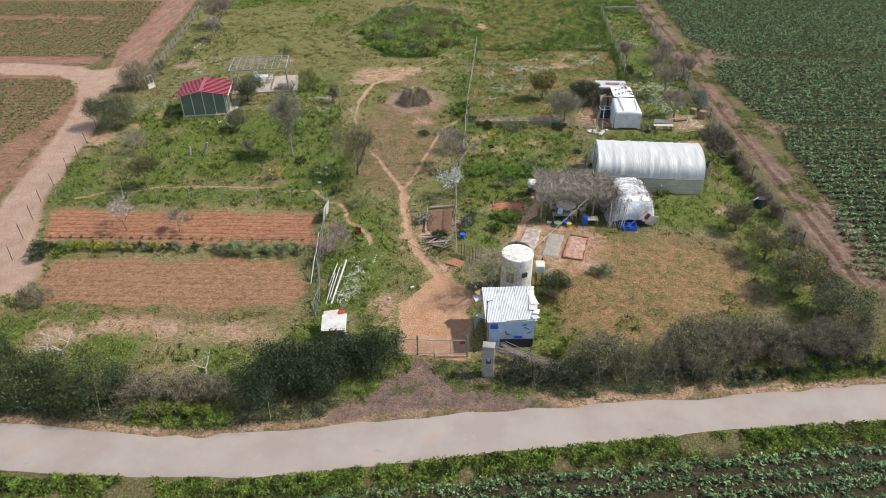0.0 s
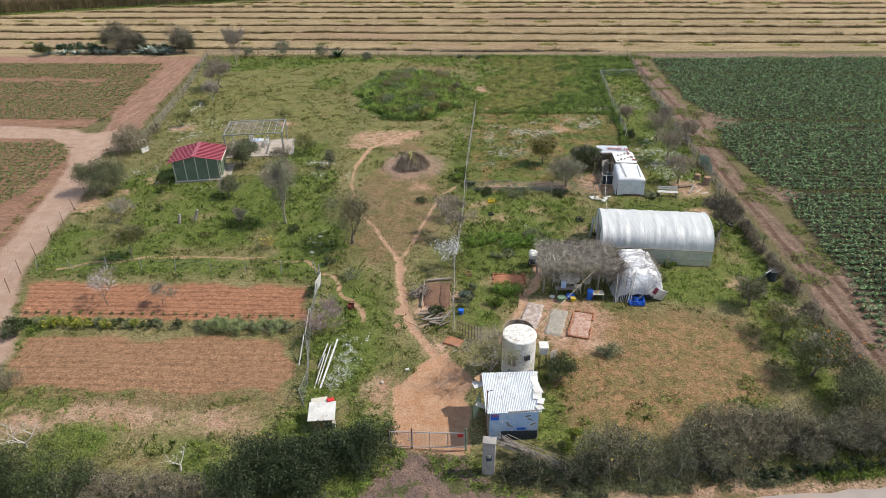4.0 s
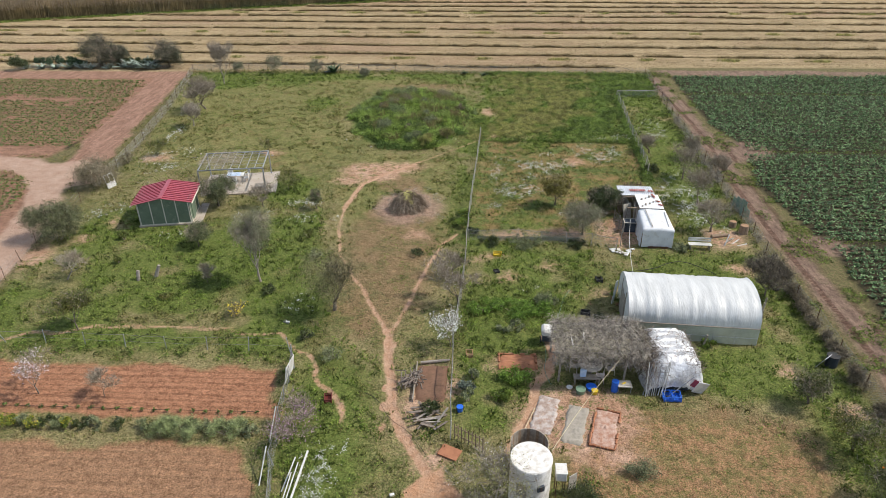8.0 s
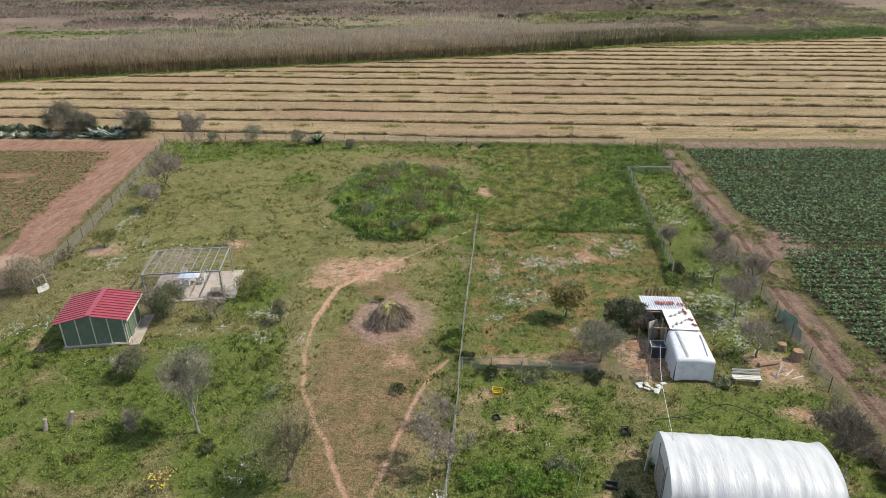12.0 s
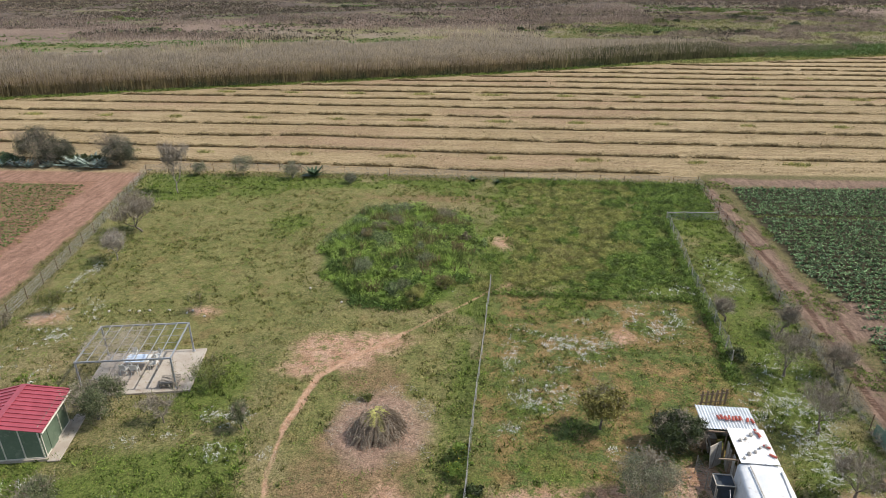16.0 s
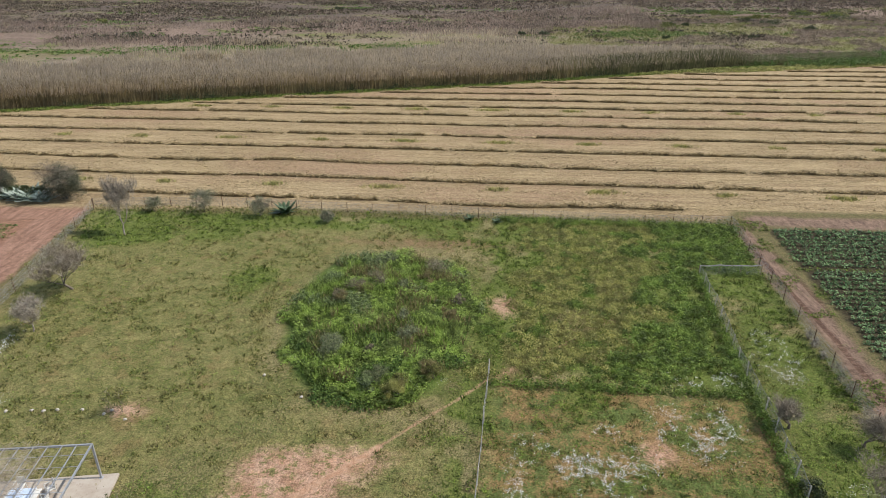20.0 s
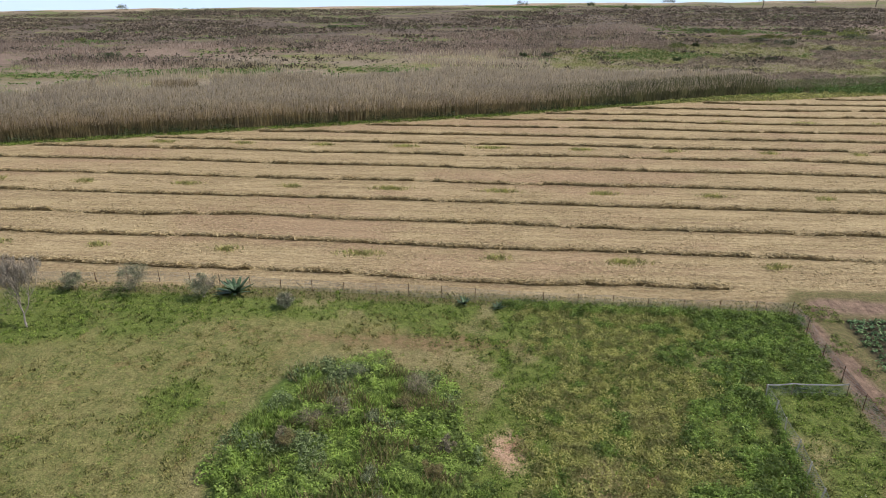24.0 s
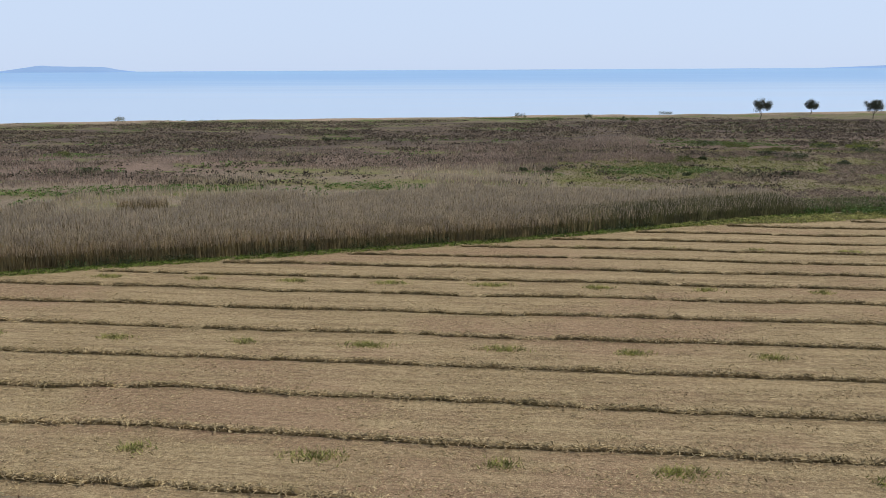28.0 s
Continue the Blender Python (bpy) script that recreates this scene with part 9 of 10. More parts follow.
# ---- hen hut with tarpaulin ----
def hen_hut():
    ob = thing("hen_hut", "long low patched hut with tin roof and white tarpaulin end", "hut", 14.8, 62.5, 0, -2)
    r = random.Random(8)
    wood = (M_GREYWOOD, M_STONE, M_WOOD)
    for i in range(13):
        h = 1.75 + r.uniform(-0.05, 0.08)
        part("wall_board", B(1.0, 0.15 + i * 0.33, h / 2, 0.04, 0.31, h, 0, r.uniform(-1, 1), 0), wood[i % 5 == 2], ob)
    for i in range(8):
        part("wall_board", B(-1.75 + i * 0.34, 4.35, 0.9, 0.32, 0.04, 1.8, r.uniform(-1, 1), 0, 0), wood[i % 4 == 1], ob)
    for i in range(5):
        h = 1.5 + r.uniform(-0.2, 0.25)
        part("wall_board", B(-0.85, 0.3 + i * 0.36, h / 2, 0.04, 0.30, h, 0, r.uniform(-3, 3), 0), wood[i % 3], ob)
    for x, y in ((-1.85, 4.3), (-1.85, 2.7), (-0.85, 2.3), (-0.85, 0.1), (0.95, 4.3)):
        part("post", R((x, y, -0.1), (x, y, 1.88), 0.05, 0.045, 6), M_WOOD, ob)
    for y in (0.2, 2.4, 4.3):
        part("rafter", B(-0.4, y, 1.86, 2.9, 0.07, 0.08), M_WOOD, ob)
    part("roof_sheet", ridged(-2.1, 0.95, 2.5, 4.65, 1.98, 1.92, 0.17, 0.03), M_ZINC, ob, "grey corrugated tin sheet")
    part("roof_sheet", ridged(-0.85, 1.15, -0.2, 2.62, 2.06, 2.03, 0.30, 0.007), plain("white_roof_paint", (0.80, 0.79, 0.77), (0.70, 0.69, 0.66), 1.5, 0.6, stain=(0.5, 0.45, 0.4)), ob, "white painted roof sheet")
    red = plain("faded_red_tile", (0.44, 0.115, 0.08), (0.34, 0.085, 0.065), 6, 0.8)
    spots = [(-1.05 + i * 0.20, 3.45 + r.uniform(-0.05, 0.05), 2.0) for i in range(7)] + [(0.52, 3.35, 2.0), (0.78, 3.3, 2.0), (0.62, 2.3, 2.09), (0.72, 2.0, 2.09), (0.85, 1.1, 2.09), (0.95, 0.4, 2.09)]
    for x, y, z in spots:
        bm = bmesh.new()
        rows = []
        for k in range(7):
            t = math.pi * k / 6
            rows.append([bm.verts.new((0.085 * math.cos(t) * w, yy, 0.07 * math.sin(t) * w + dz)) for yy, w in ((-0.2, 1.0), (0.2, 0.85)) for dz in (0.0, -0.012)])
        for p, q in zip(rows, rows[1:]):
            bm.faces.new((p[0], q[0], q[2], p[2]))
            bm.faces.new((p[1], p[3], q[3], q[1]))
            bm.faces.new((p[0], p[1], q[1], q[0]))
            bm.faces.new((p[2], q[2], q[3], p[3]))
        o = part("roof_tile", bm, red, ob, "faded red curved clay tile")
        o.matrix_basis = pose(x, y, z + 0.03, 0, 0, r.uniform(-14, 14) + (60 if y < 2 else 0))
    for i in range(9):
        bm = bmesh.new()
        bmesh.ops.create_icosphere(bm, subdivisions=1, radius=0.09 + 0.02 * (i % 3))
        for v in bm.verts:
            v.co *= 1 + 0.3 * noise.noise(v.co * 6 + Vector((i * 2.0, 0, 0)))
        o = part("roof_stone", bm, M_STONE, ob, "pale stone holding the sheet down")
        o.matrix_basis = pose(-0.6 + (i * 0.71) % 1.6, 0.1 + (i * 0.53) % 2.3, 2.13, 0, 0, i * 40)
    # tarpaulin end: a taut sheet over a low frame, hanging in folds at the sides
    nx_, ny_ = 30, 22
    bm = bmesh.new()
    grid = []
    for i in range(nx_ + 1):
        s = i / nx_ * 6.1 - 3.05
        row = []
        for j in range(ny_ + 1):
            v = j / ny_
            y = -0.1 - 3.2 * v
            half = 1.22 - 0.10 * (1 - v)
            top = 1.98 - 0.22 * v
            a_ = abs(s)
            if a_ < half:
                x, z = s, top - 0.10 * (a_ / half) ** 2 + 0.035 * noise.noise(Vector((s * 2.0, y * 1.4, 1)))
            else:
                drop_ = (a_ - half) / (3.05 - half)
                x = math.copysign(half + 0.10 * drop_ + 0.05 * drop_ * math.sin(y * 7 + s), s)
                z = top - 0.10 - (top - 0.18) * drop_
            row.append(bm.verts.new((x + 0.18, y, z + 0.02 * noise.noise(Vector((s * 5, y * 5, 3))))))
        grid.append(row)
    for i in range(nx_):
        for j in range(ny_):
            bm.faces.new((grid[i][j], grid[i + 1][j], grid[i + 1][j + 1], grid[i][j + 1]))
    low = []
    edge_ = [grid[i][ny_] for i in range(nx_ + 1) if abs(i / nx_ * 6.1 - 3.05) < 1.3]
    for k in range(1, 9):
        low.append([bm.verts.new((v.co.x, v.co.y - 0.02 - 0.05 * k / 8 - 0.05 * (k / 8) * math.sin(v.co.x * 8 + k * 0.3), v.co.z * (1 - k / 8) + 0.12 * k / 8)) for v in edge_])
    for p, q in zip([edge_] + low, low):
        for k in range(len(p) - 1):
            bm.faces.new((p[k], q[k], q[k + 1], p[k + 1]))
    tarp = plain("white_tarpaulin", (0.72, 0.72, 0.72), (0.60, 0.61, 0.62), 1.4, 0.5, bump=0.3, stain=(0.5, 0.47, 0.43))
    part("white_cover", bm, tarp, ob, "white tarpaulin stretched over the end", True)
    part("batten", B(-0.35, -1.7, 1.93, 0.05, 2.7, 0.05, 4, 0, 3), M_STONE, ob)
    part("batten", B(1.05, -1.7, 1.85, 0.05, 2.3, 0.05, 4, 0, -2), M_STEEL, ob)
    part("foot_board", B(0.3, -3.42, 0.1, 1.6, 0.06, 0.22, 0, 0, 1), M_RUST, ob)
    # pens and doors along the open side
    door = part("door_panel", B(-1.45, 1.75, 0.75, 0.9, 0.05, 1.45, -8, 0, 35), M_STONE, ob, "grey board door standing ajar")
    part("door_brace", B(-1.47, 1.71, 0.75, 0.07, 0.04, 1.3, -8, 20, 35), M_GREYWOOD, door)
    cage = part("cage", B(-1.55, -0.35, 0.45, 0.95, 0.8, 0.85), M_DARK, ob, "dark hen cage with pale frame")
    for x in (-2.04, -1.06):
        for y in (-0.77, 0.07):
            part("frame_post", B(x, y, 0.47, 0.05, 0.05, 0.94), M_STONE, cage)
    for y in (-0.77, 0.07):
        part("frame_rail", B(-1.55, y, 0.92, 1.03, 0.05, 0.05), M_STONE, cage)
    for x in (-2.04, -1.06):
        part("frame_rail", B(x, -0.35, 0.92, 0.05, 0.8, 0.05), M_STONE, cage)
    for i in range(4):
        part("leaning_board", B(-1.5 - i * 0.12, 2.6 + i * 0.25, 0.62, 0.16, 0.04, 1.25, -14, r.uniform(-12, 12), r.uniform(20, 70)), wood[i % 3], ob)
    part("shelf", B(-1.6, 3.4, 1.05, 0.9, 1.2, 0.05), M_STONE, ob)
    part("nest_box", B(-1.55, 3.3, 0.5, 0.8, 0.9, 0.7), M_WOOD, ob)


hen_hut()
fence("thin netting fence of the hen pen", [(11.9, 58.9), (12.6, 61.6), (12.2, 63.6)], 1.3, 1.2, M_GREYWOOD, seed=33, lean=0.05, name="pen_fence")
ob = thing("shade_net", "dark green shade net tied along the wire fence", "net", 4.6, 59.95)
for i in range(5):
    part("net_piece", B(-3.4 + i * 1.7, 0.08 * (i % 2), 0.24, 1.68, 0.02, 0.38, 3 - 2 * (i % 3), 0, 1.5 * (i % 3) - 1), mesh_material("green_shade_net", (0.24, 0.27, 0.23), 90, 0.25) if i == 0 else bpy.data.materials["green_shade_net"], ob)
shed_gate = thing("pallet_gate", "dark old wooden rail gate behind the hut", "gate", 14.9, 69.7, 0, 12)
for i in range(6):
    part("slat", B(-0.8 + i * 0.32, 0, 0.6, 0.12, 0.04, 1.2), M_WOOD, shed_gate)
for z in (0.3, 0.9):
    part("rail", B(0, 0.04, z, 1.9, 0.04, 0.08), M_WOOD, shed_gate)


def bench(x, y, rz):
    ob = thing("bench", "white painted wooden bench by the fence", "bench", x, y, 0, rz)
    for i in range(3):
        part("seat_board", B(0, -0.16 + i * 0.16, 0.45, 1.8, 0.13, 0.04), M_WHITE, ob)
    for i in range(2):
        part("back_board", B(0, 0.3, 0.62 + i * 0.2, 1.8, 0.03, 0.13), M_WHITE, ob)
    for sx in (-0.75, 0.75):
        part("leg", B(sx, 0, 0.22, 0.08, 0.42, 0.44), M_GREYWOOD, ob)


bench(18.3, 59.2, -3)
for i, (x, y, h, rad) in enumerate(((22.7, 62.0, 0.75, 0.38), (22.2, 63.2, 0.5, 0.32))):
    ob = thing("tree_stump", "cut grey-brown log standing by the east fence", "log", x, y, 0, 30 * i, "cut logs")
    part("bark", R((0, 0, -0.02), (0.03, 0.02, h), rad, rad * 0.92, 12), M_WOOD, ob)
    part("cut_face", R((0.03, 0.02, h), (0.03, 0.02, h + 0.015), rad * 0.86, rad * 0.84, 12), M_CARD, ob, "pale sawn face")
ob = thing("trestle", "white crossed boards leaning on each other", "boards", 21.0, 60.0)
for a, b in (((-0.5, -0.2, 0), (-0.1, 0.3, 0.8)), ((-0.3, 0.3, 0), (0.0, -0.3, 0.75)), ((0.1, 0, 0), (0.8, 0.4, 0.3)), ((0.4, -0.3, 0.02), (1.3, 0.0, 0.1))):
    part("board", R(a, b, 0.05, 0.05, 4), M_WHITE, ob)
ob = thing("fallen_log", "dark wooden log lying by the fence", "log", 20.6, 61.2, 0, 10)
part("trunk", R((-0.8, 0, 0.16), (0.7, 0.1, 0.16), 0.17, 0.14, 9), M_WOOD, ob)
ob = thing("shade_net", "torn teal netting hung on the fence", "net", 23.6, 65.6)
for i, (a, h) in enumerate(((-1.4, 1.2), (-0.4, 1.5), (0.6, 1.3), (1.4, 0.9))):
    part("net_piece", B(0.05, a, h * 0.55, 0.03, 0.9, h, 0, 6 * (i % 2) - 3, 4 * i), M_TEALNET, ob)
r = random.Random(12)
for i in range(9):
    ob = thing("paper_sack", "crumpled white sack lying on the ground", "sack", 11.4 + r.uniform(-0.4, 1.5), 58.2 + r.uniform(-0.7, 0.7), 0, r.uniform(0, 180), "litter by the hen run")
    part("sheet", B(0, 0, 0.07, r.uniform(0.25, 0.6), r.uniform(0.2, 0.4), 0.10, r.uniform(-10, 10), r.uniform(-10, 10), 0, bevel=0.03), M_WHITE if i % 3 else M_CREAM, ob)


def tyre(x, y, rad, wide, tilt=0, rz=0, label="old black tyre lying in the grass", z=0.0, name="tyre", mat=None):
    ob = thing(name, label, name, x, y, z, rz)
    bm = bmesh.new()
    n, m = 26, 8
    ring = []
    for i in range(n):
        t = 2 * math.pi * i / n
        ring.append([bm.verts.new(((rad + wide * 0.42 * math.cos(2 * math.pi * j / m)) * math.cos(t), (rad + wide * 0.42 * math.cos(2 * math.pi * j / m)) * math.sin(t), wide * 0.5 + wide * 0.5 * math.sin(2 * math.pi * j / m))) for j in range(m)])
    for i in range(n):
        for j in range(m):
            bm.faces.new((ring[i][j], ring[(i + 1) % n][j], ring[(i + 1) % n][(j + 1) % m], ring[i][(j + 1) % m]))
    o = part("tread" if mat is None else "hoop", bm, mat or M_BLACK, ob, smooth=True)
    o.matrix_basis = pose(0, 0, math.sin(radians(abs(tilt))) * rad, tilt, 0, 0)
    return ob


tyre(22.0, 53.4, 0.28, 0.22, 25, 40, "worn grey tyre leaning at the fence")
tyre(-26.9, 30.4, 0.7, 0.05, 75, 20, "large dark hoop of bent branches at the garden edge", 0.0, "hoop", M_RUST)
ob = thing("oil_drum", "dark open drum with a leaning metal sheet", "drum", 22.2, 44.8)
part("barrel", R((0, 0, 0), (0, 0, 0.75), 0.35, 0.35, 18), M_DARK, ob)
part("rim", R((0, 0, 0.73), (0, 0, 0.78), 0.37, 0.37, 18), M_BLACK, ob)
part("sheet", B(-0.65, -0.2, 0.45, 0.8, 0.03, 1.0, 25, 0, 40), M_STEEL, ob)


# ---- cabin ----
def cabin():
    W, D, H, T = 4.25, 3.2, 2.32, 0.44
    ob = thing("cabin", "green panelled cabin with a red metal gable roof", "cabin", -26.95, 63.2, 0, 10.5)
    part("plinth", B(0, 0, 0.06, W + 0.3, D + 0.3, 0.16), M_SLAB, ob)
    for nm, y in (("front_wall", -D / 2), ("back_wall", D / 2)):
        bm = bmesh.new()
        for yy in (y - 0.04, y + 0.04):
            vs = [bm.verts.new(p) for p in ((-W / 2, yy, 0.1), (W / 2, yy, 0.1), (W / 2, yy, H), (0, yy, H + T - 0.06), (-W / 2, yy, H))]
            bm.faces.new(vs)
        bm.verts.ensure_lookup_table()
        v = bm.verts[:]
        for i in range(5):
            bm.faces.new((v[i], v[(i + 1) % 5], v[5 + (i + 1) % 5], v[5 + i]))
        w = part(nm, bm, M_GREEN, ob)
        for k in range(5):
            x = -W / 2 + W * k / 4
            x = min(max(x, -W / 2 + 0.04), W / 2 - 0.04)
            top = H + T * (1 - abs(x) / (W / 2)) - 0.08
            part("batten", B(x, y - math.copysign(0.055, -y) * 1.0, (top + 0.1) / 2, 0.07, 0.03, top - 0.1), M_CREAM, w)
    for nm, x in (("west_wall", -W / 2), ("east_wall", W / 2)):
        w = part(nm, B(x, 0, (H + 0.1) / 2, 0.08, D - 0.08, H - 0.1), M_GREEN, ob)
        for k in range(4):
            y = -D / 2 + 0.06 + (D - 0.12) * k / 3
            part("batten", B(x + math.copysign(0.055, x), y, (H + 0.1) / 2, 0.03, 0.07, H - 0.1), M_CREAM, w)
        part("sill_board", B(x + math.copysign(0.05, x), 0, 0.17, 0.03, D, 0.1), M_CREAM, w)
    part("door", B(W / 2 + 0.06, -0.5, 1.05, 0.04, 0.85, 1.9), M_GREEN, ob)
    part("front_sill", B(0, -D / 2 - 0.06, 0.17, W, 0.03, 0.1), M_CREAM, ob)
    ov, n = 0.40, 11
    for sgn in (-1, 1):
        run = W / 2 + ov
        drop = T * run / (W / 2)
        for i in range(n):
            y = -D / 2 - ov + (D + 2 * ov) * i / n
            w = (D + 2 * ov) / n
            bm = bmesh.new()
            for (y0, y1, hh) in ((y, y + w * 0.70, 0.0), (y + w * 0.70, y + w, 0.06)):
                a = [(0, y0, H + T + hh), (sgn * run, y0, H + T - drop + hh), (sgn * run, y1, H + T - drop + hh), (0, y1, H + T + hh)]
                lo = [bm.verts.new((p[0], p[1], p[2] - 0.03 - hh)) for p in a]
                hi = [bm.verts.new(p) for p in a]
                bm.faces.new(hi)
                bm.faces.new(lo[::-1])
                for q in range(4):
                    bm.faces.new((lo[q], lo[(q + 1) % 4], hi[(q + 1) % 4], hi[q]))
            part("roof_panel", bm, M_REDROOF, ob)
    part("ridge_cap", B(0, 0, H + T + 0.045, 0.36, D + 2 * ov + 0.04, 0.04, bevel=0.01), M_REDROOF, ob)
    for sgn in (-1, 1):
        part("gutter", R((sgn * (W / 2 + ov + 0.02), -D / 2 - ov, H - 0.17), (sgn * (W / 2 + ov + 0.02), D / 2 + ov, H - 0.17), 0.05, 0.05, 8), M_CREAM, ob)


cabin()
tagged(part("pavement", B(-24.45, 63.9, 0.04, 0.7, 4.2, 0.10, 0, 0, 10.5, bevel=0.02), M_SLAB), "narrow pale concrete walk beside the cabin", "pavement", kind="structure")
tagged(part("pavement", B(-22.9, 70.6, 0.05, 7.0, 5.0, 0.16, 0, 0, 10, bevel=0.02), M_SLAB), "pale concrete terrace slab with stains", "pavement", kind="structure")


def steel_pergola():
    W, D, H = 6.0, 4.4, 2.35
    ob = thing("steel_pergola", "open galvanised steel pergola with dry vines", "pergola", -23.3, 70.6, 0.13, 9)
    for sx in (-1, 1):
        for sy in (-1, 1):
            p = part("post", B(sx * W / 2, sy * D / 2, H / 2, 0.10, 0.10, H), M_STEEL, ob)
            part("base_plate", B(sx * W / 2, sy * D / 2, 0.01, 0.22, 0.22, 0.03), M_STEEL, p)
    for sy in (-1, 1):
        part("beam", B(0, sy * D / 2, H, W + 0.1, 0.08, 0.10), M_STEEL, ob)
    for sx in (-1, 1):
        part("beam", B(sx * W / 2, 0, H, 0.08, D, 0.10), M_STEEL, ob)
    for i in range(1, 8):
        part("rafter", B(-W / 2 + W * i / 8, 0, H + 0.06, 0.05, D, 0.05), M_STEEL, ob)
    for i in range(1, 5):
        part("purlin", R((-W / 2, -D / 2 + D * i / 5, H + 0.1), (W / 2, -D / 2 + D * i / 5, H + 0.1), 0.015), M_STEEL, ob)
    g = np.random.default_rng(31)
    n = 1300
    p = np.stack([np.clip(-W * 0.18 + g.normal(0, W * 0.2, n), -W / 2, W / 2), np.clip(g.normal(0, D * 0.25, n), -D / 2, D / 2), H + 0.12 + np.abs(g.normal(0, 0.06, n))], 1)
    quads("dry_vine", leaves_at(p, 0.8, 0.022, g, 0.8), M_TWIG, "", "", ob)
    n = 240
    p = np.stack([np.where(g.random(n) < 0.5, -W / 2, W / 2) + g.normal(0, 0.07, n), -D / 2 + g.normal(0, 0.07, n), g.uniform(0.1, H, n)], 1)
    quads("post_vine", leaves_at(p, 0.5, 0.025, g, 0.0, 0.0), M_TWIG, "", "", ob)


steel_pergola()


def terrace_table():
    ob = thing("garden_table", "white plastic table with a pale blue cloth", "table", -23.6, 71.0, 0.13, 7)
    part("tabletop", B(0, 0, 0.72, 1.7, 0.9, 0.04, bevel=0.012), M_WHITE, ob)
    for sx in (-0.72, 0.72):
        for sy in (-0.34, 0.34):
            part("leg", R((sx, sy, 0), (sx * 0.95, sy, 0.72), 0.03), M_WHITE, ob)
    cl = thing("tablecloth", "pale blue and white checked cloth", "cloth", -23.7, 71.0, 0.875, 7)
    part("cloth", B(0, 0, 0, 1.3, 0.96, 0.012), plain("pale_blue_cloth", (0.48, 0.60, 0.78), (0.70, 0.75, 0.82), 3, 0.8), cl)
    for x, y, a in ((-24.2, 70.2, 178), (-23.5, 70.25, 190), (-22.5, 71.0, -85), (-22.7, 71.9, -40), (-24.4, 71.9, 10)):
        o = chair(x, y, a, "white plastic garden chair on the terrace", "chairs round the terrace table")
        o.location.z = 0.13


terrace_table()


def pallet(x, y, rz, z=0.13, stack=3):
    for k in range(stack):
        ob = thing("pallet", "grey wooden pallet stacked on the terrace", "pallet", x + 0.03 * k, y, z + 0.15 * k, rz + 3 * k, "stacked pallets")
        for i in range(6):
            part("board", B(0, -0.42 + i * 0.168, 0.125, 1.2, 0.11, 0.022), M_GREYWOOD, ob)
        for i in range(3):
            part("runner", B(-0.52 + i * 0.52, 0, 0.055, 0.09, 0.95, 0.11), M_GREYWOOD, ob)


pallet(-20.6, 69.3, 8)
pallet(-24.2, 68.7, 70, stack=2)
ob = thing("leaning_gate", "white metal bed frame leaning by the fence", "gate", -35.4, 69.4, 0, 70)
for a, b in (((-0.5, 0, 0), (-0.5, 0.35, 1.3)), ((0.5, 0, 0), (0.5, 0.35, 1.3)), ((-0.5, 0.35, 1.3), (0.5, 0.35, 1.3)), ((-0.5, 0, 0.05), (0.5, 0, 0.05)), ((0, 0, 0), (0, 0.35, 1.3))):
    part("bar", R(a, b, 0.025), M_WHITE, ob)
part("panel", B(0, 0.09, 0.3, 0.95, 0.02, 0.5, -15), M_WHITE, ob)
for i, (x, y, h, l) in enumerate(((-25.1, 52.7, 0.8, 0.1), (-24.0, 53.2, 1.0, 0.45))):
    ob = thing("tree_stump", "pale cut tree stump in the grass", "stump", x, y, group="cut stumps")
    part("trunk", R((0, 0, -0.1), (l, 0.1, h), 0.14, 0.12, 9), M_PALEBARK, ob)
for i in range(14):
    rr = random.Random(40 + i)
    ob = thing("stone", "pale field stone lying in the grass", "stone", *((-14.8, 83.4), (-11.6, 81.2), (-23.3, 79.0), (-22.0, 78.2), (-23.6, 78.6), (-27.6, 78.6), (-26.8, 78.8), (-28.4, 78.6), (-30.0, 78.4), (-25.2, 78.9), (-5.0, 32.6), (-12.6, 47.9), (-35.2, 60.2), (-33.0, 63.4))[i], 0, rr.uniform(0, 180), "field stones")
    bm = bmesh.new()
    bmesh.ops.create_icosphere(bm, subdivisions=2, radius=1)
    for v in bm.verts:
        v.co *= 1 + 0.25 * noise.noise(v.co * 1.4 + Vector((i * 3.0, 0, 0)))
        v.co = Vector((v.co.x * rr.uniform(0.12, 0.14), v.co.y * 0.10, v.co.z * 0.09 + 0.05))
    part("rock", bm, M_STONE, ob, smooth=True)


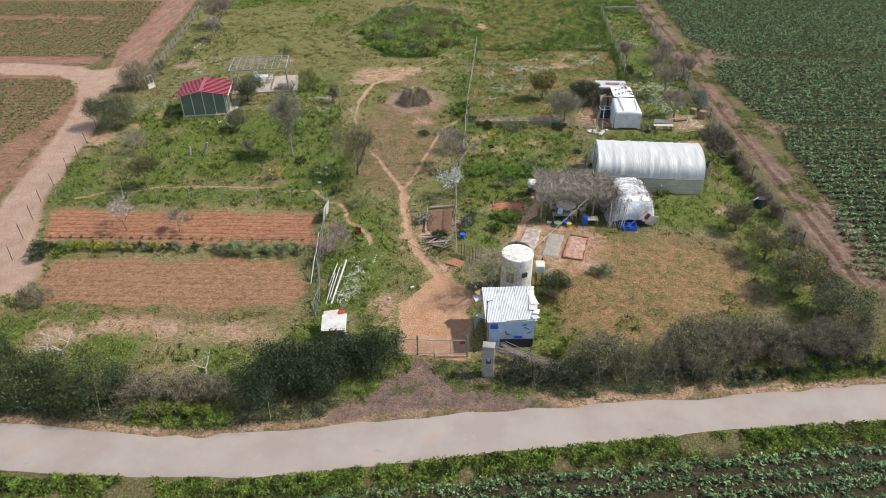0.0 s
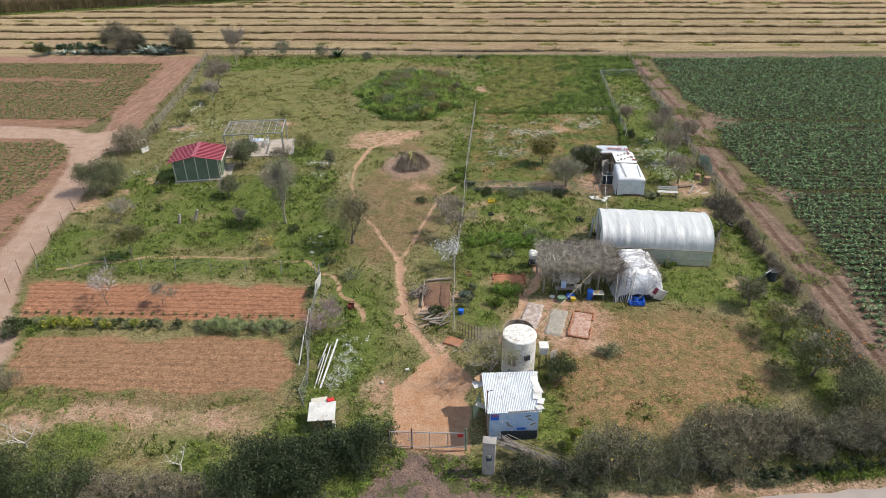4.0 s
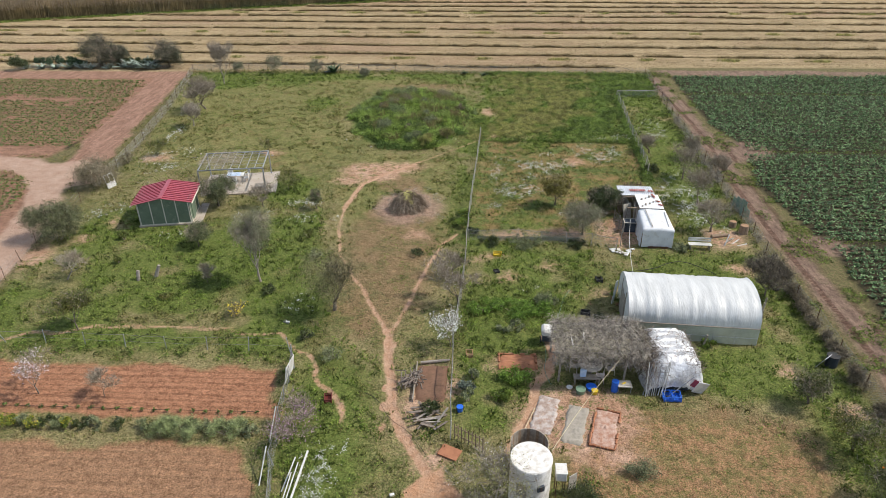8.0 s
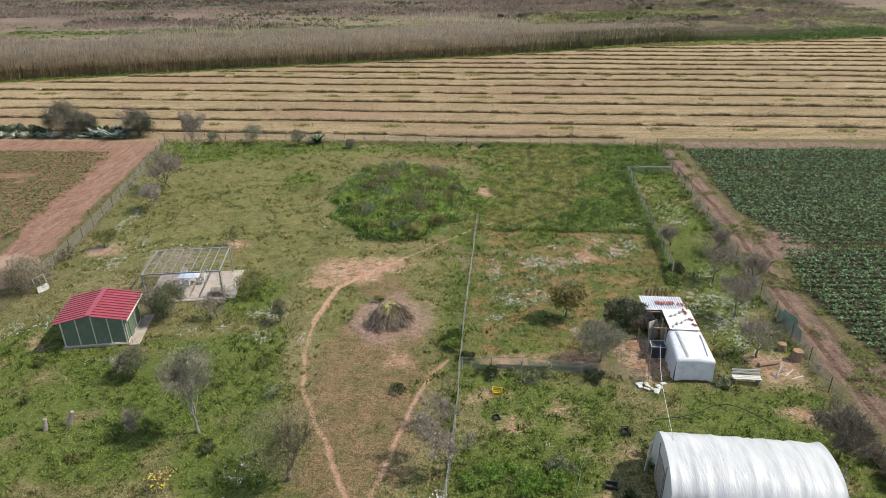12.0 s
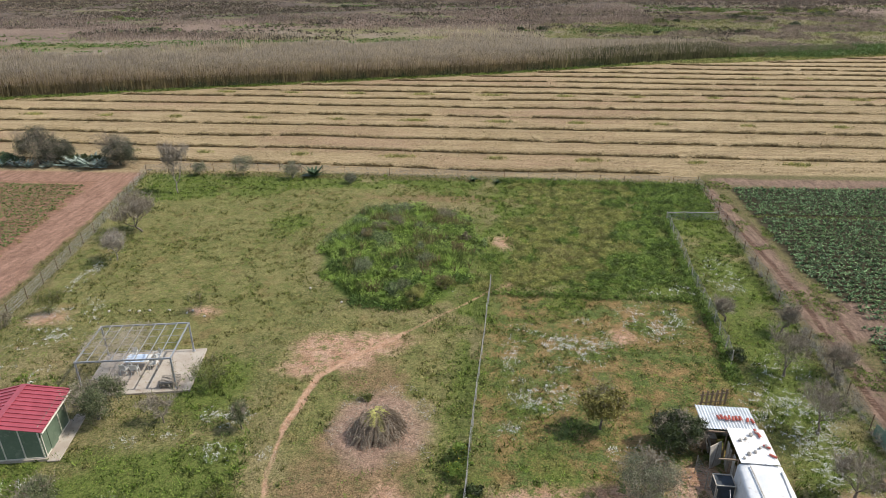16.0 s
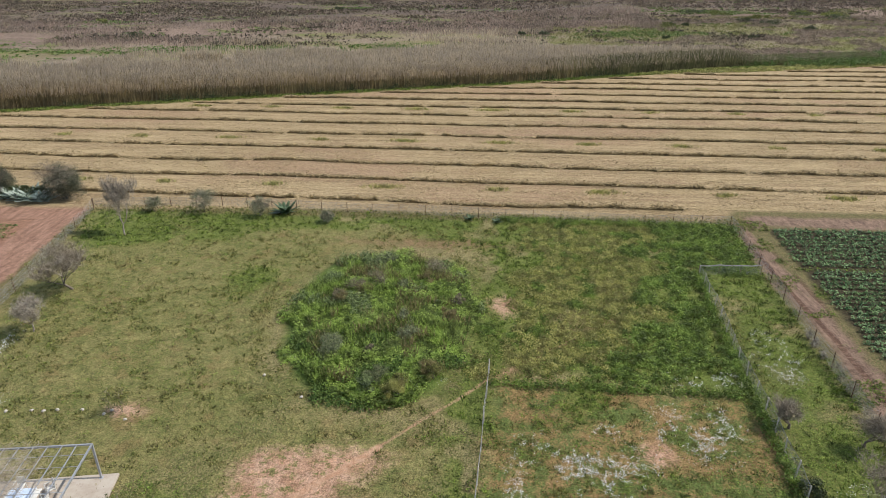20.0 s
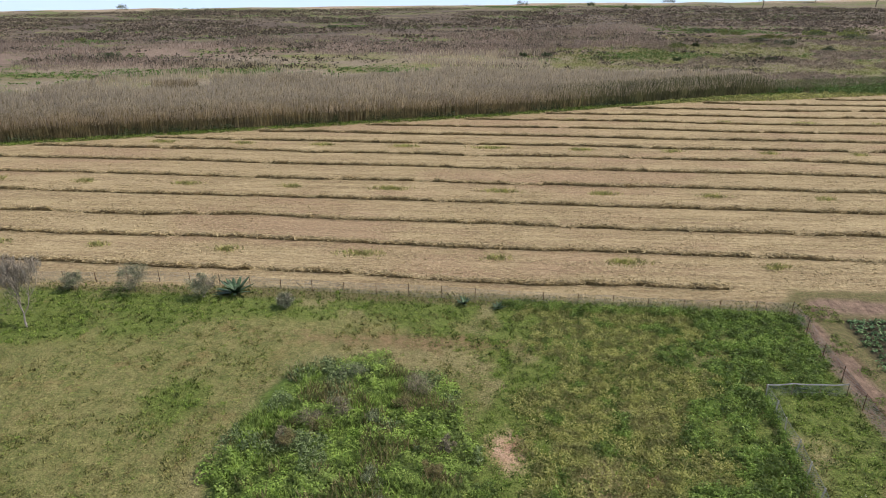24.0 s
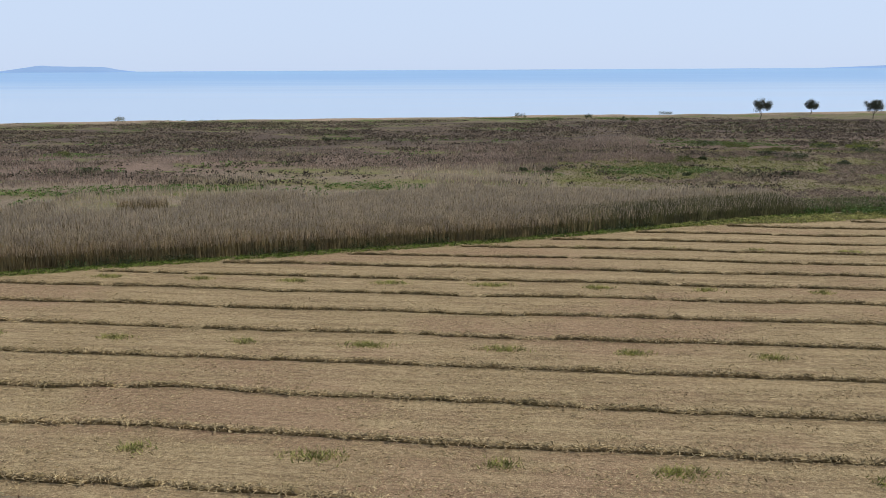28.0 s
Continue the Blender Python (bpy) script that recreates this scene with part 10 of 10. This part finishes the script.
# ---- brush heap and wood pile ----
def brush_heap():
    ob = thing("brush_heap", "tangled heap of drooping cut branches topped with palm fronds", "heap", -5.9, 65.5)
    g = np.random.default_rng(51)
    brown = plain("brown_dead_branches", (0.17, 0.125, 0.085), (0.34, 0.27, 0.20), 9, 0.9)
    n = 620
    t = g.uniform(0, 2 * np.pi, n)
    t2 = t + g.normal(0, 0.30, n)
    reach = 1.45 + 0.30 * np.sin(2 * t + 0.6) + g.normal(0, 0.16, n)
    r0, r1 = g.uniform(0.0, 0.45, n), reach * g.uniform(0.5, 0.75, n)
    a = np.stack([r0 * np.cos(t), r0 * np.sin(t), g.uniform(1.15, 1.75, n)], 1)
    b = np.stack([r1 * np.cos(t2), r1 * np.sin(t2), 1.30 + g.normal(0, 0.24, n) - 0.35 * r1], 1)
    t3 = t2 + g.normal(0, 0.18, n)
    c = np.stack([reach * np.cos(t3), reach * np.sin(t3), np.clip(g.normal(0.12, 0.22, n), 0.0, 0.7)], 1)
    segs = [(Vector(p), Vector(q), 0.028, 0.022, 3) for p, q in zip(a, b)] + [(Vector(p), Vector(q), 0.022, 0.009, 3) for p, q in zip(b, c)]
    part("branch_mass", tubes(segs), brown, ob)["kind"] = "stuff"
    p = np.stack([g.normal(0, 0.75, 1300), g.normal(0, 0.7, 1300), np.abs(g.normal(0.4, 0.4, 1300))], 1)
    quads("twig_mass", leaves_at(p, 0.8, 0.03, g, 0.0, 0.5), M_TWIG, "", "", ob)
    for i in range(7):
        t = i * 0.9 + 0.35 * math.sin(i * 5.1)
        long_ = 0.75 + 0.4 * abs(math.sin(i * 3.3))
        d = np.array([math.cos(t), math.sin(t), 0.1])
        s = np.linspace(0.1, 1.0, 26)
        c = d[None, :] * s[:, None] * long_ + np.stack([0 * s, 0 * s, 1.68 + 0.3 * s - (0.6 + 0.5 * abs(math.cos(i * 2.2))) * s * s], 1)
        side = np.array([-math.sin(t), math.cos(t), 0])
        q = np.concatenate([np.stack([c - d * 0.02, c + d * 0.02, c + sg * side * 0.24 + d * 0.12 - np.array([0, 0, 0.05])], 1) for sg in (-1, 1)])
        quads("palm_frond", q, M_PALM, "", "", ob)


brush_heap()
lx_, ly_ = field_points(2400, -9.4, -2.0, 62.4, 70.4)
ring_ = np.hypot((lx_ + 5.6) / 3.1, (ly_ - 66.3) / 3.6) + (lattice(lx_, ly_, 1.0, 85) - 0.5) * 0.5
a = (ring_ > 0.45) & (ring_ < 1.1) & (lattice(lx_, ly_, 0.7, 86) > 0.45)
quads("bark_litter", leaves_at(with_z(lx_[a], ly_[a], 0.06), 0.13, 0.06, rng, 0.8), M_PALETWIG, "pale bark chips and litter round the brush heap", "litter")
shrub("fence_bush", "green weedy bush with yellow flowers on the fence", -0.9, 63.4, 0.65, 2.0, 1.15, 2600, 0.13, M_NETTLE, 471, 10, bloom=90, bloom_mat=M_YELLOW, bloom_size=0.06)


def wood_pile():
    ob = thing("wood_pile", "pile of cut grey branches on bare soil", "firewood", -3.45, 42.1)
    rr = random.Random(61)
    me = None
    for i in range(90):
        c = Vector((rr.gauss(0, 0.34), rr.gauss(0, 0.32), abs(rr.gauss(0.2, 0.15)) + 0.04))
        d = Vector((rr.uniform(-1, 1), rr.uniform(-1, 1), rr.uniform(-0.3, 0.3))).normalized()
        if me is None:
            o = part("branch", R((0, 0, -0.5), (0, 0, 0.5), 0.03, 0.02, 5), M_DEADWOOD, ob)
            me = o.data
        else:
            o = share("branch", me, ob, Matrix())
        o.matrix_basis = Matrix.Translation(c) @ d.to_track_quat("Z", "Y").to_matrix().to_4x4() @ Matrix.Diagonal((1.2, 1.2, rr.uniform(0.4, 0.8), 1))
    ob = thing("plank_heap", "heap of broken planks, bark and roots", "planks", -2.1, 39.0)
    for i in range(20):
        part("plank", B(rr.uniform(-0.7, 0.7), rr.uniform(-0.8, 0.9), 0.08 + rr.uniform(0, 0.3), rr.uniform(0.6, 1.4), rr.uniform(0.08, 0.18), 0.03, rr.uniform(-15, 15), rr.uniform(-15, 15), rr.uniform(-60, 70)), M_DEADWOOD if i % 4 else M_GREYWOOD, ob)
    shrub("agave_tuft", "grassy dark tuft on the plank heap", -2.1, 39.6, 0.65, 0.55, 0.7, 800, 0.4, M_DARKLEAF, 470, 4, 0.08)
    ob = thing("compost_bed", "framed bed of dark bare compost soil", "bed", -2.1, 42.0)
    bm = bmesh.new()
    g_ = [[bm.verts.new((-1.1 + 2.0 * i / 8, -1.6 + 3.4 * j / 10, 0.16 + 0.10 * noise.noise(Vector((i * 0.6, j * 0.6, 9))) - (0.22 if i in (0, 8) or j in (0, 10) else 0))) for j in range(11)] for i in range(9)]
    for i in range(8):
        for j in range(10):
            bm.faces.new((g_[i][j], g_[i + 1][j], g_[i + 1][j + 1], g_[i][j + 1]))
    part("soil", bm, plain("brown_compost", (0.20, 0.11, 0.07), (0.14, 0.08, 0.05), 3, 0.95, bump=0.6), ob, smooth=True)
    part("edge_board", B(-1.1, 0.1, 0.12, 0.05, 3.4, 0.3), M_GREYWOOD, ob)
    part("edge_log", R((-0.9, 1.8, 0.15), (0.9, 2.1, 0.18), 0.09, 0.08, 8), M_PALEBARK, ob)


wood_pile()
ob = thing("bucket", "small blue plastic bucket by the white fence", "bucket", -0.45, 39.8)
part("pail", R((0, 0, 0), (0, 0, 0.34), 0.15, 0.19, 14), M_BLUE, ob)
part("rim", R((0, 0, 0.33), (0, 0, 0.36), 0.2, 0.2, 14), M_BLUE, ob)
fence("white pole and post fence by the compost", [(-0.9, 37.6), (-1.0, 41.5), (-1.1, 46.0)], 2.1, 1.4, M_WHITE, seed=15, lean=0.04, thick_top=0.03, name="post_fence")
ob = thing("picket_gate", "dark wooden picket gate by the yard", "gate", 0.1, 37.3, 0, -31)
for i in range(9):
    part("picket", B(-0.9 + i * 0.22, 0, 0.5, 0.05, 0.03, 1.05), M_WOOD, ob)
for z in (0.25, 0.8):
    part("rail", B(0, 0.03, z, 1.9, 0.03, 0.06), M_WOOD, ob)
tagged(part("pavement", B(-0.9, 36.7, 0.02, 1.1, 0.8, 0.08, 0, 0, -25, bevel=0.02), M_REDSOIL), "small raised step of red earth", "pavement", kind="structure")


# ---- boards, dog box, mirror panel on the west fence ----
ob = thing("board_stack", "long white boards leaning on the garden fence", "boards", -8.7, 33.9)
for a, b, w in (((0.15, -1.9, 0.05), (0.55, 1.9, 0.75), 0.10), ((-0.05, -1.6, 0.05), (0.2, 1.2, 0.65), 0.05), ((-0.2, -1.9, 0.03), (0.0, 0.6, 0.6), 0.05), ((-0.35, -0.2, 0.1), (0.0, 1.5, 0.7), 0.06)):
    d = Vector(b) - Vector(a)
    m = Matrix.Translation((Vector(a) + Vector(b)) / 2) @ d.to_track_quat("Y", "Z").to_matrix().to_4x4()
    bm = B(0, 0, 0, w, d.length, 0.035)
    bmesh.ops.transform(bm, matrix=m, verts=bm.verts)
    part("board", bm, M_WHITE, ob)
for x, y, a in ((-10.6, 37.6, 10), (-10.3, 34.7, -8)):
    ob = thing("white_stake", "white stake leaning on the netting", "stake", x, y, group="white stakes")
    part("shaft", R((0, -0.6, 0), (0.1, 0.9, 1.2), 0.035), M_WHITE, ob)
ob = thing("tarp_screen", "torn white sheet screen tied to the fence", "screen", -10.75, 42.2, 0, 86)
part("sheet", B(0, 0, 0.75, 1.5, 0.03, 1.1, 8, 4, 0, bevel=0.01), M_WHITE, ob)
part("post", R((0.8, 0.05, -0.1), (0.8, 0.05, 1.9), 0.04), M_STEEL, ob)


def dog_box():
    ob = thing("dog_kennel", "small wooden kennel with a white sheet roof", "kennel", -7.8, 29.2, 0, 6)
    part("walls", B(0, 0, 0.45, 1.1, 0.9, 0.8), M_CARD, ob)
    part("roof", B(0, 0, 0.92, 1.45, 1.25, 0.05, 10, 0, 0, bevel=0.01), M_WHITE, ob)
    # dark plate on the solid front stands for the shaded doorway
    part("entrance", B(0.35, -0.46, 0.35, 0.3, 0.03, 0.45), M_DARK, ob)
    part("feeder", B(0.62, -0.35, 0.3, 0.16, 0.2, 0.35), M_CREAM, ob)
    part("roof_cloth", B(-0.2, 0.72, 1.02, 0.9, 0.4, 0.08, 20, 0, 8, bevel=0.03), M_CREAM, ob)
    part("red_bag", B(0.42, 0.7, 1.08, 0.4, 0.25, 0.1, 10, 8, 20, bevel=0.03), M_REDP, ob, "crumpled red bag")


dog_box()
r = random.Random(77)
for i in range(5):
    ob = thing("rubble_stone", "pale stone on bare soil by the kennel", "stone", -7.4 + r.uniform(-0.4, 0.5), 27.9 + r.uniform(-0.3, 0.3), 0, r.uniform(0, 90), "stones by the kennel")
    part("rock", B(0, 0, 0.06, r.uniform(0.15, 0.3), r.uniform(0.12, 0.2), 0.14, r.uniform(-9, 9), 0, 0, bevel=0.04), M_STONE, ob)
for i, (x, y) in enumerate(((-12.4, 47.8), (-3.6, 33.8))):
    ob = thing("white_block", "white block lying in the grass", "block", x, y, 0, 20 * i)
    part("block", B(0, 0, 0.06, 0.24, 0.16, 0.13, bevel=0.02), M_WHITE, ob)
ob = thing("far_fallen_tree", "dark fallen tree trunk in the marsh", "log", 92, 309)
part("trunk", R((-3, 0, 0.5), (3, 0.5, 0.9), 0.5, 0.3, 8), M_BARK, ob)
